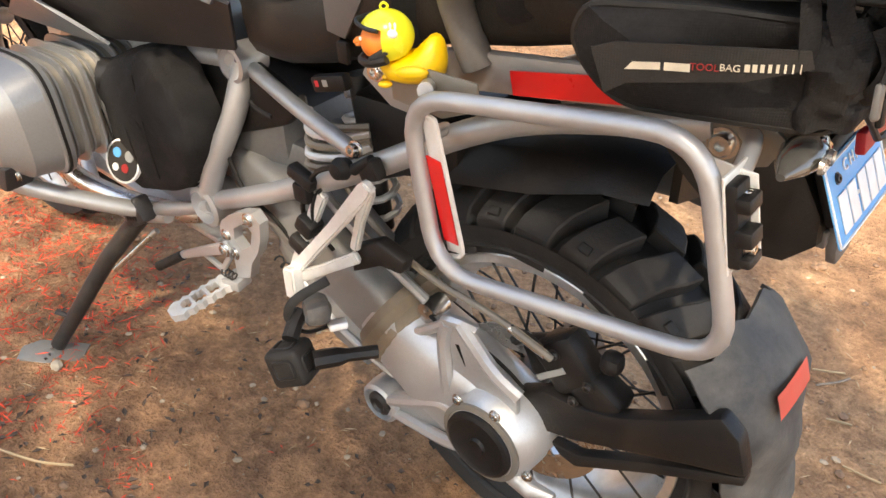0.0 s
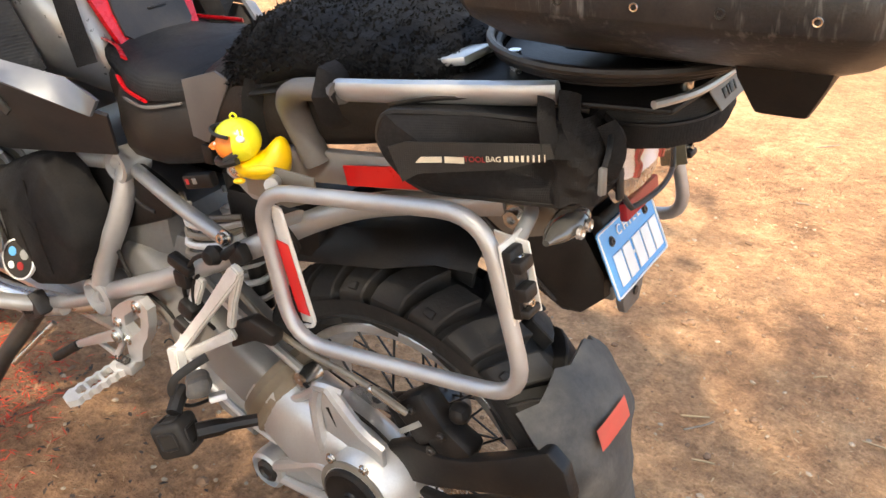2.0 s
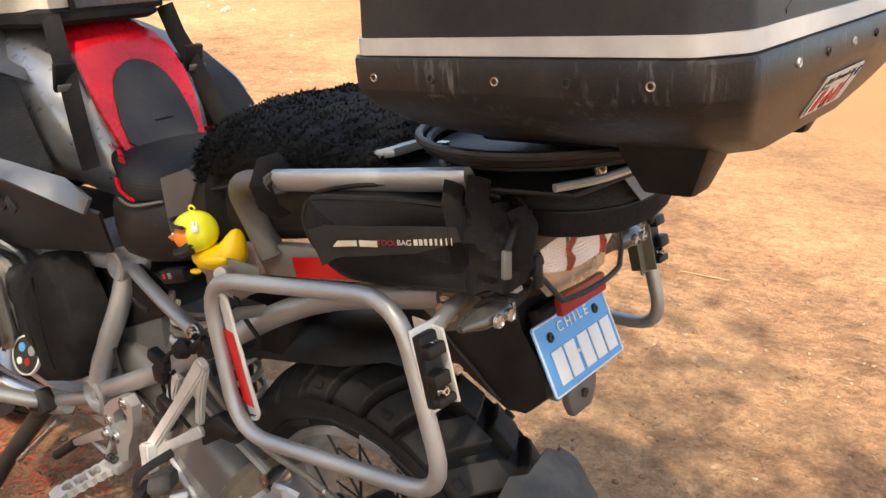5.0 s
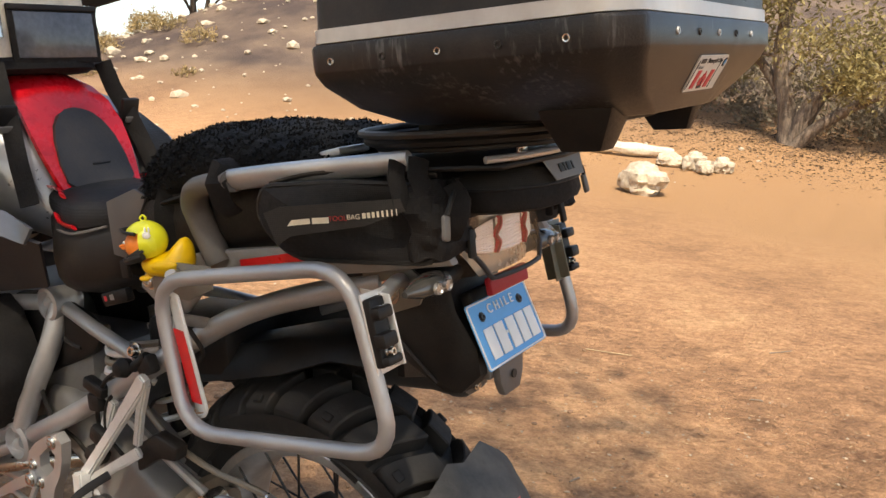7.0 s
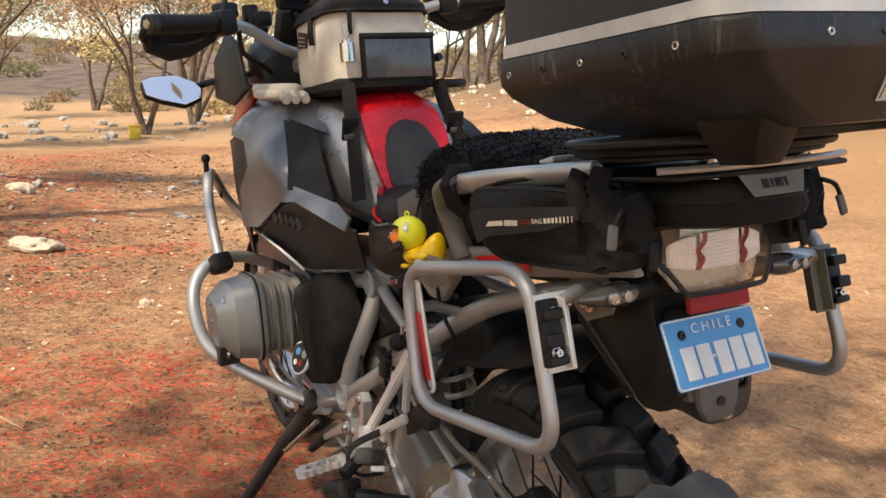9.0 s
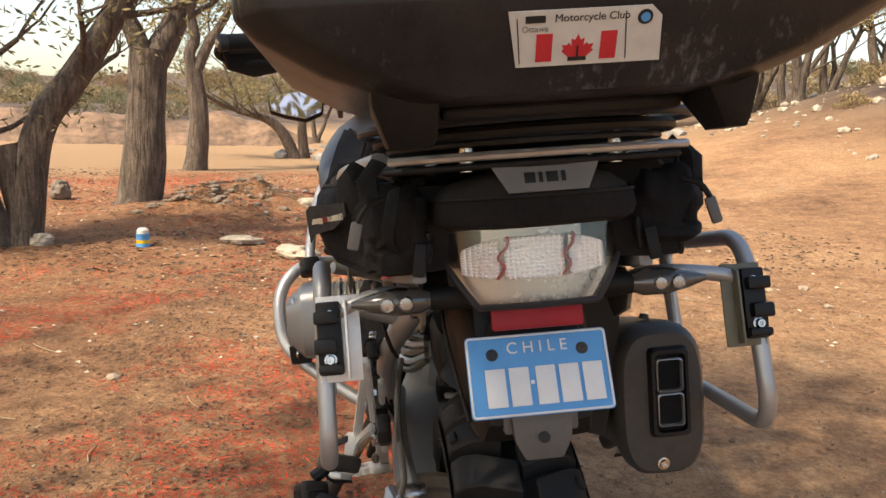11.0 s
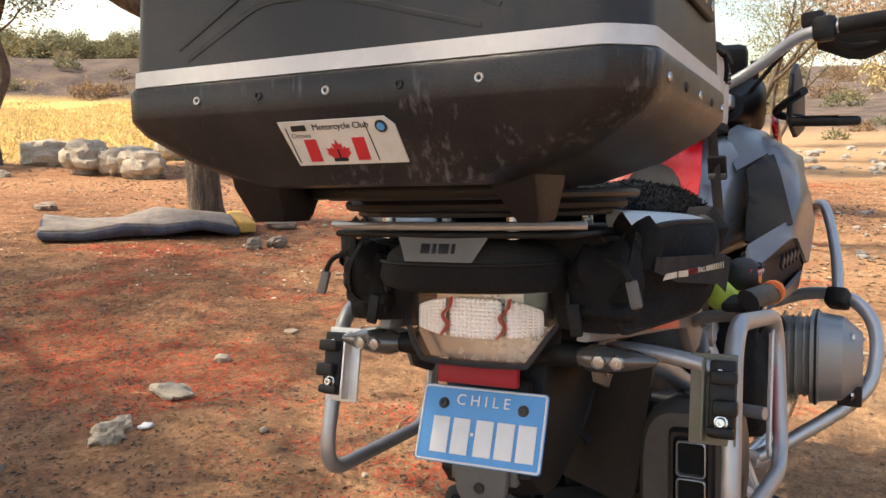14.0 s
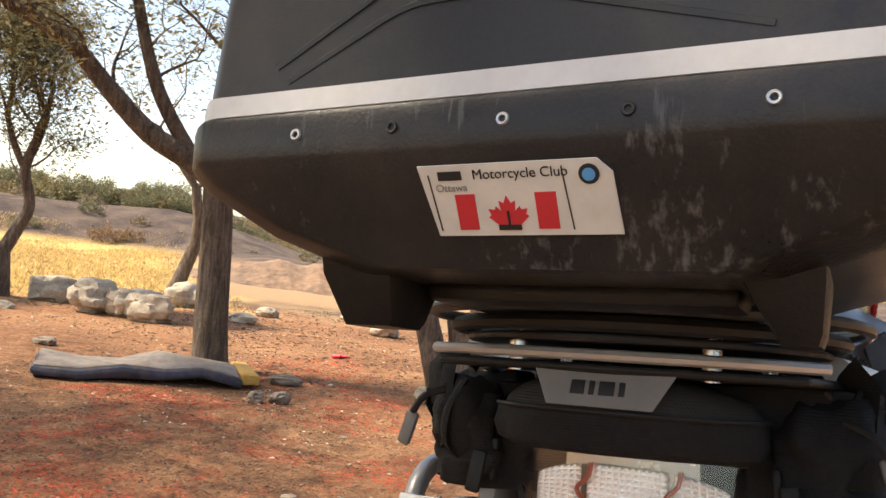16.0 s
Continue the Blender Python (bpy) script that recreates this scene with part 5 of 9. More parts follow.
def ring_spots(n, a0, a1, r0, r1, s0, s1):
    out = []
    for _ in range(n):
        a, r = radians(rng.uniform(a0, a1)), r0 + (r1 - r0) * rng.random() ** 0.8
        out.append((r * math.cos(a), r * math.sin(a), rng.uniform(s0, s1) * (0.7 + r / 80)))
    return out


for k in range(4):
    scrub("scrub", "dry scrub on the slope beyond the clearing", ring_spots(16, -34, 2, 24, 46, 0.5, 1.3), SCRUB[k], 100 + k, 0.055, 700)
    scrub("scrub", "dry scrub on the far hills", ring_spots(120, -75, 88, 58, 170, 0.7, 1.7), SCRUB[k], 110 + k, 0.11, 170)
scrub("scrub", "small dry bushes at the slope's foot", [(14.2, -11.6, 0.7), (12.6, -9.9, 0.4), (17.0, -11.0, 0.9), (11.6, -13.5, 0.5), (15.0, -9.4, 0.6), (18.0, -5.4, 0.8), (16.5, -12.5, 0.8), (18.5, -13.5, 1.0), (20.5, -15.0, 1.1), (13.0, -15.2, 0.7), (15.5, -16.5, 0.9), (12.0, -17.2, 0.8), (17.5, -18.0, 1.2), (14.0, -19.5, 1.2), (11.0, -19.8, 1.1), (19.0, -20.0, 1.3)], SCRUB[1], 121, 0.035, 1800)
scrub("scrub", "scrub along the bank's edge", ring_spots(34, 6, 50, 28, 46, 0.3, 0.8), SCRUB[0], 122, 0.06, 600)
scrub("scrub", "scrub along the bank's edge", ring_spots(20, 6, 50, 30, 52, 0.3, 0.9), SCRUB[2], 123, 0.06, 600)
scrub("scrub", "low olive bushes at the far side of the grass", ring_spots(80, 44, 72, 50, 64, 1.1, 2.3), SCRUB[2], 124, 0.08, 420)
scrub("scrub", "low golden bushes at the far side of the grass", ring_spots(30, 44, 70, 50, 64, 0.7, 1.4), SCRUB[1], 125, 0.08, 420)
for k in (0, 1, 2):
    scrub("scrub", "low grey-brown scrub covering the hillsides", ring_spots(150, 4, 78, 42, 120, 0.4, 1.0), SCRUB[k], 130 + k, 0.075, 420)
scrub("scrub", "tangled grey brushwood under the old trees", [(2.6, -14.9, 1.1), (3.8, -15.4, 1.3), (1.2, -15.2, 1.4), (-0.2, -15.0, 1.3), (0.4, -16.4, 1.8), (2.2, -16.8, 2.0), (4.2, -17.6, 1.9), (-1.4, -16.0, 1.7)], leafy("grey_brushwood", (0.17, 0.135, 0.09), 0.2), 140, 0.05, 900)
scrub("scrub", "red-brown leafless bush beyond the grass", [(27.0, 33.0, 1.5), (28.0, 32.4, 1.2)], SCRUB[3], 126, 0.07, 500)


def grass(count, seed):
    r = random.Random(seed)
    verts, faces = [], []
    while len(faces) < count:
        x, y = r.uniform(2, 34), r.uniform(9, 46)
        if 0.40 * x + 0.92 * y < 12.2 + r.uniform(0, 2) or -0.74 * x + 0.67 * y < -1.6 + r.uniform(0, 1.5) or math.hypot(x, y) > 44:
            continue
        z = height(x, y)
        a = r.uniform(0, 6.3)
        h = r.uniform(0.05, 0.16)
        w = Vector((math.cos(a), math.sin(a), 0)) * r.uniform(0.01, 0.03)
        lean = Vector((r.gauss(0, 0.10), r.gauss(0, 0.10), h))
        c = Vector((x, y, z - 0.01))
        i = len(verts)
        verts += [c - w, c + w, c + lean]
        faces.append((i, i + 1, i + 2))
    me = bpy.data.meshes.new("grass")
    me.from_pydata(verts, [], faces)
    me.materials.append(leafy("golden_grass", (0.52, 0.37, 0.15), 0.35))
    return tagged(new("grass", me), "tall dry golden grass on the plain", "grass", kind="stuff")


grass(64000, 91)
# far ridge; the haze over it is painted as a pale blue-grey
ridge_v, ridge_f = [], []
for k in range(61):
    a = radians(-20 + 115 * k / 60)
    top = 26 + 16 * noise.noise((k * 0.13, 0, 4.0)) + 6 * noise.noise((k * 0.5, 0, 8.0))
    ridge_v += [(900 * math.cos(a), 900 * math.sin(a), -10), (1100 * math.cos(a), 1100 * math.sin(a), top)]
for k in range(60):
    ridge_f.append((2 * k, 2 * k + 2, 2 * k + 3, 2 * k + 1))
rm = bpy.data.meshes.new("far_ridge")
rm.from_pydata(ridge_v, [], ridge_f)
rm.materials.append(mat("haze_tinted_hill", (0.34, 0.34, 0.40), 1.0, vary=0.1, grain=0.02, stain=0.01, bump=0.0))
tagged(new("far_ridge", rm), "mountain ridge on the horizon, its haze painted as pale blue-grey", "hills", kind="structure")


# ---- the motorcycle ----
bike = thing("motorcycle", "silver and red adventure motorcycle leaning on its side stand", "motorcycle")
AX = Vector((0.006, 0, 0.329))


def sub(name, label=""):
    e = new(name)
    e.empty_display_size = 0.03
    e.parent = bike
    if label:
        e["label"] = label
    return e


def wheel(parent, axle, rim_r, tyre_r, half, knob, spokes, seed):
    """Spoked wheel: block-treaded tyre, rim, hub, brake disc and laced spokes."""
    rng = random.Random(seed)
    c = Matrix.Translation(axle)
    w = half
    carcass = [(rim_r - 0.006, w * 0.72), (rim_r + 0.004, w * 0.80), (rim_r + 0.03, w * 1.02), (rim_r + 0.055, w * 1.06), (tyre_r - 0.058, w * 0.98), (tyre_r - 0.042, w * 0.76), (tyre_r - 0.029, w * 0.40), (tyre_r - 0.024, 0)]
    prof = carcass + [(r, -y) for r, y in reversed(carcass[:-1])]
    tyre = lathe(prof, 72)
    blocks = []
    # raised ribs on the sidewall
    for s in (1, -1):
        blocks.append(lathe([(rim_r + 0.018, s * w * 0.95), (rim_r + 0.020, s * (w * 0.95 + 0.004)), (rim_r + 0.024, s * (w * 0.99 + 0.004)), (rim_r + 0.027, s * w * 0.98)], 60))
    t = part("tyre", moved(join(tyre, *blocks), c), "rubber", parent, "black block-treaded tyre grey with dust")
    # chunky slanted lugs from the crown over the shoulder, long and short in turn on both sides
    step = tyre_r * 2 * math.pi / knob
    for sd in (1, -1):
        for long_ in (True, False):
            secs = []
            for v, slew in (((0.03, -0.16), (0.34, -0.02), (0.62, 0.16), (0.86, 0.28), (1.00, 0.33), (1.08, 0.35)) if long_ else ((0.20, -0.06), (0.42, 0.04), (0.64, 0.17), (0.84, 0.27), (0.97, 0.32), (1.01, 0.34))):
                top = tyre_r - 0.036 * v ** 2.6 - (0.020 if v > 1.05 else 0.004 if v > 0.99 else 0.0)
                half_l = step * ((0.325 + 0.02 * v) if long_ else 0.30)
                mid = step * slew
                low = 0.028
                y = sd * w * min(v, 1.02)
                secs.append([Vector((mid - half_l, y, top)), Vector((mid + half_l, y, top)), Vector((mid + half_l * 1.08, y * 0.97, top - low)), Vector((mid - half_l * 1.08, y * 0.97, top - low))])
            lug = loft(secs)
            bmesh.ops.recalc_face_normals(lug, faces=lug.faces)
            bmesh.ops.bevel(lug, geom=[e for e in lug.edges if e.calc_face_angle(0) > 0.6], offset=0.0022, segments=1, affect="EDGES")
            if not long_:
                lug = join(lug, box((step * 0.27, sd * w * 0.90, tyre_r - 0.0265), (step * 0.22, 0.012, 0.010), 0.002, (-sd * 38, 0, 0)))
            me = bpy.data.meshes.new("tread_block")
            lug.to_mesh(me)
            lug.free()
            me.materials.append(M["rubber"])
            me.shade_smooth()
            me.set_sharp_from_angle(angle=radians(30))
            for k in range(0 if long_ else 1, knob, 2):
                tb_ = new("tread_block", me)
                tb_.parent = parent
                tb_.matrix_local = c @ Matrix.Rotation(-2 * math.pi * (k + (0.5 if sd > 0 else 0)) / knob, 4, "Y")
    rp = [(rim_r, w * 0.74), (rim_r + 0.002, w * 0.78), (rim_r, w * 0.80), (rim_r - 0.013, w * 0.80), (rim_r - 0.017, w * 0.70), (rim_r - 0.028, w * 0.60), (rim_r - 0.036, w * 0.38), (rim_r - 0.040, 0)]
    rp = rp + [(r, -y) for r, y in reversed(rp[:-1])]
    inner = [(rim_r - 0.008, -w * 0.5), (rim_r - 0.022, -w * 0.3), (rim_r - 0.022, w * 0.3), (rim_r - 0.008, w * 0.5)]
    part("rim", moved(lathe(rp + inner, 80, close=True), c), "alu", parent, "dusty silver wheel rim")
    part("hub", moved(lathe([(0.0, -0.09), (0.03, -0.09), (0.045, -0.07), (0.05, -0.03), (0.05, 0.03), (0.055, 0.05), (0.06, 0.08), (0, 0.08)], 32), c), "dark_steel", parent)
    disc = lathe([(0.095, 0.083), (0.135, 0.083), (0.135, 0.088), (0.095, 0.088)], 60, close=True)
    arms = [moved(box((0.075, 0.085, 0), (0.06, 0.004, 0.012), 0.001), Matrix.Rotation(2 * math.pi * k / 6, 4, "Y")) for k in range(6)]
    part("brake_disc", moved(join(disc, *arms), c), "chrome", parent)
    spoke = None
    for k in range(spokes):
        s = 1 if k % 2 else -1
        a = 2 * math.pi * k / spokes
        lean = 0.42 if (k // 2) % 2 else -0.42
        p1 = Vector((0.045 * math.cos(a + lean * 1.9), s * 0.05, 0.045 * math.sin(a + lean * 1.9)))
        p2 = Vector(((rim_r - 0.012) * math.cos(a), -s * w * 0.70 * 0 + s * w * 0.70, (rim_r - 0.012) * math.sin(a)))
        sp = part("spoke", moved(rod(p1, p2, 0.0021, 6), c), "dark_steel", parent)
        nip = part("nipple", moved(rod(p2, p2 + (p2 - p1).normalized() * 0.010, 0.0045, 6), c), "chrome", parent)


rear = sub("rear_wheel")
wheel(rear, AX, 0.2345, 0.334, 0.083, 28, 36, 1)
front = sub("front_wheel")
FA = Vector((1.508, 0.02, 0.449))
wheel(front, FA, 0.256, 0.335, 0.062, 28, 36, 2)

# final drive housing: a cast body that runs from the hub forward and up to the shaft
fd = sub("final_drive", "cast aluminium shaft drive housing")
secs = []
for c, ru, rv, tilt in (((0.245, 0.105, 0.418), 0.062, 0.056, 35), ((0.195, 0.115, 0.398), 0.074, 0.060, 35), ((0.13, 0.122, 0.372), 0.085, 0.060, 30), ((0.06, 0.125, 0.348), 0.088, 0.058, 20), ((0.005, 0.125, 0.335), 0.080, 0.055, 5), ((-0.04, 0.125, 0.335), 0.055, 0.045, 0), ((-0.07, 0.12, 0.337), 0.02, 0.02, 0)):
    u = Vector((-math.sin(radians(tilt)) * ru, 0, math.cos(radians(tilt)) * ru))
    secs.append(oval(c, u, (0, rv, 0), 24, 2.6))
part("housing", bumpy(loft(secs), 0.0012, 30), "cast", fd)
part("hub_boss", lathe([(0.076, 0.0), (0.074, 0.035), (0.062, 0.052), (0.057, 0.060), (0, 0.060)], 36, pose(0.004, 0.135, 0.337)), "cast", fd)
part("boss_ring", lathe([(0.0645, 0.0), (0.0645, 0.004), (0.056, 0.006), (0.056, 0.0)], 36, pose(0.004, 0.190, 0.337)), "gasket", fd, "dusty ring round the hub cap")
part("hub_cap", lathe([(0.054, 0.0), (0.053, 0.006), (0.047, 0.009), (0.042, 0.0055), (0.014, 0.0055), (0.012, 0.010), (0, 0.010)], 36, pose(0.004, 0.1945, 0.337)), "plastic", fd, "black hub cap")
for pts, r in (
    ([(0.088, 0.160, 0.338), (0.074, 0.172, 0.380), (0.077, 0.172, 0.430), (0.080, 0.168, 0.470), (0.072, 0.166, 0.500)], 0.0105),
    ([(0.050, 0.166, 0.507), (0.024, 0.172, 0.490), (-0.012, 0.174, 0.458), (-0.046, 0.170, 0.435)], 0.0105),
    ([(0.088, 0.156, 0.486), (0.072, 0.166, 0.504), (0.050, 0.166, 0.508), (0.030, 0.160, 0.502)], 0.0090),
    ([(0.205, 0.165, 0.278), (0.150, 0.172, 0.312), (0.090, 0.176, 0.348), (0.060, 0.180, 0.352)], 0.0100),
    ([(0.214, 0.160, 0.248), (0.150, 0.166, 0.258), (0.090, 0.174, 0.272), (0.050, 0.180, 0.290)], 0.0100),
    ([(0.205, 0.150, 0.345), (0.150, 0.166, 0.345), (0.090, 0.174, 0.352)], 0.0070),
    ([(0.170, 0.148, 0.424), (0.150, 0.152, 0.436), (0.110, 0.155, 0.465), (0.082, 0.160, 0.490)], 0.0080),
):
    part("rib", tube(smooth_path(pts, 5), r, 8), "cast", fd)
part("web", prism([(0.074, 0.495), (0.050, 0.500), (-0.040, 0.432), (-0.040, 0.390), (0.020, 0.385), (0.076, 0.370)], 0.010, pose(0, 0.158, 0), 0.002), "cast", fd)
part("lower_web", prism([(0.212, 0.285), (0.215, 0.250), (0.150, 0.256), (0.070, 0.278), (0.050, 0.330), (0.085, 0.352), (0.150, 0.315)], 0.010, pose(0, 0.150, 0), 0.002), "cast", fd)
# slot left uncut; a near-black bar stands in for its shade
part("web_slot", tube([(0.058, 0.1635, 0.470), (0.046, 0.1635, 0.440), (0.038, 0.1635, 0.420)], [0.006, 0.005, 0.002], 8), "void", fd, "dark slot in the casting")
link = part("lower_link_eye", lathe([(0.036, -0.03), (0.038, 0.0), (0.036, 0.018), (0.030, 0.022), (0.028, 0.014), (0, 0.014)], 28, pose(0.230, 0.150, 0.258)), "cast", fd)
part("bolt", lathe([(0.022, 0.0), (0.022, 0.006), (0.015, 0.010), (0.010, 0.006), (0, 0.006)], 20, pose(0.230, 0.164, 0.258)), "dark_steel", link)
part("drain_lug", tube([(-0.02, 0.165, 0.285), (-0.065, 0.17, 0.268), (-0.10, 0.165, 0.272)], [0.020, 0.014, 0.007], 10), "cast", fd)
for c in ((-0.02, 0.188, 0.40), (-0.062, 0.175, 0.30), (0.042, 0.19, 0.395)):
    part("bolt", bolt(c, (0, 1, 0), 0.007), "chrome", fd)

# rubber boot and swing arm
boot = part("boot", loft([oval((0.235 + 0.012 * k, 0.105, 0.420 + 0.009 * k), (-0.046 - (0.006 if k % 2 else 0), 0, 0.066 + (0.008 if k % 2 else 0)), (0, 0.066 + (0.006 if k % 2 else 0), 0), 28, 2.4) for k in range(-4, 1)]), "boot", bike, "dusty rubber shaft boot with a strap")
part("strap", tube(smooth_path([(0.228 - 0.034 * math.sin(a), 0.105 + 0.064 * math.cos(a), 0.414 + 0.058 * math.sin(a)) for a in (0.3 * i for i in range(21))], 2), 0.004, 6), "soft_rubber", boot)
sw = [oval(c, (-0.55 * a, 0, 0.83 * a), (0, b, 0), 32, 7.0) for c, a, b in (((0.225, 0.105, 0.415), 0.056, 0.054), ((0.305, 0.105, 0.465), 0.058, 0.055), ((0.36, 0.10, 0.495), 0.060, 0.055), ((0.45, 0.085, 0.525), 0.060, 0.055), ((0.54, 0.06, 0.545), 0.055, 0.06), ((0.60, 0.03, 0.55), 0.05, 0.08))]
part("swing_arm", bumpy(loft(sw), 0.001, 22), "dull_arm", bike, "dull dusty silver swing arm")
low = [oval(c, (-0.35 * a, 0, 0.93 * a), (0, b, 0), 16, 3.0) for c, a, b in (((0.255, 0.115, 0.335), 0.035, 0.045), ((0.32, 0.11, 0.372), 0.055, 0.05), ((0.40, 0.10, 0.42), 0.055, 0.05), ((0.47, 0.08, 0.46), 0.045, 0.05))]
part("shaft_tunnel", bumpy(loft(low), 0.001, 22), "dull_arm", bike)
part("arm_edge", tube(smooth_path([(0.195, 0.160, 0.332), (0.25, 0.163, 0.352), (0.33, 0.160, 0.385), (0.42, 0.145, 0.43)], 4), 0.006, 8), "cast", bike)
strut = part("torque_strut", tube(smooth_path([(0.132, 0.128, 0.472), (0.18, 0.135, 0.508), (0.235, 0.14, 0.545), (0.285, 0.14, 0.575), (0.33, 0.135, 0.60)], 5), [0.010] + [0.013] * 19 + [0.012], 8, flat=0.6), "silver", bike)
part("eye", lathe([(0.017, -0.018), (0.019, 0.0), (0.017, 0.018), (0.009, 0.020), (0, 0.020)], 18, pose(0.132, 0.128, 0.472)), "chrome", strut)
part("strut_guard", prism([(0.232, 0.566), (0.180, 0.596), (0.130, 0.581), (0.138, 0.558), (0.177, 0.556), (0.235, 0.522)], 0.024, pose(0, 0.158, 0), 0.005), "plastic", bike, "black strut guard")
part("bolt", bolt((0.178, 0.172, 0.576), (0, 1, 0), 0.006), "chrome", bike)

# rear brake
cal = sub("brake_caliper", "black brake caliper")
for nm, c, sz, rt in (("caliper_half", (-0.085, 0.112, 0.478), (0.075, 0.042, 0.080), 38), ("piston_housing", (-0.130, 0.110, 0.448), (0.055, 0.046, 0.07), 55), ("mount_lug", (-0.045, 0.110, 0.465), (0.05, 0.03, 0.06), 25), ("bleed_block", (-0.145, 0.112, 0.505), (0.03, 0.03, 0.03), 0)):
    part(nm, bumpy(refine(box(c, sz, 0.012, (0, rt, 0)), 1), 0.002, 60), "plastic", cal)
for c in ((-0.075, 0.134, 0.498), (-0.125, 0.134, 0.470), (-0.105, 0.134, 0.435)):
    part("bolt", bolt(c, (0, 1, 0), 0.006, 0.006), "dark_steel", cal)
part("lettering_bar", box((-0.070, 0.1345, 0.462), (0.052, 0.002, 0.009), 0.0005, (0, 40, 0)), "ink_grey", cal)
part("sensor", tube(smooth_path([(-0.02, 0.14, 0.50), (-0.035, 0.145, 0.515), (-0.055, 0.14, 0.50)], 4), 0.009, 8), "dark_steel", cal)
part("brake_line", tube(smooth_path([(-0.08, 0.150, 0.505), (-0.060, 0.158, 0.522), (-0.015, 0.152, 0.528), (0.04, 0.145, 0.530), (0.11, 0.145, 0.540), (0.19, 0.145, 0.57), (0.26, 0.14, 0.62), (0.30, 0.13, 0.66)], 6), 0.0052, 8), "tan_hose", bike, "clear-sleeved brake line")
part("line_fitting", rod((-0.075, 0.153, 0.510), (-0.02, 0.153, 0.527), 0.0065, 10), "chrome", bike)
part("sensor_cable", tube(smooth_path([(0.12, 0.150, 0.478), (0.07, 0.158, 0.466), (0.03, 0.16, 0.478), (-0.01, 0.150, 0.45), (-0.03, 0.14, 0.42)], 6), 0.003, 6), "soft_rubber", bike)

# mud flap behind the tyre on its arm
flap = sub("mud_flap", "dusty black spray guard with a red reflective patch")
upper = [(-0.005, 0.370), (-0.015, 0.403), (-0.060, 0.428), (-0.119, 0.430), (-0.170, 0.447), (-0.224, 0.477), (-0.293, 0.522), (-0.318, 0.500), (-0.332, 0.450), (-0.270, 0.428), (-0.202, 0.402), (-0.110, 0.366), (-0.050, 0.352)]
lower = [(-0.070, 0.334), (-0.085, 0.318), (-0.110, 0.311), (-0.220, 0.374), (-0.330, 0.430), (-0.330, 0.446), (-0.215, 0.392), (-0.115, 0.337)]
part("arm", prism(upper, 0.026, pose(0, 0.112, 0), 0.006), "plastic", flap, "black plastic arm")
part("lower_arm", prism(lower, 0.020, pose(0, 0.112, 0), 0.004), "plastic", flap)
shell = []
for k in range(17):
    r = 0.362 + 0.012 * math.sin(k * 0.4)
    half = 0.108 + 0.010 * math.sin(k * 0.25)
    row = []
    for j in range(9):
        v = -1 + 2 * j / 8
        a = radians((137.5 + 1.5 * v * v) + (56 - 18 * v * v) * k / 16 + 1.2 * math.sin(j * 2.1))
        rr = r + 0.004 * math.sin(k * 1.1 + j) - 0.036 * abs(v) ** 3
        row.append(Vector((AX.x + rr * math.cos(a), 0.012 + half * v, AX.z + rr * math.sin(a))))
    shell.append(row)
fb = bmesh.new()
grid = [[fb.verts.new(q) for q in row] for row in shell]
for a, b in zip(grid, grid[1:]):
    for j in range(8):
        fb.faces.new((a[j], a[j + 1], b[j + 1], b[j]))
fb.normal_update()
bmesh.ops.solidify(fb, geom=list(fb.faces), thickness=0.006)
part("guard", fb, "flap", flap)
patch = []
for k in range(5):
    a = radians(151 + 5.0 * k / 4)
    patch.append([Vector((AX.x + (0.3735 - 0.030 * abs(v) ** 3 + 0.012 * math.sin((a - radians(128)) / radians(62) * 6.4)) * math.cos(a), 0.012 + 0.113 * v, AX.z + (0.3735 - 0.030 * abs(v) ** 3 + 0.012 * math.sin((a - radians(128)) / radians(62) * 6.4)) * math.sin(a))) for v in (-0.35, -0.15, 0.05, 0.25, 0.42)])
pb = bmesh.new()
pg = [[pb.verts.new(q) for q in row] for row in patch]
for a, b in zip(pg, pg[1:]):
    for j in range(4):
        pb.faces.new((a[j], a[j + 1], b[j + 1], b[j]))
part("reflective_patch", pb, "red_dull", flap, "red reflective patch")

# frame tubes
for pts, r in (
    ([(0.835, 0.118, 0.728), (0.70, 0.112, 0.738), (0.517, 0.100, 0.752)], 0.015),
    ([(0.515, 0.098, 0.748), (0.53, 0.125, 0.67), (0.57, 0.150, 0.585), (0.598, 0.160, 0.52)], 0.019),
    ([(0.500, 0.100, 0.745), (0.36, 0.130, 0.722), (0.232, 0.150, 0.700)], 0.012),
    ([(0.585, 0.155, 0.508), (0.40, 0.160, 0.590), (0.20, 0.155, 0.690), (0.06, 0.125, 0.765), (-0.05, 0.108, 0.805), (-0.23, 0.106, 0.845)], 0.0165),
    ([(0.610, 0.155, 0.490), (0.72, 0.170, 0.452), (0.80, 0.178, 0.428)], 0.013),
    ([(0.66, 0.13, 0.65), (0.64, 0.15, 0.59), (0.61, 0.16, 0.54)], 0.010),
):
    part("frame_tube", tube(smooth_path(pts, 6), r, 14), "tube", bike)
    part("frame_tube", tube(smooth_path([(x, -y, z) for x, y, z in pts], 6), r, 14), "tube", bike)
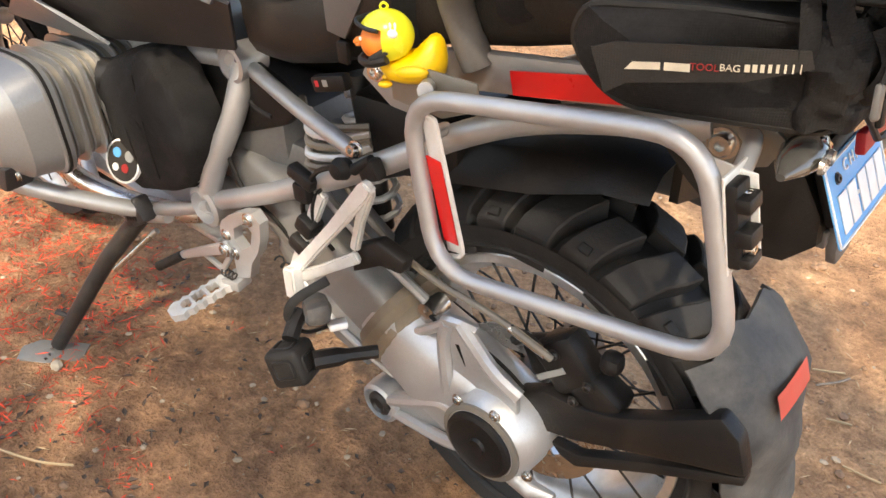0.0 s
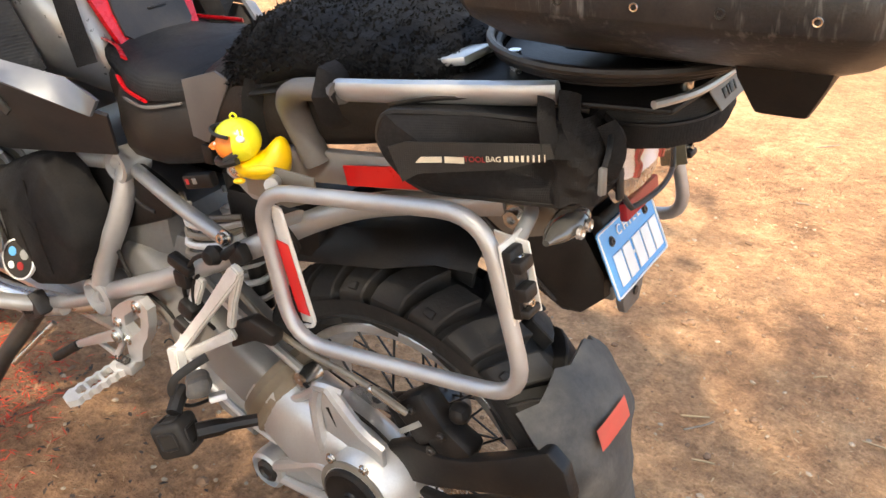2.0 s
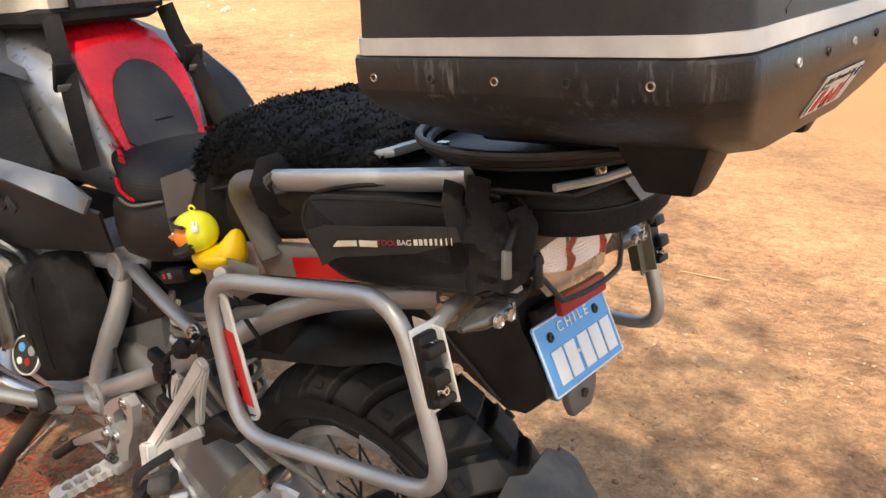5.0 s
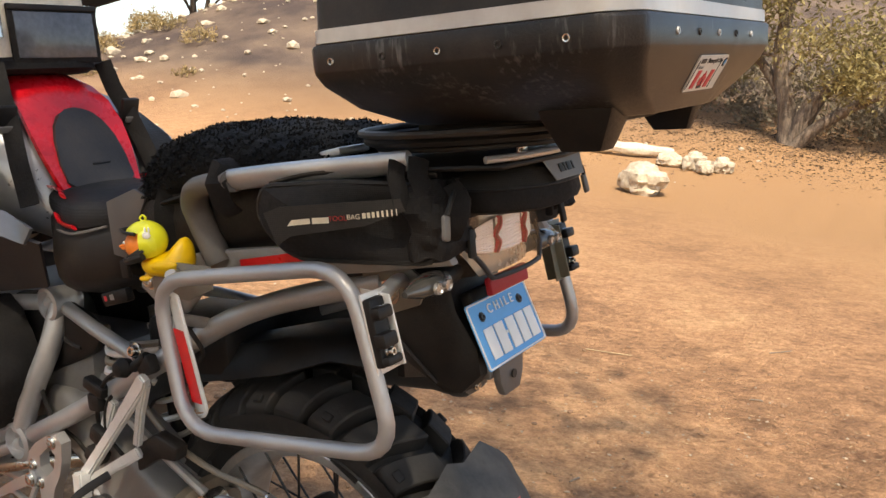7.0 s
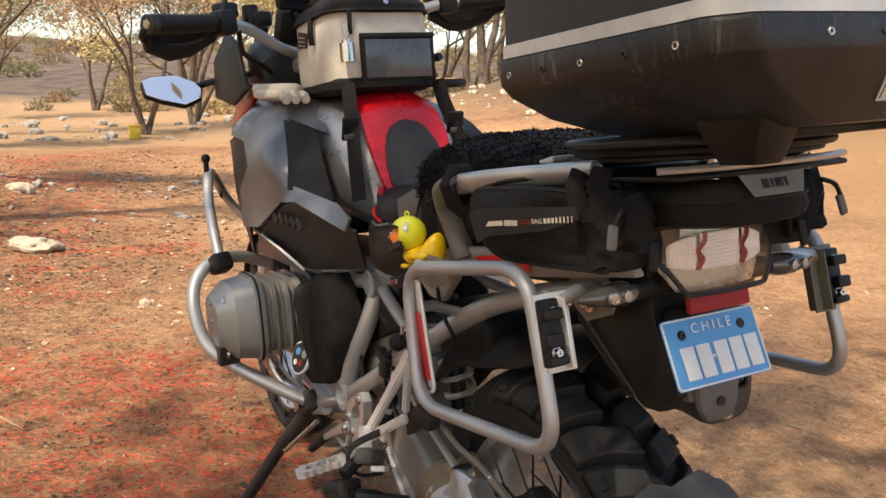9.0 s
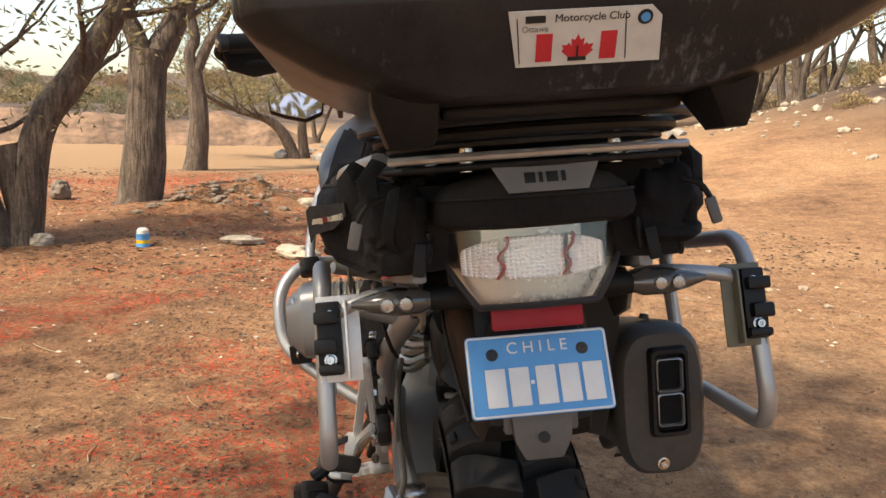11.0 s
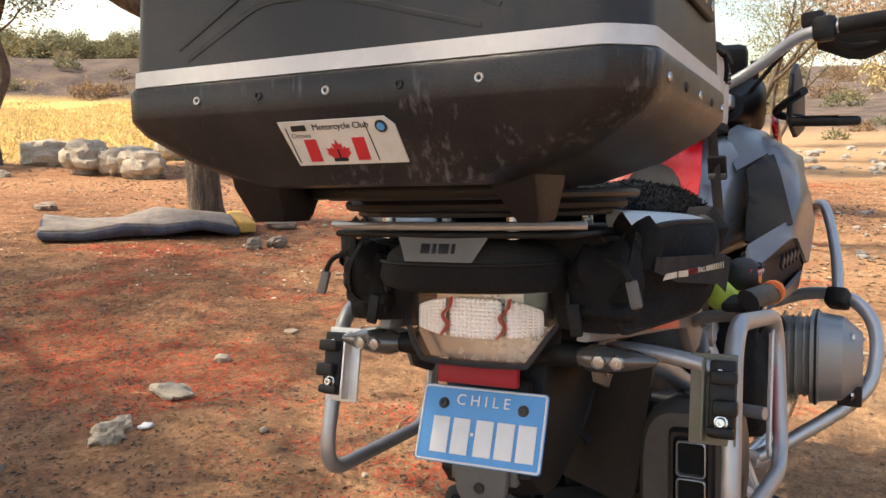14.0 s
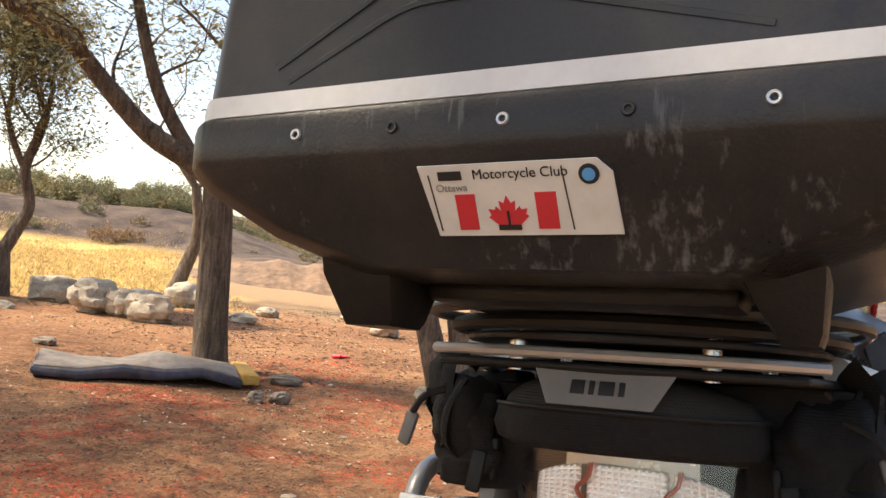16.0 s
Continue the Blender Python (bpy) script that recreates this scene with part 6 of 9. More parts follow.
for s in (1, -1):
    part("frame_socket", lathe([(0.026, -0.035), (0.029, 0.0), (0.030, 0.020), (0.024, 0.022), (0.022, 0.008), (0, 0.006)], 24, pose(0.517, s * 0.103, 0.752, 0, 0, 0 if s > 0 else 180)), "tube", bike)
    part("pivot_boss", lathe([(0.030, -0.05), (0.036, 0.0), (0.038, 0.016), (0.030, 0.020), (0.026, 0.004), (0.012, 0.002), (0, 0.004)], 26, pose(0.602, s * 0.158, 0.498, 0, 0, 0 if s > 0 else 180)), "tube", bike)
    part("frame_socket", lathe([(0.020, -0.03), (0.022, 0.0), (0.022, 0.012), (0.017, 0.014), (0.015, 0.004), (0, 0.004)], 20, pose(0.835, s * 0.120, 0.728, 0, 0, 0 if s > 0 else 180)), "tube", bike)
    part("frame_socket", lathe([(0.016, -0.02), (0.018, 0.0), (0.016, 0.014), (0.010, 0.015), (0, 0.010)], 20, pose(0.588, s * 0.150, 0.604, 0, 0, 0 if s > 0 else 180)), "tube", bike)

# gearbox, engine block, dark inner fender and air box behind the tubes
part("gearbox", join(box((0.60, 0, 0.56), (0.30, 0.20, 0.22), 0.04), box((0.48, 0.02, 0.55), (0.14, 0.14, 0.16), 0.04)), "gearbox", bike)
part("engine_block", join(box((0.93, 0, 0.62), (0.40, 0.26, 0.34), 0.05), box((0.93, 0, 0.44), (0.44, 0.20, 0.14), 0.05)), "cast", bike)
part("skid_plate", box((0.93, 0, 0.385), (0.50, 0.24, 0.014), 0.006, (0, -4, 0)), "alu", bike)
for s in (1, -1):
    side = prism([(0.750, 0.718), (0.640, 0.762), (0.540, 0.769), (0.440, 0.735), (0.394, 0.704), (0.427, 0.668), (0.560, 0.617), (0.657, 0.574), (0.690, 0.606), (0.712, 0.690)], s * 0.022, pose(0, s * 0.084, 0), 0.008)
    cover = part("side_cover", side, "plastic", bike, "dark grey ribbed plastic side cover")
    part("rib", tube(rounded([(0.665, s * 0.106, 0.735), (0.56, s * 0.106, 0.735), (0.50, s * 0.106, 0.68), (0.46, s * 0.106, 0.675)], 0.02), 0.004, 6), "grey_plastic", cover)
    part("bolt", bolt((0.535, s * 0.102, 0.745), (0, s, 0), 0.007), "dark_steel", cover)
inner = []
for x, z, w in ((0.40, 0.58, 0.06), (0.33, 0.64, 0.07), (0.22, 0.690, 0.075), (0.10, 0.715, 0.08), (0.0, 0.738, 0.085), (-0.10, 0.748, 0.088), (-0.135, 0.745, 0.080), (-0.150, 0.738, 0.066)):
    inner.append([Vector((x, w * v, z - (0.055 * abs(v) ** 4 if x > -0.1 else 0.03 * abs(v) ** 4))) for v in (-1, -0.9, -0.6, 0, 0.6, 0.9, 1)])
ib = loft(inner, closed=False)
ib.normal_update()
bmesh.ops.solidify(ib, geom=list(ib.faces), thickness=0.006)
part("inner_fender", ib, "plastic", bike, "black inner rear fender")
part("battery_tray", box((0.22, 0, 0.69), (0.20, 0.15, 0.10), 0.02), "plastic", bike)
part("shock_spring", tube([(0.33 + 0.02 * (k / 60) + 0.030 * math.cos(k * 0.63), 0.02 + 0.030 * math.sin(k * 0.63), 0.50 + 0.20 * k / 60) for k in range(61)], 0.006, 6), "white_alu", bike)
part("shock_body", rod((0.33, 0.02, 0.48), (0.35, 0.02, 0.74), 0.017), "dark_steel", bike)
for k in range(5):
    part("wiring_hose", tube(smooth_path([(0.40 - 0.012 * k, 0.09, 0.715 - 0.014 * k), (0.36, 0.115 + 0.004 * k, 0.700 - 0.016 * k), (0.31, 0.112, 0.700 - 0.016 * k), (0.27, 0.085, 0.70 - 0.01 * k)], 5), 0.006, 7), "white_alu" if k % 2 else "tan_hose", bike)
for pts in (
    [(0.26, 0.165, 0.665), (0.30, 0.175, 0.62), (0.31, 0.175, 0.57), (0.29, 0.165, 0.53)],
    [(0.22, 0.168, 0.69), (0.28, 0.180, 0.67), (0.33, 0.175, 0.60), (0.36, 0.15, 0.54)],
    [(0.125, 0.150, 0.82), (0.10, 0.160, 0.775), (0.082, 0.150, 0.73), (0.11, 0.140, 0.705)],
    [(0.55, 0.14, 0.60), (0.50, 0.155, 0.555), (0.44, 0.15, 0.52), (0.40, 0.14, 0.46)],
):
    part("cable", tube(smooth_path(pts, 6), 0.0035, 6), "soft_rubber", bike)

# boxer cylinders
for s in (1, -1):
    cy = sub("cylinder", "finned silver boxer cylinder")
    for k in range(10):
        h_ = 0.090 if k % 2 else 0.098
        part("fin", loft([oval((0.865, s * (0.130 + 0.0155 * k + dy_), 0.655), (h_ - 0.002 * e_, 0, 0), (0, 0, h_ - 0.004 - 0.002 * e_), 28, 4.5) for dy_, e_ in ((0.0, 1), (0.0008, 0), (0.0042, 0), (0.005, 1))]), "cast_grey", cy)
    part("barrel", loft([oval((0.865, s * y, 0.655), (0.086, 0, 0), (0, 0, 0.083), 28, 4.5) for y in (0.11, 0.285)]), "gasket", cy)
    cov = loft([oval((0.866, s * y, 0.655), (a, 0, 0), (0, 0, b), 32, 3.8) for y, a, b in ((0.282, 0.098, 0.094), (0.284, 0.104, 0.100), (0.300, 0.104, 0.100), (0.302, 0.099, 0.095), (0.348, 0.094, 0.088), (0.386, 0.066, 0.056), (0.388, 0.062, 0.052))])
    vc = part("valve_cover", cov, "cast_grey", cy, "silver valve cover", True, 24)
    for k in range(3):
        part("cover_rib", tube(smooth_path([(0.79, s * 0.330, 0.705 - 0.045 * k), (0.82, s * 0.372, 0.702 - 0.045 * k), (0.87, s * 0.387, 0.698 - 0.042 * k), (0.92, s * 0.366, 0.695 - 0.042 * k)], 4), 0.0055, 6), "cast_grey", vc)
    part("cover_gasket", loft([oval((0.866, s * y, 0.655), (0.1062, 0, 0), (0, 0, 0.1022), 32, 3.8) for y in (0.2925, 0.2975)]), "soft_rubber", cy)
    guard = prism([(0.80, 0.60), (0.90, 0.60), (0.925, 0.57), (0.90, 0.545), (0.83, 0.548)], s * 0.05, pose(0, s * 0.338, 0.004), 0.006)
    part("cover_guard", guard, "grey_plastic", cy)
    for q in ((0.815, 0.575), (0.93, 0.70), (0.805, 0.70)):
        part("bolt", bolt((q[0], s * 0.366, q[1] + 0.008), (0, s, 0), 0.010), "chrome", cy)
    part("throttle_body", rod((0.78, s * 0.19, 0.70), (0.66, s * 0.12, 0.70), 0.030), "plastic", bike)
    part("exhaust_pipe", tube(smooth_path([(0.96, s * 0.24, 0.60), (1.03, s * 0.23, 0.52), (0.98, s * 0.19, 0.43), (0.80, s * 0.13, 0.40), (0.60, s * 0.03, 0.41)], 6), 0.020, 12), "chrome", bike)
    cb = sub("crash_bar", "silver tubular crash bar")
    part("lower_loop", tube(smooth_path([(0.76, s * 0.15, 0.42), (0.80, s * 0.25, 0.475), (0.86, s * 0.385, 0.575), (0.905, s * 0.415, 0.655), (0.945, s * 0.405, 0.73), (0.985, s * 0.355, 0.775), (1.05, s * 0.27, 0.775), (1.12, s * 0.18, 0.74)], 7), 0.0155, 12), "silver", cb)
    part("upper_loop", tube(smooth_path([(0.955, s * 0.335, 0.775), (1.03, s * 0.33, 0.85), (1.13, s * 0.315, 0.93), (1.20, s * 0.295, 0.985), (1.27, s * 0.27, 0.98), (1.33, s * 0.22, 0.90), (1.30, s * 0.14, 0.80)], 6), 0.013, 12), "silver", cb)
    part("clamp", box((0.965, s * 0.335, 0.775), (0.05, 0.05, 0.045), 0.01, (0, 30, 20 * s)), "plastic", cb)
    part("front_rail", tube(smooth_path([(0.74, s * 0.17, 0.43), (0.85, s * 0.19, 0.41), (1.0, s * 0.17, 0.40), (1.12, s * 0.12, 0.43)], 6), 0.014, 10), "silver", cb)
part("ball_mount", join(rod((1.20, 0.30, 0.985), (1.195, 0.30, 1.02), 0.007), moved(lathe([(0.0, -0.013), (0.009, -0.009), (0.013, 0), (0.009, 0.009), (0, 0.013)], 14), pose(1.194, 0.30, 1.03))), "soft_rubber", bike)

# rider foot rest, gear lever, side stand
peg = sub("foot_rest", "toothed aluminium foot rest")
part("bracket", holed_plate([(0.551, 0.479), (0.540, 0.500), (0.516, 0.519), (0.480, 0.538), (0.448, 0.547), (0.433, 0.532), (0.440, 0.500), (0.454, 0.470), (0.478, 0.440), (0.492, 0.405), (0.530, 0.390), (0.526, 0.432), (0.550, 0.452)], [(0.508, 0.497), (0.474, 0.520), (0.459, 0.507), (0.470, 0.478), (0.497, 0.459), (0.513, 0.474)], 0.168, 0.186), "silver", peg)
for q in ((0.534, 0.474), (0.520, 0.444), (0.462, 0.530)):
    part("bolt", bolt((q[0], 0.186, q[1]), (0, 1, 0), 0.009, 0.005), "chrome", peg)
part("hinge_block", box((0.535, 0.186, 0.382), (0.036, 0.036, 0.020), 0.003, (0, 0, 12)), "silver", peg)
part("hinge_spring", tube([(0.520 + 0.0016 * k, 0.196 + 0.007 * math.cos(k * 1.05), 0.400 + 0.007 * math.sin(k * 1.05)) for k in range(20)], 0.0016, 5), "dark_steel", peg)
part("stand_spring", tube([(0.455 - 0.0020 * k, 0.150 + 0.007 * math.cos(k * 0.9), 0.440 - 0.0010 * k + 0.007 * math.sin(k * 0.9)) for k in range(56)], 0.0017, 5), "dark_steel", peg)
tread = [(0.005 + 0.105 * k / 12, 0.016 + (0.005 if k % 2 else 0)) for k in range(13)]
outline = [(u, v) for u, v in tread] + [(0.118, 0.010), (0.118, -0.010)] + [(u, -v) for u, v in reversed(tread)]
outer = prism(outline, 0.014, None, 0.0)
inner_cut = []
ring = bmesh.new()
vs = [[ring.verts.new((u * f + (0.06 * (1 - f)), y, v * f)) for u, v in outline] for y in (0, 0.014) for f in (1.0, 0.62)]
nn = len(outline)
for k in range(nn):
    j = (k + 1) % nn
    for a, b in ((0, 1), (1, 3), (3, 2), (2, 0)):
        ring.faces.new((vs[a][k], vs[a][j], vs[b][j], vs[b][k]))
outer.free()
pegm = frame_of((0.548, 0.185, 0.372), (0.20, 0.96, -0.16), (0.97, -0.2, 0.03))
bars = [box((0.02 + 0.028 * k, 0.007, 0), (0.006, 0.012, 0.026), 0.001) for k in range(4)]
part("tread", moved(join(ring, *bars), pegm), "white_alu", peg, "bright toothed aluminium tread", False)
part("hinge_pin", rod((0.53, 0.182, 0.372), (0.57, 0.178, 0.372), 0.006), "dark_steel", peg)
lev = sub("gear_lever")
part("arm", flat_bar([(0.528, 0.192, 0.456), (0.600, 0.196, 0.423), (0.672, 0.200, 0.388)], (0.022, 0.018, 0.013), 0.010, 0.002), "silver", lev)
part("brace", flat_bar([(0.530, 0.188, 0.438), (0.565, 0.188, 0.394), (0.605, 0.192, 0.412), (0.628, 0.195, 0.410)], (0.010, 0.012, 0.010, 0.008), 0.008, 0.0015), "silver", lev)
part("pivot_bolt", bolt((0.532, 0.196, 0.452), (0, 1, 0), 0.010, 0.006), "chrome", lev)
part("pedal", rod((0.668, 0.200, 0.389), (0.745, 0.212, 0.340), 0.0095), "soft_rubber", lev, "black rubber gear pedal")
stand = sub("side_stand", "black steel side stand with a broad foot")
foot = BIKE.inverted() @ Vector((0.995, 0.366, 0.020))
top = Vector((0.80, 0.185, 0.425))
part("leg", tube([top, top.lerp(foot, 0.35) + Vector((0.015, 0.0, 0.0)), foot], [0.019, 0.017, 0.015], 12), "dark_steel", stand)
part("mount", box(top + Vector((-0.005, 0.012, 0.010)), (0.075, 0.035, 0.050), 0.009, (0, 30, 0)), "grey_plastic", stand)
for k in range(4):
    part("vent_slot", box(top + Vector((-0.020 + 0.010 * k, 0.031, 0.016 - 0.003 * k)), (0.004, 0.002, 0.024), 0.0006, (0, 35, 0)), "soft_rubber", stand)
part("spring", rod(top + Vector((-0.03, 0.0, -0.03)), top.lerp(foot, 0.38) + Vector((-0.022, 0, 0)), 0.006), "chrome", stand)
fm = BIKE.inverted() @ pose(0.990, 0.374, 0.012, 0, 0, 40)
part("foot", moved(prism([(-0.06, -0.03), (0.045, -0.035), (0.075, -0.01), (0.07, 0.03), (-0.02, 0.045), (-0.06, 0.025)], 0.014, None, 0.004), fm @ pose(0, 0, 0, -90, 0, 0)), "gasket", stand)
part("peg", tube([top.lerp(foot, 0.78), top.lerp(foot, 0.78) + Vector((0.035, 0.02, 0.012))], 0.005, 8), "dark_steel", stand)

# passenger foot rests
for s in (1, -1):
    pp = sub("passenger_foot_rest", "pale aluminium passenger foot rest bracket")
    for pts, wd, th in (
        ([(0.166, 0.192, 0.692), (0.176, 0.192, 0.680), (0.236, 0.206, 0.606), (0.300, 0.220, 0.532), (0.318, 0.224, 0.510)], (0.018, 0.024, 0.018, 0.019, 0.023), 0.014),
        ([(0.170, 0.190, 0.684), (0.195, 0.189, 0.628), (0.216, 0.187, 0.574)], (0.020, 0.014, 0.014), 0.012),
        ([(0.318, 0.224, 0.502), (0.262, 0.210, 0.534), (0.207, 0.190, 0.566)], (0.019, 0.016, 0.018), 0.012),
        ([(0.308, 0.230, 0.530), (0.300, 0.238, 0.485)], (0.024, 0.022), 0.020),
        ([(0.288, 0.170, 0.630), (0.330, 0.172, 0.555), (0.374, 0.174, 0.470)], (0.022, 0.021, 0.022), 0.012),
    ):
        part("bracket_bar", flat_bar([(x, s * y, z) for x, y, z in pts], wd, th), "white_alu", pp)
    part("rubber_pad", bumpy(refine(box((0.238, s * 0.252, 0.500), (0.092, 0.036, 0.030), 0.010, (0, 24, -34 * s)), 2), 0.003, 60), "worn_rubber", pp, "worn grey rubber pad")
    part("pad_bracket", box((0.200, s * 0.250, 0.490), (0.034, 0.026, 0.010), 0.003, (0, 24, -34 * s)), "white_alu", pp)
    part("strap", tube(smooth_path([(0.225, s * 0.235, 0.545), (0.255, s * 0.275, 0.520), (0.262, s * 0.285, 0.490), (0.245, s * 0.270, 0.468), (0.225, s * 0.235, 0.470)], 6), 0.007, 6, flat=0.35), "soft_rubber", pp)
    part("clamp_strap", box((0.322, s * 0.176, 0.568), (0.030, 0.030, 0.034), 0.006, (0, 60, 0)), "plastic", pp)
    part("clamp_strap", box((0.346, s * 0.176, 0.528), (0.026, 0.030, 0.034), 0.006, (0, 60, 0)), "plastic", pp)
part("ball_knob", lathe([(0, -0.016), (0.011, -0.012), (0.016, 0), (0.011, 0.012), (0, 0.016)], 16, pose(0.215, 0.192, 0.700)), "soft_rubber", bike)
part("connector", join(box((0.175, 0.178, 0.705), (0.035, 0.02, 0.03), 0.006, (0, 20, 0)), rod((0.20, 0.185, 0.70), (0.17, 0.18, 0.72), 0.008)), "plastic", bike)
part("bolt", bolt((0.205, 0.172, 0.722), (0, 1, 0.2), 0.009, 0.012), "chrome", bike)
part("wire_clamp", join(box((0.315, 0.178, 0.650), (0.05, 0.02, 0.02), 0.005, (0, -20, 0)), box((0.318, 0.178, 0.625), (0.03, 0.02, 0.03), 0.005)), "plastic", bike)

# ---- tail, lamps and number plate ----
tail = sub("tail_unit", "black tail unit")
part("lamp_carrier", loft([oval(c, (0, w, 0), (0.0, 0, h), 20, 3.5) for c, w, h in (((-0.10, 0, 0.865), 0.13, 0.030), ((-0.20, 0, 0.868), 0.118, 0.032), ((-0.28, 0, 0.872), 0.100, 0.036), ((-0.318, 0, 0.878), 0.088, 0.036))]), "plastic", tail)
for s in (1, -1):
    panel = prism([(0.200, 0.818), (0.178, 0.852), (0.040, 0.880), (-0.12, 0.893), (-0.25, 0.900), (-0.325, 0.908), (-0.345, 0.876), (-0.22, 0.862), (-0.05, 0.845), (0.05, 0.833), (0.11, 0.782), (0.155, 0.786)], s * 0.016, None, 0.004)
    for v in panel.verts:
        v.co.y += s * (0.138 - 0.10 * max(0, -v.co.x) ** 1.2)
    tp = part("tail_side_panel", panel, "tail_grey", bike, "dusty silver-grey tail panel")
    strip = prism([(-0.026, 0.872), (-0.155, 0.890), (-0.155, 0.862), (-0.030, 0.846)], s * 0.002, None, 0)
    for v in strip.verts:
        v.co.y += s * (0.1565 - 0.10 * max(0, -v.co.x) ** 1.2)
    part("reflective_strip", strip, "reflector", tp, "bright red reflective strip")
    strip2 = prism([(-0.27, 0.899), (-0.315, 0.904), (-0.318, 0.884), (-0.272, 0.880)], s * 0.002, None, 0)
    for v in strip2.verts:
        v.co.y += s * (0.1565 - 0.10 * max(0, -v.co.x) ** 1.2)
    part("reflective_strip", strip2, "reflector", tp)
    part("bolt", bolt((0.172, s * 0.154, 0.828), (0, s, 0), 0.010, 0.008), "chrome", tp)
    # bracket that carries the rack at the tail
    part("rack_bracket", prism([(-0.20, 0.862), (-0.275, 0.868), (-0.300, 0.850), (-0.285, 0.822), (-0.235, 0.805), (-0.205, 0.825)], s * 0.005, pose(0, s * 0.112, 0), 0.001), "gasket", bike)
    part("bolt", bolt((-0.242, s * 0.117, 0.835), (0, s, 0), 0.012, 0.010), "chrome", bike)
# the lamp: clear outer lens over a moulded reflector
lampm = lambda u, v: Vector((-0.340 - 0.022 * (1 - (u / 0.1) ** 2) - (0.93 - v) * 0.04, u, v))
def lamp_sheet(off, f, thick):
    """A curved trapezoid that wraps forward at both sides."""
    b = bmesh.new()
    grid_ = []
    for j in range(11):
        w = j / 10
        z = 0.848 + 0.080 * w
        half_w = 0.061 + 0.041 * min(1.0, w / 0.80) ** 0.9 - (0.003 * (w - 0.85) / 0.15 if w > 0.85 else 0)
        row = []
        for i in range(33):
            u = (-1 + i / 16) * half_w * f
            q = lampm(u, 0.888 + (z - 0.888) * f + (0.004 * (1 - (u / 0.09) ** 2) if w > 0.95 else 0))
            q.x += off + 0.022 * (max(0.0, abs(u) - 0.074) / 0.028) ** 1.6
            row.append(b.verts.new(q))
        grid_.append(row)
    for a, c in zip(grid_, grid_[1:]):
        for i in range(32):
            b.faces.new((a[i], a[i + 1], c[i + 1], c[i]))
    edge = [v.co.copy() for v in grid_[0]] + [r[-1].co.copy() for r in grid_[1:-1]] + [v.co.copy() for v in reversed(grid_[-1])] + [r[0].co.copy() for r in reversed(grid_[1:-1])]
    b.normal_update()
    bmesh.ops.solidify(b, geom=list(b.faces), thickness=thick)
    return b, edge


lens, rim_pts = lamp_sheet(0.0, 1.0, 0.0015)
lamp = part("tail_lamp", lens, "lens", bike, "clear tail lamp lens with red bulb shields")
lamp.visible_shadow = False
part("lamp_bezel", tube(rim_pts, 0.0034, 8, closed=True), "grey_plastic", lamp)
part("lamp_housing", lamp_sheet(0.022, 0.985, 0.002)[0], "lamp_shell", lamp, "bright mirrored lamp housing")


def cell(u0, u1, bow):
    """One prism block of the lamp: a cushion of small square facets."""
    b = bmesh.new()
    n1, n2 = max(4, int((u1 - u0) / 0.0050)), 10
    def at(i, j):
        u, w = u0 + (u1 - u0) * i / n1, j / n2
        lo = 0.873 + bow * (abs(u) / 0.075) ** 3 * 0.008
        hi = 0.917 - bow * (abs(u) / 0.075) ** 3 * 0.012
        return lampm(u, lo + (hi - lo) * w) + Vector((0.0130, 0, 0))
    for i in range(n1):
        for j in range(n2):
            q4 = [at(i, j), at(i + 1, j), at(i + 1, j + 1), at(i, j + 1)]
            c = sum(q4, Vector()) / 4 + Vector((-0.0022, 0, 0))
            vs = [b.verts.new(v) for v in q4]
            top_v = b.verts.new(c)
            for k in range(4):
                b.faces.new((vs[k], vs[(k + 1) % 4], top_v))
    bmesh.ops.remove_doubles(b, verts=b.verts, dist=1e-5)
    return part("prism_block", b, "lens_in", lamp, "bright faceted prism block", False)


cell(-0.075, -0.036, 1)
cell(-0.031, 0.031, 1)
cell(0.036, 0.075, 1)
for s in (-1, 1):
    zig = smooth_path([lampm(s * 0.034 + du, z) for du, z in ((-0.007, 0.918), (-0.005, 0.907), (0.004, 0.897), (-0.002, 0.887), (0.006, 0.875))], 4)
    rib = loft([[q + Vector((dx, dy, 0)) for q in zig] for dx, dy in ((0.0135, -0.0010), (0.0075, -0.0010), (0.0075, 0.0010), (0.0135, 0.0010))], closed=False)
    rib_ob = part("bulb_shield", rib, "flag", lamp, "red wavy bulb shield")
    part("shield_edge", tube([q + Vector((0.0068, 0, 0)) for q in zig], 0.0017, 6), "print_red", rib_ob)
refl = part("red_reflector", box((-0.342, 0, 0.832), (0.010, 0.096, 0.023), 0.003, (0, 8, 0)), "dark_red", bike, "dark red rear reflector")
# carrier, plate and its lower bracket
guard_side = [(-0.120, 0.850), (-0.150, 0.812), (-0.192, 0.765), (-0.232, 0.724), (-0.276, 0.690), (-0.300, 0.690), (-0.328, 0.716), (-0.326, 0.750), (-0.300, 0.800), (-0.290, 0.850)]
gm_ = []
for y, f in ((-0.084, 0.90), (-0.078, 0.985), (-0.060, 1.0), (0.0, 1.0), (0.060, 1.0), (0.078, 0.985), (0.084, 0.90)):
    gm_.append([Vector((-0.235 + (x + 0.235) * f, y * (1 - 2.2 * max(0.0, -0.19 - x)), 0.775 + (z - 0.775) * f)) for x, z in guard_side])
mg = part("rear_mudguard", loft(gm_), "plastic", bike, "deep black plastic rear mudguard")
part("plate_carrier", box((-0.322, 0, 0.780), (0.020, 0.100, 0.090), 0.006, (0, 22, 0)), "plastic", mg)
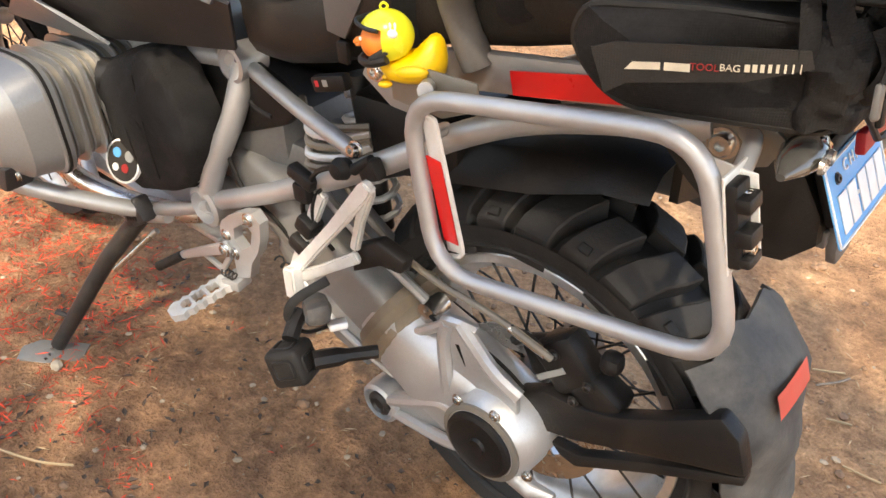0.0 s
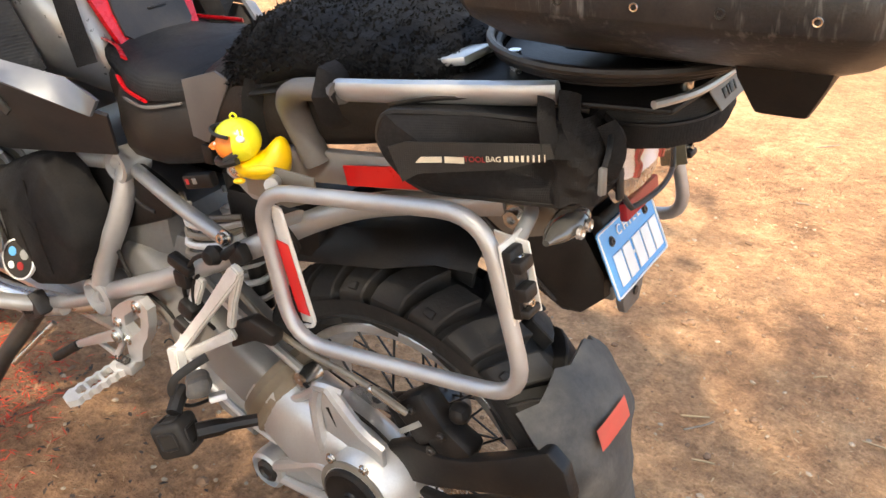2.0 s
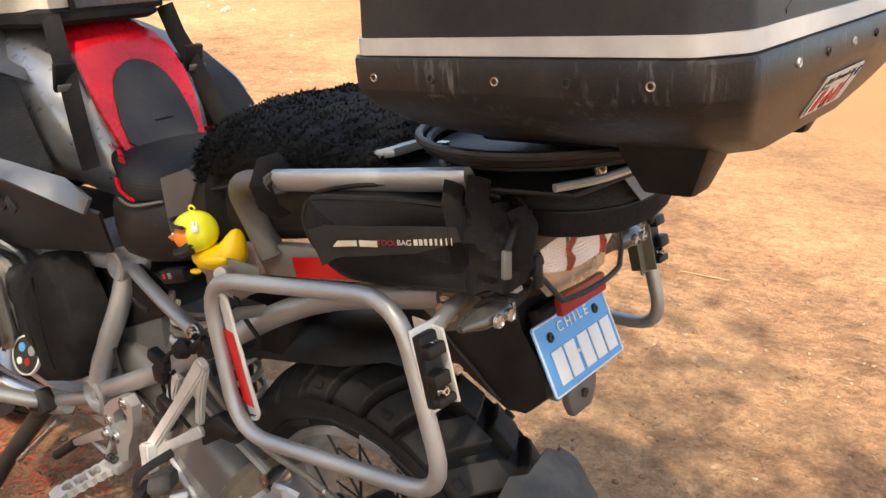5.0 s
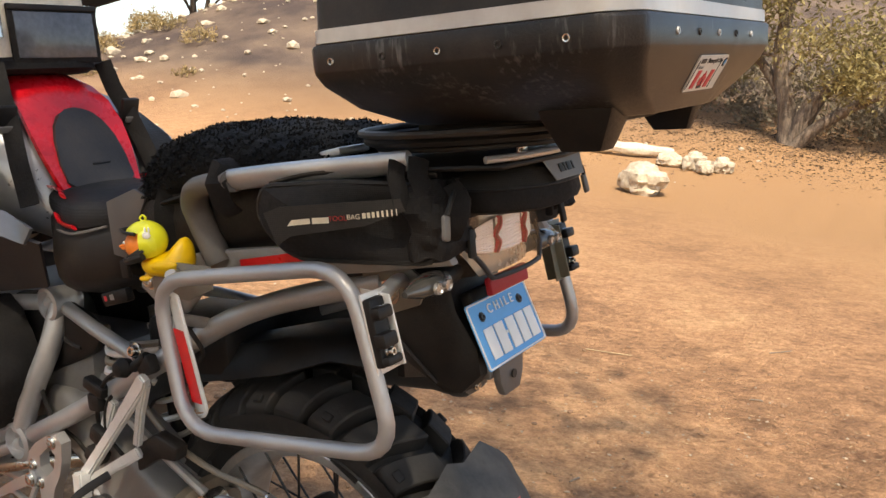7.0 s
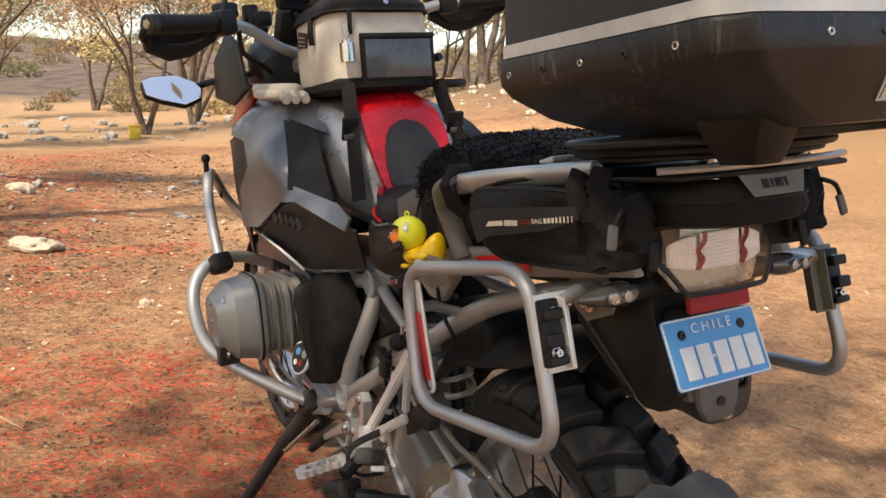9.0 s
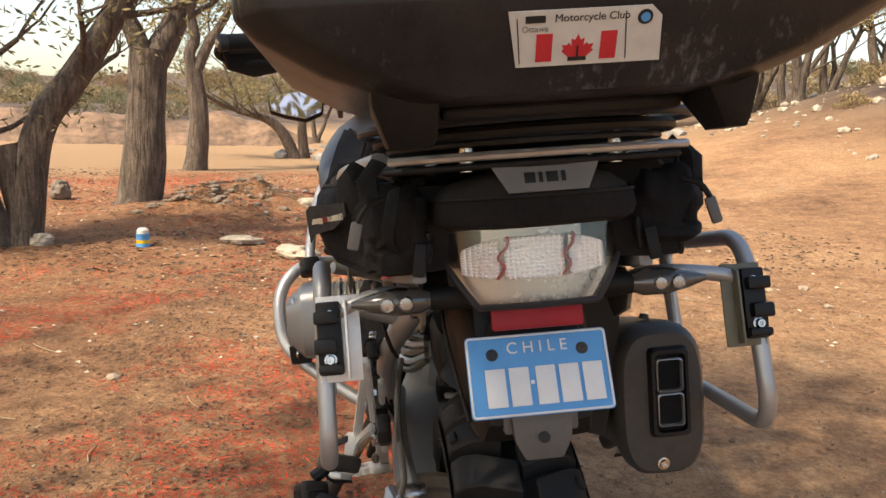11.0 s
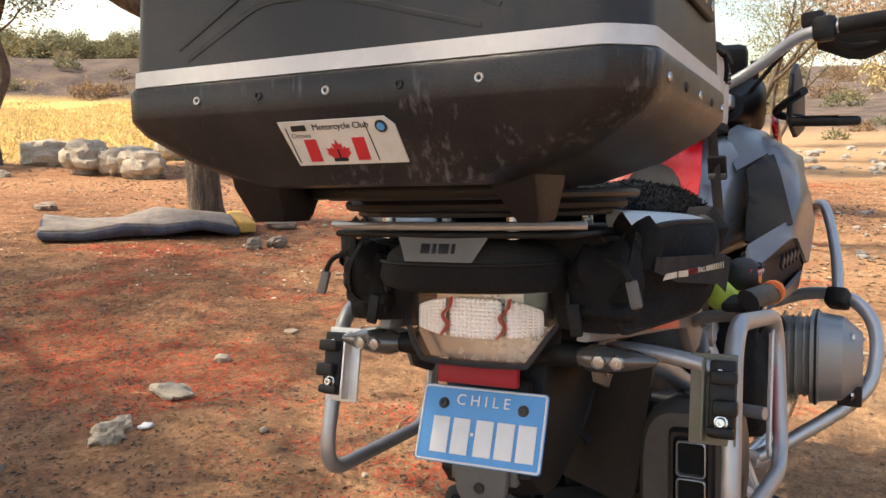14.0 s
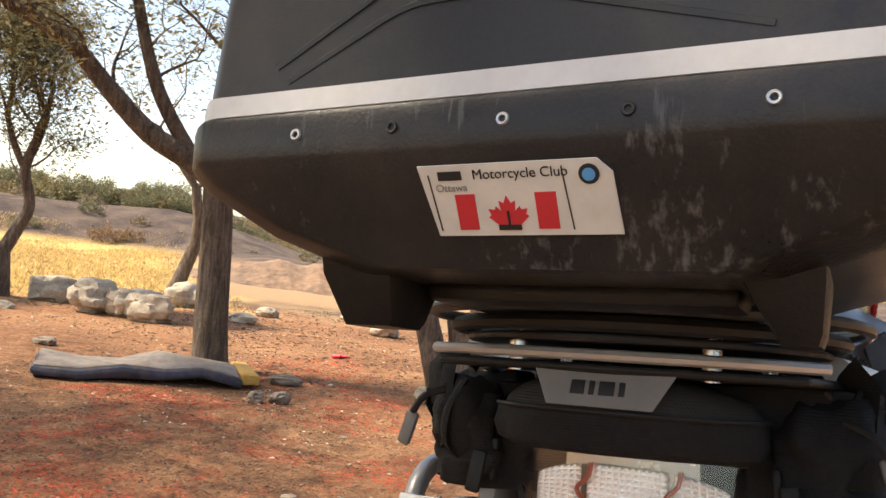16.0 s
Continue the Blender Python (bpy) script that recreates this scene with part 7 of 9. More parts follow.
hug = [(-0.030, 0.842), (-0.150, 0.842), (-0.146, 0.800), (-0.138, 0.740), (-0.128, 0.670), (-0.118, 0.630), (-0.030, 0.660)]
part("side_panel", loft([[Vector((x + 0.05 * (0.842 - z), y, z)) for y, z in hug] for x in (-0.150, -0.138)]), "plastic", mg, "dusty black inner panel beside the silencer")
part("guard_seam", tube(smooth_path([(-0.150, 0.0850, 0.835), (-0.195, 0.0840, 0.790), (-0.235, 0.0770, 0.745), (-0.270, 0.0700, 0.705)], 5), 0.0022, 6), "grey_plastic", mg)
PL = frame_of((-0.3385, 0.0, 0.772), (0, -1, 0), (0.031, 0, 0.076))
plate = part("number_plate", prism([(-0.0755, -0.040), (-0.0725, -0.043), (0.0725, -0.043), (0.0755, -0.040), (0.0755, 0.040), (0.0725, 0.043), (-0.0725, 0.043), (-0.0755, 0.040)], 0.0016, PL, 0.0004, 1), "blue", bike, "blue metal number plate with a white rim", False)
rimw = [(-0.0735, -0.041), (0.0735, -0.041), (0.0735, 0.041), (-0.0735, 0.041)]
part("plate_rim", moved(tube(rounded([(u, -0.0006, v) for u, v in rimw], 0.004, 3, True), 0.0013, 5, closed=True), PL), "white", plate)
words("country_name", "C H I L E", 0.0172, PL @ Matrix.Translation((0.0, -0.0012, 0.0275)), "white", plate)
for u, wd in ((-0.047, 0.021), (-0.022, 0.021), (0.006, 0.021), (0.031, 0.021), (0.056, 0.021)):
    part("plate_character_bar", moved(box((u, -0.0010, -0.0125), (wd, 0.0016, 0.040), 0.0006), PL), "white", plate)
part("plate_character_bar", moved(box((-0.0085, -0.0010, -0.009), (0.004, 0.0016, 0.004), 0.0006), PL), "white", plate)
for s in (-1, 1):
    part("plate_bolt", moved(bolt((s * 0.048, 0, 0.0225), (0, -1, 0), 0.0048, 0.003), PL), "dark_steel", plate)
part("lower_bracket", join(prism([(-0.034, 0.735), (0.034, 0.735), (0.030, 0.70), (0.020, 0.680), (-0.020, 0.680), (-0.030, 0.70)], 0.012, pose(-0.330, 0, 0, 0, 0, 90) , 0.003), box((-0.322, 0.034, 0.716), (0.02, 0.012, 0.02), 0.003), box((-0.322, -0.034, 0.716), (0.02, 0.012, 0.02), 0.003)), "handle", bike)
part("bracket_hole", lathe([(0, 0), (0.006, 0), (0.006, 0.002), (0, 0.002)], 12, pose(-0.3435, 0, 0.705, 0, 0, 90)), "ink", bike)
for s in (1, -1):
    ind = sub("indicator", "clear-lensed indicator lamp on a rubber stalk")
    part("stalk", tube([(-0.30, s * 0.06, 0.856), (-0.312, s * 0.095, 0.856), (-0.318, s * 0.115, 0.856)], [0.017, 0.014, 0.011], 12), "soft_rubber", ind)
    body = loft([oval((-0.320, s * y, 0.856), (a, 0, 0), (0, 0, b), 16) for y, a, b in ((0.108, 0.010, 0.010), (0.120, 0.018, 0.0145), (0.142, 0.020, 0.0150), (0.168, 0.014, 0.0105), (0.190, 0.004, 0.0035))])
    part("lens", body, "amber", ind)
    for k in (0, 1):
        part("bulb", lathe([(0.0, 0.003), (0.006, 0.002), (0.007, 0.004), (0.008, 0.0), (0, 0)], 14, pose(-0.3390, s * (0.134 + 0.019 * k), 0.856, 0, 0, 90)), "lamp_shell", ind)

# ---- pannier racks: welded tube loops with a latch plate and a red strip ----
for s, dy in ((1, 0.0), (-1, -0.035)):
    rack = sub("pannier_rack", "silver tubular pannier rack")
    Y = lambda y: s * y + dy
    loop = [(0.045, Y(0.238), 0.858), (-0.268, Y(0.222), 0.892), (-0.318, Y(0.226), 0.680), (0.008, Y(0.250), 0.660)]
    part("loop", tube(rounded(loop, 0.055, 6, True), 0.0098, 14, closed=True), "tube", rack)
    part("front_stay", tube(smooth_path([(0.03, Y(0.225), 0.862), (0.06, s * 0.185, 0.850), (0.10, s * 0.155, 0.835)], 4), 0.009, 10), "tube", rack)
    part("cross_stay", tube([(-0.03, Y(0.232), 0.74), (0.02, s * 0.15, 0.735), (0.06, s * 0.08, 0.73)] if s < 0 else [(0.03, Y(0.235), 0.80), (0.06, 0.19, 0.79), (0.09, 0.13, 0.765)], 0.0085, 10), "tube", rack)
    part("rear_stay", tube(smooth_path([(-0.288, Y(0.222), 0.835), (-0.288, Y(0.190), 0.852), (-0.280, s * 0.150, 0.860), (-0.262, s * 0.115, 0.850)], 5), 0.0085, 10), "tube", rack)
    gus = part("gusset", prism([(-0.05, 0.900), (-0.215, 0.916), (-0.225, 0.890), (-0.06, 0.872)], s * 0.003, pose(0, s * 0.185 + dy * 0.7, -0.006, s * 12, 0, 0), 0.0008), "gasket", rack)
    wing = part("front_plate", prism([(0.10, 0.875), (-0.02, 0.872), (-0.02, 0.842), (0.03, 0.822), (0.10, 0.828)], s * 0.003, pose(0, s * 0.200 + dy * 0.8, 0), 0.0008), "gasket", rack)
    # latch plate at the rear upright
    lp = part("latch_plate", prism([(-0.294, 0.862), (-0.335, 0.858), (-0.350, 0.780), (-0.312, 0.770)], s * 0.003, pose(0.030, Y(0.196), 0), 0.0008), "white_alu" if s > 0 else "olive_plate", rack)
    part("latch_flange", moved(box((0, 0, 0), (0.003, 0.046, 0.092), 0.001), pose(-0.296, Y(0.206), 0.818, 0, 10, 0)), "white_alu" if s > 0 else "olive_plate", rack)
    blk = moved(join(box((0, 0, 0), (0.012, 0.026, 0.078), 0.003), box((-0.010, 0.002 * s, 0.022), (0.014, 0.026, 0.014), 0.003), box((-0.010, 0.004 * s, -0.008), (0.016, 0.024, 0.016), 0.003), box((-0.009, 0.0, -0.032), (0.012, 0.026, 0.010), 0.003)), pose(-0.302, Y(0.216), 0.820, 0, 10, 0))
    latch = part("latch_block", blk, "plastic", rack, "black plastic latch block")
    part("bolt", bolt((-0.301, Y(0.214), 0.846), (-1, 0, 0.15), 0.0050, 0.008), "chrome", latch)
    part("bolt", bolt((-0.312, Y(0.216), 0.799), (-1, 0, 0.15), 0.0050, 0.008), "chrome", latch)
    # flat bar with the red strip on the front upright
    bar = [(0.030, 0.838), (0.026, 0.842), (0.010, 0.839), (-0.018, 0.690), (-0.015, 0.684), (0.004, 0.682)]
    fb_ = part("flat_bar", prism(bar, s * 0.003, pose(0, Y(0.232), 0), 0.0008), "white_alu", rack)
    part("red_strip", prism([(0.0245, 0.795), (0.0045, 0.792), (-0.0135, 0.696), (0.0060, 0.697)], s * 0.002, pose(0, Y(0.2355), 0), 0.0), "reflector", fb_, "bright red reflective strip")
    part("bar_edge", tube(rounded([(0.028, Y(0.236), 0.84), (0.010, Y(0.236), 0.841), (-0.019, Y(0.236), 0.688), (-0.013, Y(0.236), 0.680), (0.004, Y(0.236), 0.676), (0.010, Y(0.245), 0.670)], 0.008), 0.003, 6), "white_alu", rack)

# silencer on the right
mu = sub("silencer", "black silencer with twin rectangular outlets")
part("can", loft([oval(c, (0, a, 0), (0, 0, b), 28, 3.0) for c, a, b in (((0.30, -0.115, 0.60), 0.04, 0.05), ((0.22, -0.155, 0.635), 0.052, 0.075), ((0.0, -0.190, 0.668), 0.055, 0.092), ((-0.10, -0.192, 0.677), 0.057, 0.096), ((-0.125, -0.192, 0.677), 0.060, 0.099), ((-0.148, -0.191, 0.676), 0.058, 0.097))], cap=True), "silencer", mu)
part("end_cap", loft([oval(c, (0, a, 0), (0, 0, b), 28, 3.4) for c, a, b in (((-0.138, -0.191, 0.677), 0.059, 0.099), ((-0.156, -0.191, 0.676), 0.057, 0.097), ((-0.165, -0.191, 0.675), 0.051, 0.090), ((-0.166, -0.191, 0.675), 0.030, 0.070))]), "silencer", mu)
bez = []
for x, a, b in ((-0.160, 0.027, 0.059), (-0.170, 0.0265, 0.058), (-0.176, 0.024, 0.055), (-0.176, 0.020, 0.051), (-0.166, 0.019, 0.050)):
    bez.append(rounded([(x, -0.198 + a, 0.690 + b), (x, -0.198 - a, 0.690 + b), (x, -0.198 - a, 0.690 - b), (x, -0.198 + a, 0.690 - b)], 0.008, 3, True))
part("outlet_bezel", loft(bez, cap=False), "plastic", mu, "black outlet surround")
part("outlet_back", box((-0.1665, -0.198, 0.690), (0.001, 0.040, 0.102), 0.0), "void", mu)
for k in (0, 1):
    rings_ = [rounded([(x, -0.198 + a, 0.7125 - 0.045 * k + b), (x, -0.198 - a, 0.7125 - 0.045 * k + b), (x, -0.198 - a, 0.7125 - 0.045 * k - b), (x, -0.198 + a, 0.7125 - 0.045 * k - b)], 0.005, 3, True) for x, a, b in ((-0.166, 0.0172, 0.0212), (-0.1745, 0.0172, 0.0212), (-0.1755, 0.0160, 0.0200), (-0.1668, 0.0155, 0.0195))]
    part("outlet", loft(rings_, cap=False), "silver", mu, "steel-edged outlet")
part("bolt", bolt((-0.166, -0.187, 0.596), (-1, 0, 0), 0.006), "chrome", mu)
part("bolt", bolt((-0.120, -0.185, 0.778), (0, -0.2, 1), 0.006), "dark_steel", mu)

# ---- grab rails and luggage plate ----
for s in (1, -1):
    gr_ = sub("grab_rail", "grey grab handle with a silver rail")
    grip = [(0.018, 0.152, 0.866), (0.032, 0.160, 0.915), (0.030, 0.172, 0.950), (-0.005, 0.188, 0.974), (-0.075, 0.196, 0.982)]
    part("handle", tube(smooth_path([(x, s * y, z) for x, y, z in grip], 7), 0.0185, 14, flat=0.72), "handle", gr_)
    part("rail", tube(smooth_path([(x, s * y, z) for x, y, z in ((-0.035, 0.193, 0.980), (-0.14, 0.186, 0.989), (-0.25, 0.162, 0.995), (-0.31, 0.146, 0.998))], 5), [0.011, 0.0145] + [0.016] * 14, 12, flat=0.7), "silver", gr_)
    part("strap", tube([(-0.058, s * 0.172, 1.0), (-0.062, s * 0.200, 1.002), (-0.066, s * 0.216, 0.982), (-0.066, s * 0.208, 0.955), (-0.064, s * 0.19, 0.94)], 0.013, 6, flat=0.22), "cloth", gr_)
lug = sub("luggage_plate", "black luggage plate over the tail")
part("base_plate", prism([(-0.10, 0.05), (-0.17, 0.13), (-0.31, 0.15), (-0.42, 0.132), (-0.432, 0.0), (-0.42, -0.132), (-0.31, -0.15), (-0.17, -0.13), (-0.10, -0.05)], 0.007, pose(0, 0, 0.993, -90, 0, 0) @ Matrix.Diagonal((1, 1, -1, 1)), 0.004), "plastic", lug)
part("rear_bar", tube(smooth_path([(-0.405, 0.142, 0.9985), (-0.428, 0.09, 0.9985), (-0.436, 0.0, 0.9985), (-0.428, -0.09, 0.9985), (-0.405, -0.142, 0.9985)], 6), 0.0042, 8), "silver", lug)
part("mount_ring", tube(smooth_path([(-0.32 + 0.14 * math.cos(a), 0.150 * math.sin(a), 1.019) for a in (2 * math.pi * k / 24 for k in range(24))], 2, True), 0.0060, 8, closed=True), "plastic", lug)
part("mount_ring", tube(smooth_path([(-0.33 + 0.155 * math.cos(a), 0.166 * math.sin(a), 1.029) for a in (2 * math.pi * k / 24 for k in range(24))], 2, True), 0.0048, 8, closed=True), "dark_steel", lug)
part("mount_plate", prism([(-0.32 + 0.132 * math.cos(a), 0.142 * math.sin(a)) for a in (2 * math.pi * k / 28 for k in range(28))], 0.006, pose(0, 0, 1.013, -90, 0, 0) @ Matrix.Diagonal((1, 1, -1, 1)), 0.002), "plastic", lug)
for x, y in ((-0.41, 0.07), (-0.41, -0.07), (-0.23, 0.09), (-0.23, -0.09)):
    part("spacer", rod((x, y, 0.985), (x, y, 1.018), 0.007, 10), "chrome", lug)
part("front_wedge", box((-0.155, 0.095, 1.004), (0.07, 0.06, 0.010), 0.003, (0, 10, 0)), "silver", lug)

# ---- top case ----
case = thing("top_case", "large black top case with a silver reflective stripe", "top case")


def hull(levels, power=9.0, n=64):
    """Cross-sections of the case: (z, rear x, front x, half width, corner)."""
    secs = []
    for z, xr, xf, w, k in levels:
        pts = []
        cx, hx = (xr + xf) / 2, (xf - xr) / 2
        ch = k
        ring = [(hx, -w + ch), (hx, w - ch), (hx - ch, w), (-hx + ch * 1.15, w), (-hx, w - ch * 1.25), (-hx, -w + ch * 1.25), (-hx + ch * 1.15, -w), (hx - ch, -w)]
        ring = rounded([(cx + a, b, z) for a, b in ring], 0.009, 3, True)
        secs.append(ring)
    return loft(secs)


part("lower_shell", hull([(1.037, -0.568, -0.292, 0.124, 0.023), (1.0385, -0.574, -0.286, 0.130, 0.023), (1.060, -0.588, -0.262, 0.190, 0.023), (1.086, -0.605, -0.252, 0.234, 0.023), (1.0985, -0.6105, -0.250, 0.2450, 0.023), (1.1015, -0.6115, -0.250, 0.2465, 0.023), (1.124, -0.6120, -0.250, 0.2470, 0.023), (1.127, -0.6105, -0.251, 0.2460, 0.023), (1.1275, -0.607, -0.254, 0.243, 0.023)]), "case_low", case, crease=30)
part("upper_shell", hull([(1.1265, -0.606, -0.256, 0.242, 0.023), (1.145, -0.606, -0.256, 0.2415, 0.023), (1.25, -0.602, -0.260, 0.237, 0.023), (1.318, -0.600, -0.262, 0.234, 0.023), (1.322, -0.603, -0.259, 0.237, 0.023), (1.345, -0.598, -0.264, 0.232, 0.023), (1.352, -0.585, -0.277, 0.22, 0.023)]), "case", case, crease=30)
part("reflective_stripe", hull([(1.1285, -0.6075, -0.2545, 0.2435, 0.023), (1.1289, -0.6082, -0.2538, 0.2442, 0.023), (1.1425, -0.6080, -0.2540, 0.2438, 0.023), (1.1428, -0.6070, -0.2550, 0.2430, 0.023)]), "tape", case, "silver reflective tape stripe")
for y in (0.140, 0.074, 0.007, -0.059, -0.125):
    ok = abs(y - 0.007) < 0.05 or abs(abs(y - 0.007) - 0.133) < 0.02
    part("rivet", stud((-0.6118, y, 1.1125), (-1, 0, 0), 0.0037), "silver" if ok else "dark_steel", case)
for s in (1, -1):
    for i, x in enumerate((-0.295, -0.360, -0.424, -0.488, -0.553)):
        part("rivet", stud((x, s * 0.2468, 1.1105), (0, s, 0), 0.0040), "dark_steel" if i % 2 else "chrome", case)
    lpw = part("latch_plate", box((-0.43, s * 0.2425, 1.225), (0.19, 0.006, 0.075), 0.003), "grey_plastic", case, "riveted grey handle plate")
    for i in range(5):
        part("rivet", stud((-0.355 - 0.037 * i, s * 0.2456, 1.199), (0, s, 0), 0.0048), "chrome", lpw)
    part("handle", tube(rounded([(-0.375, s * 0.244, 1.228), (-0.375, s * 0.256, 1.246), (-0.485, s * 0.256, 1.246), (-0.485, s * 0.244, 1.228)], 0.012), 0.008, 8), "plastic", case, "black carry handle")
    ya, yb, yc, yd = (0.103, 0.156, 0.106, 0.145) if s > 0 else (0.104, 0.146, 0.119, 0.142)
    feet = []
    for z, x0, x1, a, b in ((1.052, -0.556, -0.474, ya, yb), (1.038, -0.552, -0.478, ya, yb), (1.012, -0.540, -0.490, yc, yd + 0.002), (1.006, -0.537, -0.493, yc + 0.003, yd)):
        feet.append(rounded([(x0, s * a, z), (x0, s * b, z), (x1, s * b, z), (x1, s * a, z)], 0.006, 2, True))
    part("foot", loft(feet), "plastic", case, "moulded black foot")
# stiffening beads pressed into the rear wall
def bead(pts, parent):
    q = [Vector((-0.604 + 0.022 * (z - 1.13), y, z)) for y, z in pts]
    return part("pressed_bead", tube(rounded(q, 0.018, 4), 0.0042, 6, flat=0.6), "case", parent)


bead([(0.155, 1.150), (0.075, 1.190), (0.010, 1.190), (-0.125, 1.152)], case)
bead([(0.165, 1.160), (0.085, 1.205), (0.085, 1.235), (0.150, 1.285)], case)
bead([(-0.140, 1.165), (-0.060, 1.205), (-0.060, 1.235), (-0.130, 1.285)], case)
bead([(0.10, 1.295), (0.06, 1.262), (-0.03, 1.262), (-0.08, 1.295)], case)
part("base_frame", box((-0.40, 0, 1.033), (0.22, 0.20, 0.014), 0.005), "plastic", case)
# sticker on the rear slope: its lower shell leans in below the rivets
ST = frame_of((-0.5915, 0.003, 1.0765), (0, -1, 0), (-0.64, 0, 1))
sk = part("club_sticker", prism([(-0.055, 0.0205), (0.046, 0.0205), (0.0535, 0.013), (0.056, -0.0205), (-0.0485, -0.0205)], 0.0012, ST @ Matrix.Translation((0, -0.0075, 0)), 0.0), "sticker", case, "white club sticker with a red maple leaf flag", False)
SF = ST @ Matrix.Translation((0, -0.0078, 0))
words("club_words", "Motorcycle Club", 0.0078, SF @ Matrix.Translation((0.004, 0, 0.0145)), "ink", sk, 0.0002)
words("club_place", "Ottawa", 0.0062, SF @ Matrix.Translation((-0.036, 0, 0.0075)), "ink_grey", sk, 0.0002)
part("name_bar", moved(box((-0.036, 0, 0.0145), (0.014, 0.0006, 0.0050), 0.0), SF), "ink", sk)
for u in (-0.026, 0.020):
    part("flag_bar", moved(box((u - 0.003, 0, -0.0065), (0.0115, 0.0006, 0.0205), 0.0), SF), "flag", sk)
leafp = [(0, 10), (1.6, 6.8), (3.6, 7.8), (3.0, 3.6), (5.2, 5.6), (5.8, 4.2), (8.6, 4.6), (7.6, 2.2), (8.8, 1.4), (4.6, -2.2), (5.2, -3.6), (-5.2, -3.6), (-4.6, -2.2), (-8.8, 1.4), (-7.6, 2.2), (-8.6, 4.6), (-5.8, 4.2), (-5.2, 5.6), (-3.0, 3.6), (-3.6, 7.8), (-1.6, 6.8)]
part("maple_leaf", prism([(u * 0.0013, v * 0.0014) for u, v in leafp], 0.0006, SF @ Matrix.Translation((-0.005, -0.0003, -0.0115)), 0.0), "flag", sk, smooth=False)
part("skyline_bar", moved(box((-0.005, -0.0005, -0.0155), (0.013, 0.0006, 0.0030), 0.0), SF), "ink", sk)
part("skyline_bar", moved(box((-0.005, -0.0005, -0.0105), (0.0012, 0.0006, 0.009), 0.0), SF), "ink", sk)
for u in (-0.0495, 0.027):
    part("rule_line", moved(box((u + 0.002, 0, -0.001), (0.0006, 0.0006, 0.033), 0.0, (0, -5, 0)), SF), "ink", sk)
part("round_mark", lathe([(0, 0.0006), (0.0052, 0.0006), (0.0055, 0), (0, 0)], 20, SF @ pose(0.0415, 0, 0.0125, 0, 0, 180)), "ink", sk)
part("round_mark_inner", lathe([(0, 0.0010), (0.0034, 0.0010), (0.0034, 0), (0, 0)], 20, SF @ pose(0.0415, 0, 0.0125, 0, 0, 180)), "blue", sk)

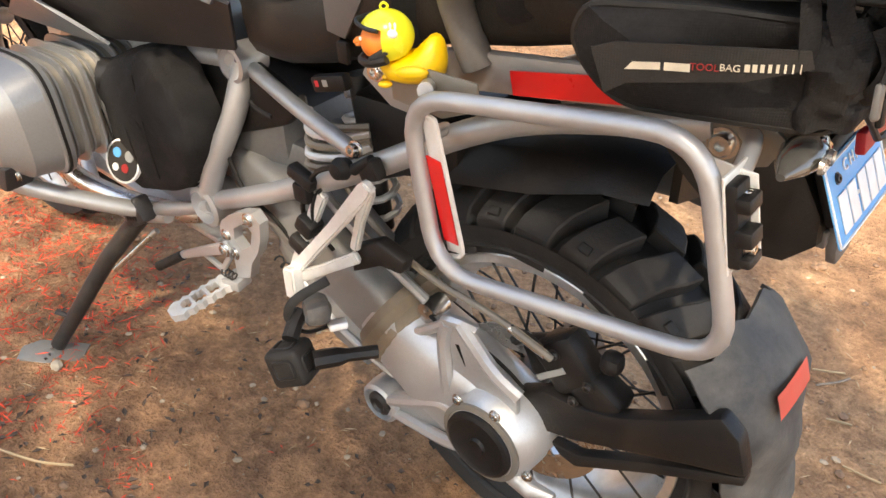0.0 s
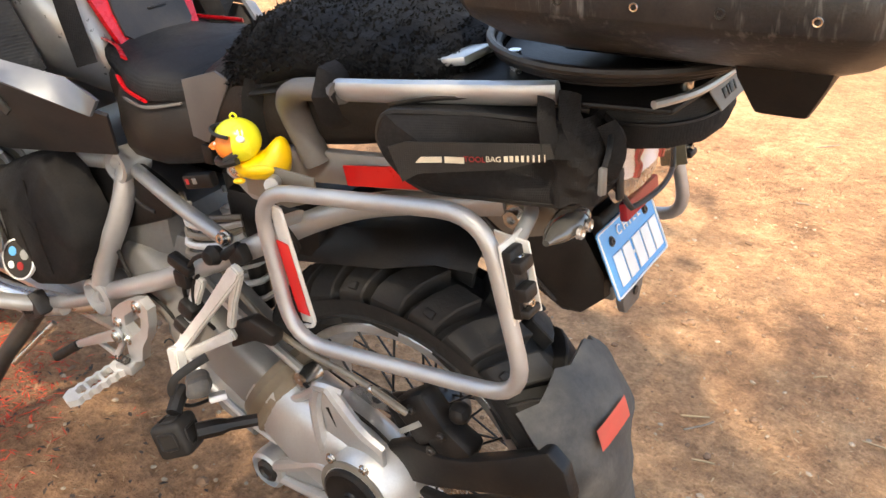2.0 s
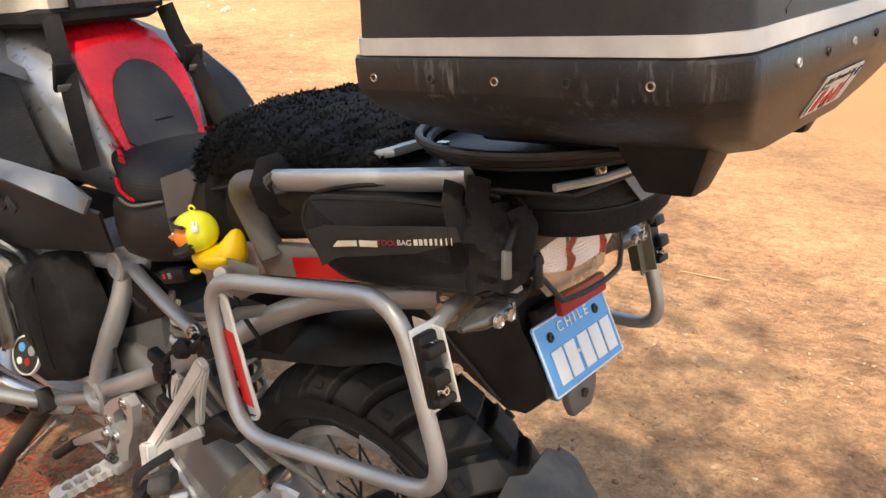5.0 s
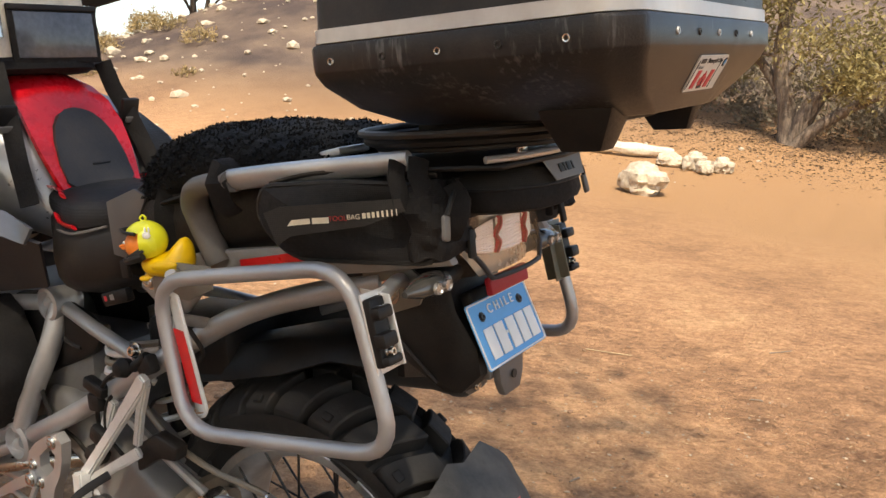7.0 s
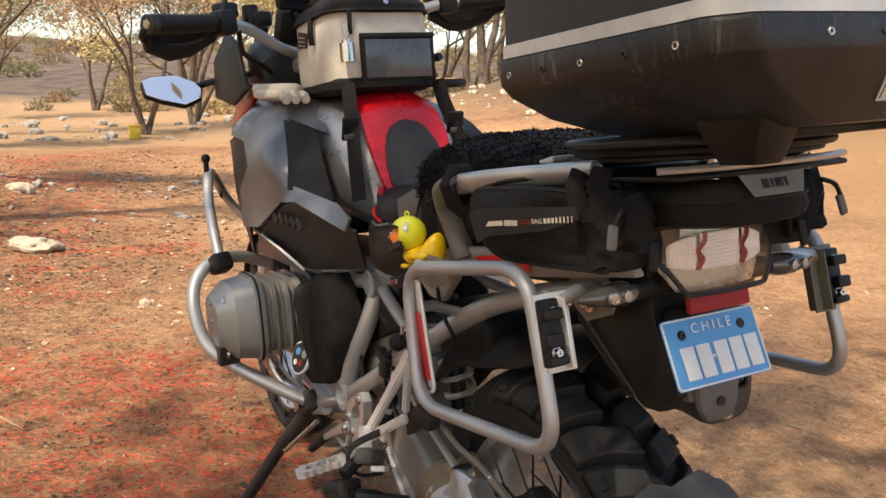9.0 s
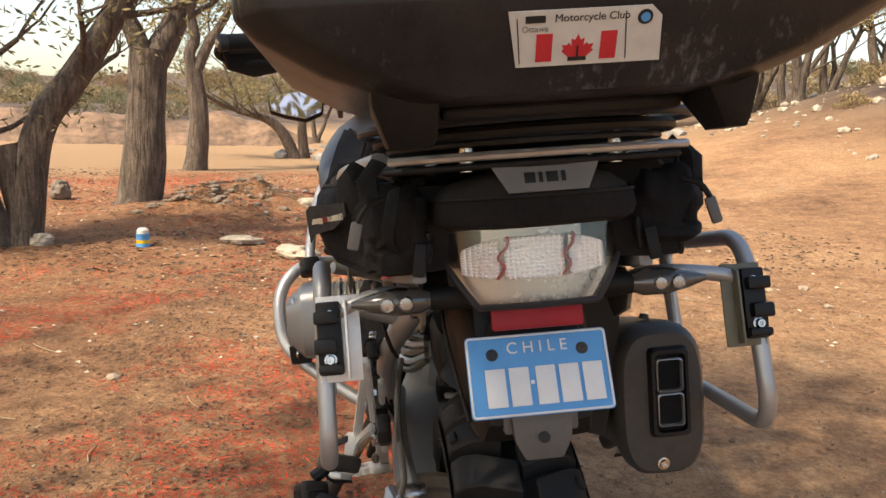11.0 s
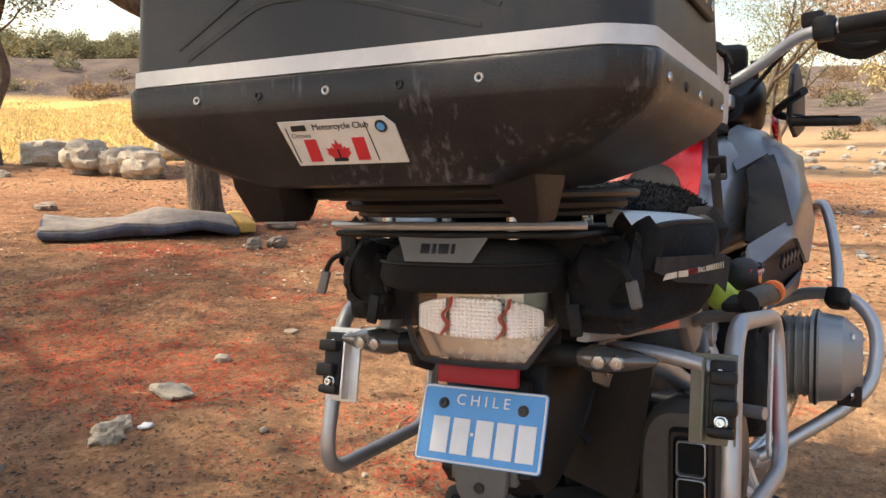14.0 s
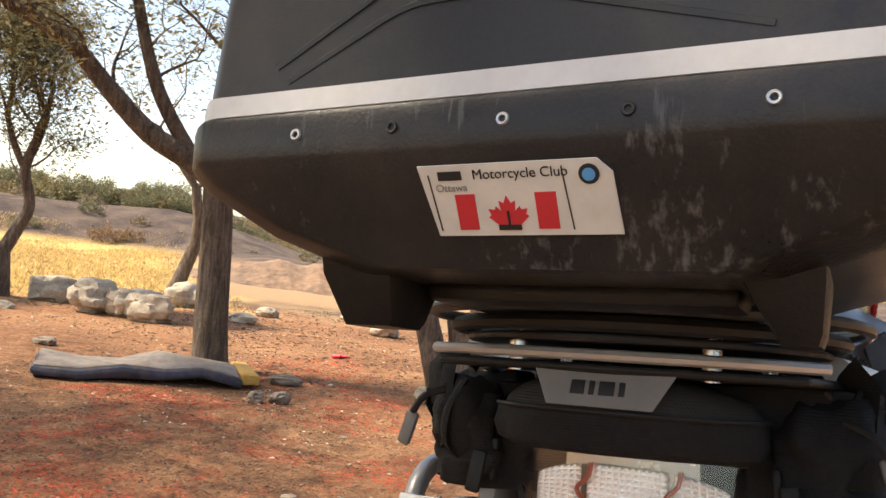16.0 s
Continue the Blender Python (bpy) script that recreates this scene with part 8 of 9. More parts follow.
# ---- tool bags at both sides of the tail ----
for s in (1, -1):
    tb = thing("tool_bag", "black zipped cloth tool bag strapped under the rail", "bag", group="tool bags")

    def q(x, y, z):
        return Vector((x, s * y, z))
    outline = [(-0.138, 0.952), (-0.150, 0.980), (-0.24, 0.981), (-0.338, 0.974), (-0.346, 0.93), (-0.342, 0.886), (-0.26, 0.889), (-0.19, 0.893), (-0.168, 0.905), (-0.148, 0.930)]
    if s < 0:
        outline = [(x, z + 0.014 * max(0.0, (z - 0.93) / 0.05)) for x, z in outline]
    rings = []
    for d, f in ((0.105, 0.93), (0.035, 1.0), (0.008, 1.0), (0.0, 0.975), (-0.005, 0.80), (-0.006, 0.4)):
        cx, cz = -0.248, 0.935
        rings.append([q(cx + (x - cx) * f, 0.222 - 0.33 * max(0, -0.15 - x) - d, cz + (z - cz) * f) for x, z in outline])
    part("body", bumpy(refine(loft(rings), 1), 0.0025, 18, 3.0 * s), "cloth", tb)
    edge = [q(x, 0.2235 - 0.33 * max(0, -0.15 - x) - 0.004, z) for x, z in outline]
    part("piping", tube(rounded(edge, 0.015, 3, True), 0.0035, 6, closed=True), "soft_rubber", tb)
    zipm = [q(x, 0.222 - 0.33 * max(0, -0.15 - x) - 0.020, z + 0.006) for x, z in ((-0.145, 0.974), (-0.20, 0.984), (-0.28, 0.984), (-0.340, 0.976))]
    part("zip", tube(smooth_path(zipm, 4), 0.004, 6, flat=0.5), "dark_steel", tb)
    FR = frame_of(q(-0.250, 0.1985, 0.938), (-0.33 * 0 - 1, 0, 0) if s > 0 else (1, 0, 0), (0, 0, 1))
    FR = frame_of(q(-0.250, 0.1985, 0.938), (-1, -0.33, 0.02) if s > 0 else (1, -0.33, -0.02), (0, 0, 1))
    band = prism([(-0.090, 0.016), (-0.070, 0.022), (0.074, 0.024), (0.078, 0.010), (0.03, -0.004), (-0.060, -0.012), (-0.078, -0.022)] if s > 0 else [(0.090, 0.016), (0.070, 0.022), (-0.074, 0.024), (-0.078, 0.010), (-0.03, -0.004), (0.060, -0.012), (0.078, -0.022)], 0.0012, FR @ Matrix.Translation((0, -0.0150, 0)), 0.0)
    part("front_panel", band, "cloth_grey", tb, "grey cloth front panel", False)
    TX = FR @ Matrix.Translation((0, -0.0158, 0))
    part("print_wedge", prism([(-0.062, 0.000), (-0.034, 0.0015), (-0.034, 0.0075), (-0.056, 0.0065)], 0.0006, TX, 0.0), "cream_print", tb, smooth=False)
    part("model_bar", moved(box((-0.021, 0, 0.0046), (0.020, 0.0006, 0.0066), 0.0), TX), "cream_print", tb)
    words("bag_word", "TOOL", 0.0080, TX @ Matrix.Translation((-0.0005, 0, 0.0058)), "print_red", tb, 0.0003)
    words("bag_word", "BAG", 0.0080, TX @ Matrix.Translation((0.0185, 0, 0.0066)), "cream_print", tb, 0.0003)
    for k in range(8):
        part("print_dash", moved(box((0.031 + 0.0054 * k, 0, 0.0076 + 0.0003 * k), (0.0040 - 0.00045 * k, 0.0006, 0.0058 + 0.0002 * k), 0.0), TX), "cream_print", tb)
    pouch = loft([oval((-0.340 + dx, s * 0.140, z), (0.022 * f, 0.006 * s * f, 0), (0.005 * f, 0.032 * f, 0), 22, 2.6) for z, f, dx in ((0.888 if s > 0 else 0.900, 0.70, 0.012), (0.892 if s > 0 else 0.904, 0.92, 0.006), (0.908, 1.05, 0.0), (0.920, 1.0, 0.002), (0.945, 1.08, -0.002), (0.962, 0.95, 0.004), (0.975, 0.75, 0.014))])
    part("rear_pouch", bumpy(bumpy(refine(pouch, 2), 0.012, 30, 1.5 * s), 0.006, 70, 3.0), "cloth", tb)
    for k in range(2 if s > 0 else 0):
        part("strap_end", tube(smooth_path([q(-0.350 - 0.008 * k, 0.120 + 0.018 * k, 0.972), q(-0.372, 0.128 + 0.016 * k, 0.955 - 0.006 * k), q(-0.366, 0.134 + 0.014 * k, 0.925), q(-0.352, 0.126 + 0.014 * k, 0.905 + 0.006 * k)], 4), 0.010, 6, flat=0.3), "cloth", tb)
    part("pull_cord", tube(smooth_path([q(-0.368, 0.150, 0.965), q(-0.374, 0.166, 0.958), q(-0.374, 0.176, 0.944)], 4), 0.003, 6), "soft_rubber", tb)
    part("pull_tab", box(q(-0.374, 0.179, 0.931), (0.006, 0.012, 0.028), 0.003, (14 * s, 6, 0)), "handle", tb, "grey rubber pull tab")
    part("strap", tube([q(-0.325, 0.150, 1.002), q(-0.332, 0.165, 0.985), q(-0.345, 0.162, 0.955), q(-0.356, 0.150, 0.92)], 0.012, 6, flat=0.22), "cloth", tb)
    part("zip_pull", box(q(-0.366, 0.118, 0.902), (0.006, 0.013, 0.034), 0.003, (8 * s, 6, 0)), "soft_rubber", tb, "rubber zip pull")
    part("strap_front", tube([q(-0.31, 0.17, 1.0), q(-0.318, 0.185, 0.985), q(-0.322, 0.182, 0.95)], 0.011, 6, flat=0.25), "cloth", tb)

# ---- bag under the luggage plate ----
sb = thing("tail_bag", "black and grey cloth bag above the tail lamp", "bag")
rings = []
for z, f, dx in ((0.930, 0.92, 0.010), (0.934, 0.985, 0.002), (0.944, 1.005, -0.002), (0.955, 0.985, 0.001), (0.9555, 0.98, 0.002), (0.966, 0.975, 0.003), (0.977, 0.945, 0.009), (0.985, 0.87, 0.022), (0.989, 0.72, 0.045)):
    rings.append([Vector((x + dx if x < -0.3 else x, y * f, z + (-0.013 * (abs(y) / 0.1) ** 2.5 if z > 0.960 else 0.004 if z > 0.95 else 0))) for x, y in ((-0.25, 0.100), (-0.335, 0.104), (-0.375, 0.099), (-0.402, 0.085), (-0.425, 0.05), (-0.432, 0.0), (-0.425, -0.05), (-0.402, -0.085), (-0.375, -0.099), (-0.335, -0.104), (-0.25, -0.100))])
part("lower_band", bumpy(loft(rings[:4]), 0.002, 30), "cloth", sb)
part("top", loft(rings[4:]), "cloth_grey", sb, "grey cloth top", True, 60)
part("seam", tube(smooth_path([v + Vector((-0.0005, 0, 0.0005)) for v in rings[3][1:10]], 4), 0.0018, 6), "soft_rubber", sb)
LG = frame_of((-0.4265, 0.0, 0.9735), (0, -1, 0), (0.45, 0, 1))
part("logo_panel", prism([(-0.050, 0.013), (0.050, 0.013), (0.037, -0.0135), (-0.037, -0.0135)], 0.0015, LG @ Matrix.Translation((0, -0.0055, 0)), 0.0005, 1), "pad", sb, "light grey logo panel", False)
for k, wd in enumerate((0.010, 0.004, 0.011, 0.004)):
    part("logo_bar", moved(box((-0.016 + (0, 0.010, 0.0205, 0.031)[k], -0.0062, 0.0), (wd, 0.0008, 0.0105), 0.0004), LG), "ink", sb)
for s in (1, -1):
    part("zip_pull", box((-0.352, s * 0.108, 0.912), (0.012, 0.006, 0.034), 0.003, (4 * s, 0, 0)), "soft_rubber", sb, "rubber zip pull")
    part("buckle_strap", box((-0.30, s * 0.112, 0.955), (0.05, 0.018, 0.06), 0.006), "cloth", sb)

# ---- seats ----
rs = sub("rider_seat", "black rider seat with red trim")
part("base", loft([oval((x, 0, z), (0, w, 0), (0, 0, h), 24, 3.2) for x, z, w, h in ((0.235, 0.868, 0.150, 0.060), (0.30, 0.858, 0.158, 0.070), (0.36, 0.850, 0.160, 0.075), (0.42, 0.850, 0.152, 0.080), (0.46, 0.86, 0.12, 0.075), (0.50, 0.875, 0.10, 0.055), (0.53, 0.89, 0.085, 0.04))]), "leather", rs, "black vinyl seat flank")
part("cushion", loft([oval((x, 0, z), (0, w, 0), (0, 0, h), 24, 3.0) for x, z, w, h in ((0.255, 0.915, 0.13, 0.020), (0.28, 0.918, 0.150, 0.030), (0.34, 0.915, 0.158, 0.036), (0.40, 0.912, 0.140, 0.038), (0.46, 0.918, 0.11, 0.034), (0.52, 0.930, 0.088, 0.028), (0.55, 0.935, 0.07, 0.018))]), "mesh", rs, "black mesh seat top")
for s in (1, -1):
    part("red_trim", tube(smooth_path([(0.34, s * 0.158, 0.902), (0.40, s * 0.142, 0.905), (0.44, s * 0.124, 0.915)], 4), 0.006, 6, flat=0.5), "red", rs)
    part("red_trim", tube(smooth_path([(0.42, s * 0.12, 0.945), (0.47, s * 0.095, 0.952), (0.55, s * 0.075, 0.955)], 4), 0.007, 6, flat=0.4), "red", rs)
    part("seam", tube(smooth_path([(0.27, s * 0.148, 0.905), (0.34, s * 0.160, 0.893), (0.42, s * 0.140, 0.893)], 5), 0.0025, 5), "handle", rs)
ps = part("pillion_seat", loft([oval((x, 0, z), (0, w, 0), (0, 0, h), 24, 3.2) for x, z, w, h in ((-0.17, 0.955, 0.11, 0.030), (-0.14, 0.945, 0.135, 0.045), (-0.02, 0.935, 0.150, 0.062), (0.10, 0.925, 0.158, 0.072), (0.18, 0.915, 0.158, 0.078), (0.235, 0.895, 0.150, 0.068), (0.262, 0.88, 0.14, 0.05))]), "leather", bike, "black pillion seat with grey side panels")
for s in (1, -1):
    part("grey_side_panel", prism([(0.245, 0.945), (0.175, 0.965), (0.150, 0.955), (0.215, 0.860), (0.245, 0.865)], s * 0.004, pose(0, s * 0.1555, 0), 0.001), "handle", ps)
    part("strap", tube([(0.100, s * 0.145, 0.985), (0.103, s * 0.163, 0.94), (0.112, s * 0.163, 0.885), (0.115, s * 0.150, 0.86)], 0.016, 6, flat=0.18), "cloth", ps)
    part("buckle", box((0.215, s * 0.163, 0.845), (0.018, 0.008, 0.028), 0.003), "plastic", ps)

sheep = thing("sheepskin", "black curly sheepskin laid over the pillion seat", "seat cover")
rng = random.Random(5)
sk_b = loft([oval((x, 0.0, z), (0, w, 0), (0, 0, h), 40, 2.6) for x, z, w, h in ((-0.175, 0.992, 0.10, 0.012), (-0.16, 0.995, 0.135, 0.020), (-0.06, 1.000, 0.155, 0.036), (0.04, 0.998, 0.168, 0.048), (0.095, 0.990, 0.170, 0.056), (0.130, 0.974, 0.164, 0.054), (0.154, 0.960, 0.150, 0.046), (0.166, 0.950, 0.12, 0.024))])
bmesh.ops.subdivide_edges(sk_b, edges=list(sk_b.edges), cuts=3, use_grid_fill=True)
sk_b = bumpy(bumpy(sk_b, 0.006, 22, 2.0), 0.0040, 95, 4.0)
tuft_v, tuft_f = [], []
sk_b.faces.ensure_lookup_table()
sk_b.normal_update()
wool = [f for f in sk_b.faces if f.normal.z > -0.2]
for _ in range(22000):
    f = rng.choice(wool)
    c = f.calc_center_median() + Vector((rng.uniform(-0.011, 0.011), rng.uniform(-0.007, 0.007), rng.uniform(-0.004, 0.0)))
    d = (f.normal * 0.55 + Vector((rng.gauss(0, 0.6), rng.gauss(0, 0.6), rng.gauss(0, 0.25)))).normalized()
    w = d.orthogonal().normalized() * rng.uniform(0.0008, 0.0018)
    ln = rng.uniform(0.003, 0.006)
    e_ = d.cross(w).normalized() * rng.uniform(-0.006, 0.006)
    i = len(tuft_v)
    tuft_v += [c - w, c + w, c + d * ln * 0.6 + w * 0.8 + e_ * 0.4, c + d * ln * 0.6 - w * 0.8 + e_ * 0.4, c + d * ln + e_]
    tuft_f += [(i, i + 1, i + 2, i + 3), (i + 3, i + 2, i + 4)]
part("fleece", sk_b, "fleece", sheep)
wm = bpy.data.meshes.new("wool")
wm.from_pydata(tuft_v, [], tuft_f)
wm.materials.append(M["fleece"])
wool_ob = new("wool", wm)
wool_ob.parent = sheep
wool_ob["kind"] = "stuff"
part("hide", loft([oval((x, 0.0, z), (0, w, 0), (0, 0, 0.008), 40, 2.6) for x, z, w in ((-0.18, 0.982, 0.10), (-0.06, 0.972, 0.158), (0.04, 0.960, 0.171), (0.10, 0.948, 0.172), (0.155, 0.932, 0.15))]), "leather", sheep, "smooth black hide backing")
# ---- tank and side panels ----
tank = sub("fuel_tank", "red and blue-grey fuel tank")
part("tank_body", loft([oval((x, 0, z), (0, w, 0), (0, 0, h), 28, 2.8) for x, z, w, h in ((0.50, 0.895, 0.075, 0.045), (0.52, 0.92, 0.10, 0.075), (0.545, 0.95, 0.125, 0.095), (0.60, 0.985, 0.150, 0.115), (0.68, 1.010, 0.170, 0.135), (0.80, 1.02, 0.185, 0.145), (0.92, 1.00, 0.18, 0.13), (1.02, 0.98, 0.15, 0.10))]), "silver_panel", tank, "silver tank shell")


def ridge(widths, lift, name, material, label, x0=0):
    """A strip that follows the tank's ridge line: (x, z, half width) along it."""
    rows = []
    for x, z, w in widths:
        rows.append([Vector((x - 0.010 * abs(v) ** 2, w * v, z + lift - 0.25 * w * abs(v) ** 2.2)) for v in (-1, -0.8, -0.5, -0.2, 0, 0.2, 0.5, 0.8, 1)])
    b = loft(rows, closed=False)
    b.normal_update()
    bmesh.ops.solidify(b, geom=list(b.faces), thickness=0.010)
    return part(name, b, material, tank, label)


ridge([(0.478, 0.925, 0.068), (0.497, 0.955, 0.076), (0.515, 0.995, 0.084), (0.533, 1.035, 0.090), (0.553, 1.075, 0.092), (0.580, 1.112, 0.088), (0.615, 1.138, 0.082), (0.66, 1.155, 0.076), (0.72, 1.168, 0.07), (0.80, 1.175, 0.07), (0.88, 1.165, 0.08)], 0.0, "red_top_panel", "red", "glossy red tank panel")
ridge([(0.489, 0.940, 0.046), (0.501, 0.962, 0.066), (0.517, 0.998, 0.067), (0.533, 1.036, 0.060), (0.545, 1.060, 0.050), (0.553, 1.074, 0.036)], 0.009, "knee_emblem_panel", "grey_plastic", "dark grey emblem panel")
part("emblem_bar", box((0.499, -0.012, 0.985), (0.004, 0.036, 0.010), 0.002, (0, -64, 0)), "plastic", tank)
for s in (1, -1):
    def facets(groups, name, material, label, thick=0.006, crease=62, lift=0.0):
        """A moulded panel of joined facets, with real thickness."""
        b = bmesh.new()
        known = {}
        for g in groups:
            vs = []
            for q3 in g:
                if q3 not in known:
                    known[q3] = b.verts.new((q3[0], s * (q3[1] + lift), q3[2]))
                vs.append(known[q3])
            b.faces.new(vs)
        bmesh.ops.recalc_face_normals(b, faces=b.faces)
        bmesh.ops.triangulate(b, faces=[f for f in b.faces if len(f.verts) > 4])
        bmesh.ops.subdivide_edges(b, edges=list(b.edges), cuts=2, use_grid_fill=True)
        for _ in range(3):
            bmesh.ops.smooth_vert(b, verts=[v for v in b.verts if not v.is_boundary], factor=0.5, use_axis_x=True, use_axis_y=True, use_axis_z=True)
        b.normal_update()
        bmesh.ops.solidify(b, geom=list(b.faces), thickness=thick)
        return part(name, b, material, tank, label, True, crease)
    A1, A2, A3, A4 = (0.814, 0.240, 1.120), (0.720, 0.200, 1.108), (0.620, 0.150, 1.071), (0.690, 0.120, 1.114)
    A5, A6, A7, A8 = (0.879, 0.120, 1.183), (1.100, 0.160, 1.179), (1.200, 0.200, 1.120), (1.057, 0.250, 1.111)
    A9, B1, B2, B3 = (0.923, 0.250, 1.113), (0.700, 0.270, 1.060), (0.600, 0.278, 1.010), (0.571, 0.248, 0.968)
    B4, B5, B6, B7 = (0.600, 0.232, 1.020), (0.660, 0.215, 1.070), (1.060, 0.255, 1.085), (0.904, 0.262, 1.067)
    B8, B9, C1, C2 = (0.800, 0.282, 1.010), (0.880, 0.287, 0.955), (0.950, 0.272, 0.860), (0.784, 0.276, 0.871)
    C3, C4, C5, C6, C7 = (0.611, 0.266, 0.934), (0.534, 0.258, 0.938), (0.418, 0.200, 0.880), (0.400, 0.195, 0.905), (0.468, 0.192, 0.931)
    facets([(A3, A4, (0.80, 0.11, 1.165), A5, A1, A2), (A5, A6, A7, A8, A9, A1), (A2, A1, B1, B2, B3, B4, B5), (A1, A9, A8, B6, B7, B8, B2, B1), (B2, B8, B9, C3, B3), (B9, C1, C2, C3), (B3, C3, C4, C5, C6, C7)], "side_fairing", "grey_paint", "blue-grey metallic side fairing")
    facets([((0.722, 0.203, 1.106), (0.660, 0.184, 1.096), (0.621, 0.158, 1.071), (0.590, 0.168, 1.040), (0.534, 0.170, 0.932), (0.545, 0.185, 0.925), (0.571, 0.251, 0.966), (0.600, 0.236, 1.020), (0.660, 0.219, 1.070))], "knee_pad", "mesh", "black dimpled knee pad", 0.008, 24, 0.009)
    facets([((1.335, 0.20, 1.073), (1.06, 0.246, 1.083), (0.904, 0.254, 1.063), (0.800, 0.270, 1.0), (0.880, 0.274, 0.945), (0.994, 0.262, 0.935), (1.172, 0.24, 0.93), (1.34, 0.19, 0.94)), ((0.880, 0.274, 0.945), (0.994, 0.262, 0.935), (1.172, 0.24, 0.93), (1.34, 0.19, 0.94), (1.30, 0.18, 0.80), (1.10, 0.22, 0.77), (0.96, 0.25, 0.80), (0.93, 0.262, 0.86))], "radiator_shroud", "plastic", "black radiator shroud")
    facets([((0.611, 0.258, 0.930), (0.784, 0.266, 0.867), (0.93, 0.240, 0.80), (0.933, 0.205, 0.775), (0.739, 0.172, 0.764), (0.455, 0.150, 0.795), (0.400, 0.185, 0.878), (0.530, 0.248, 0.932))], "lower_fairing", "grey_plastic", "dark grey lower fairing with a slotted grille")
    facets([((0.80, 0.262, 0.855), (0.86, 0.255, 0.845), (0.93, 0.244, 0.80), (0.80, 0.206, 0.775), (0.72, 0.194, 0.770))], "fairing_wedge", "grey_paint", "blue-grey fairing wedge")
    for k in range(5):
        part("grille_slot", box((0.675 - 0.026 * k, s * (0.262 - 0.005 * k), 0.900 - 0.003 * k), (0.016, 0.006, 0.028), 0.002, (0, 40, s * 10)), "ink", tank)
    part("front_red_panel", prism([(0.99, 1.178), (1.06, 1.206), (1.22, 1.182), (1.38, 1.125), (1.35, 1.085), (1.18, 1.128)], s * 0.014, pose(0, s * 0.216, 0.008, 0, 0, s * -2), 0.005), "red", tank, "glossy red front panel")
    part("shroud_bolt", bolt((1.22, s * 0.262, 0.93), (0, s, 0), 0.010), "dark_steel", tank)
part("tank_cap", lathe([(0.036, 0), (0.036, 0.014), (0.030, 0.018), (0, 0.018)], 26, pose(0.86, 0.0, 1.168, 90, 0, 0)), "plastic", tank)
part("air_box", box((1.08, 0, 0.95), (0.40, 0.30, 0.28), 0.05), "plastic", bike)

# ---- tank bag ----
tkb = thing("tank_bag", "cream and black cloth tank bag with a clear window", "bag")
TY = 0.012
lower = loft([oval((x, TY, z), (hx, 0, 0), (0, hy, 0), 36, 5.0) for x, z, hx, hy in ((0.735, 1.165, 0.145, 0.105), (0.735, 1.175, 0.155, 0.115), (0.735, 1.195, 0.157, 0.118), (0.735, 1.26, 0.153, 0.121), (0.735, 1.318, 0.148, 0.119), (0.735, 1.324, 0.14, 0.112))])
part("cream_body", bumpy(refine(lower, 1), 0.004, 14), "cream", tkb)
part("black_base", bumpy(loft([oval((0.735, TY, z), (hx, 0, 0), (0, hy, 0), 36, 4.6) for z, hx, hy in ((1.152, 0.150, 0.108), (1.160, 0.164, 0.121), (1.174, 0.163, 0.121), (1.180, 0.157, 0.116))]), 0.004, 20), "cloth", tkb)
part("black_lid", bumpy(refine(loft([oval((0.735, TY, z), (hx, 0, 0), (0, hy, 0), 36, 4.0) for z, hx, hy in ((1.316, 0.150, 0.119), (1.322, 0.159, 0.125), (1.334, 0.158, 0.123), (1.350, 0.144, 0.110), (1.364, 0.11, 0.080), (1.370, 0.05, 0.04))]), 1), 0.006, 16), "cloth", tkb, "black zipped lid")
part("lid_zip", tube(smooth_path([oval((0.735, TY, 1.320), (0.160, 0, 0), (0, 0.126, 0), 24, 4.2)[k] for k in range(24)], 3, True), 0.0035, 6, closed=True), "soft_rubber", tkb)
part("window_frame", box((0.5755, TY - 0.022, 1.220), (0.007, 0.172, 0.102), 0.004), "cloth", tkb, "black window frame")
part("map_window", box((0.5715, TY - 0.022, 1.218), (0.003, 0.152, 0.080), 0.001), "map", tkb, "grey clear film window")
part("window_tape", box((0.5712, TY - 0.022, 1.266), (0.004, 0.172, 0.010), 0.0015), "soft_rubber", tkb)
for s in (1, -1):
    part("badge", prism([(0.815, 1.268), (0.745, 1.262), (0.735, 1.292), (0.800, 1.304)], s * 0.004, pose(0, TY + s * 0.1205, 0), 0.001), "patch", tkb, "dark red sewn badge")
    for k in range(3):
        part("badge_line", prism([(0.805 - 0.002 * k, 1.294 - 0.009 * k), (0.752, 1.286 - 0.009 * k), (0.752, 1.283 - 0.009 * k), (0.805 - 0.002 * k, 1.290 - 0.009 * k)], s * 0.001, pose(0, TY + s * 0.1247, 0), 0.0), "ink_grey", tkb)
    part("zip_cord", tube(smooth_path([(0.695, TY + s * 0.126, 1.318), (0.690, TY + s * 0.131, 1.290), (0.697, TY + s * 0.128, 1.262)], 4), 0.007, 6, flat=0.5), "cloth", tkb)
    part("strap", tube([(0.585, s * 0.105, 1.17), (0.57, s * 0.110, 1.12), (0.545, s * 0.118, 1.07), (0.52, s * 0.128, 1.0), (0.495, s * 0.135, 0.93)], 0.016, 6, flat=0.18), "cloth", tkb)
    part("buckle", box((0.548, s * 0.122, 1.075), (0.012, 0.036, 0.050), 0.004, (0, -22, 0)), "plastic", tkb)
    part("buckle_bar", box((0.5405, s * 0.123, 1.058), (0.005, 0.034, 0.012), 0.002, (0, -22, 0)), "handle", tkb)
part("zip_pull", box((0.580, 0.092, 1.295), (0.006, 0.010, 0.050), 0.003, (0, -6, 0)), "plastic", tkb)
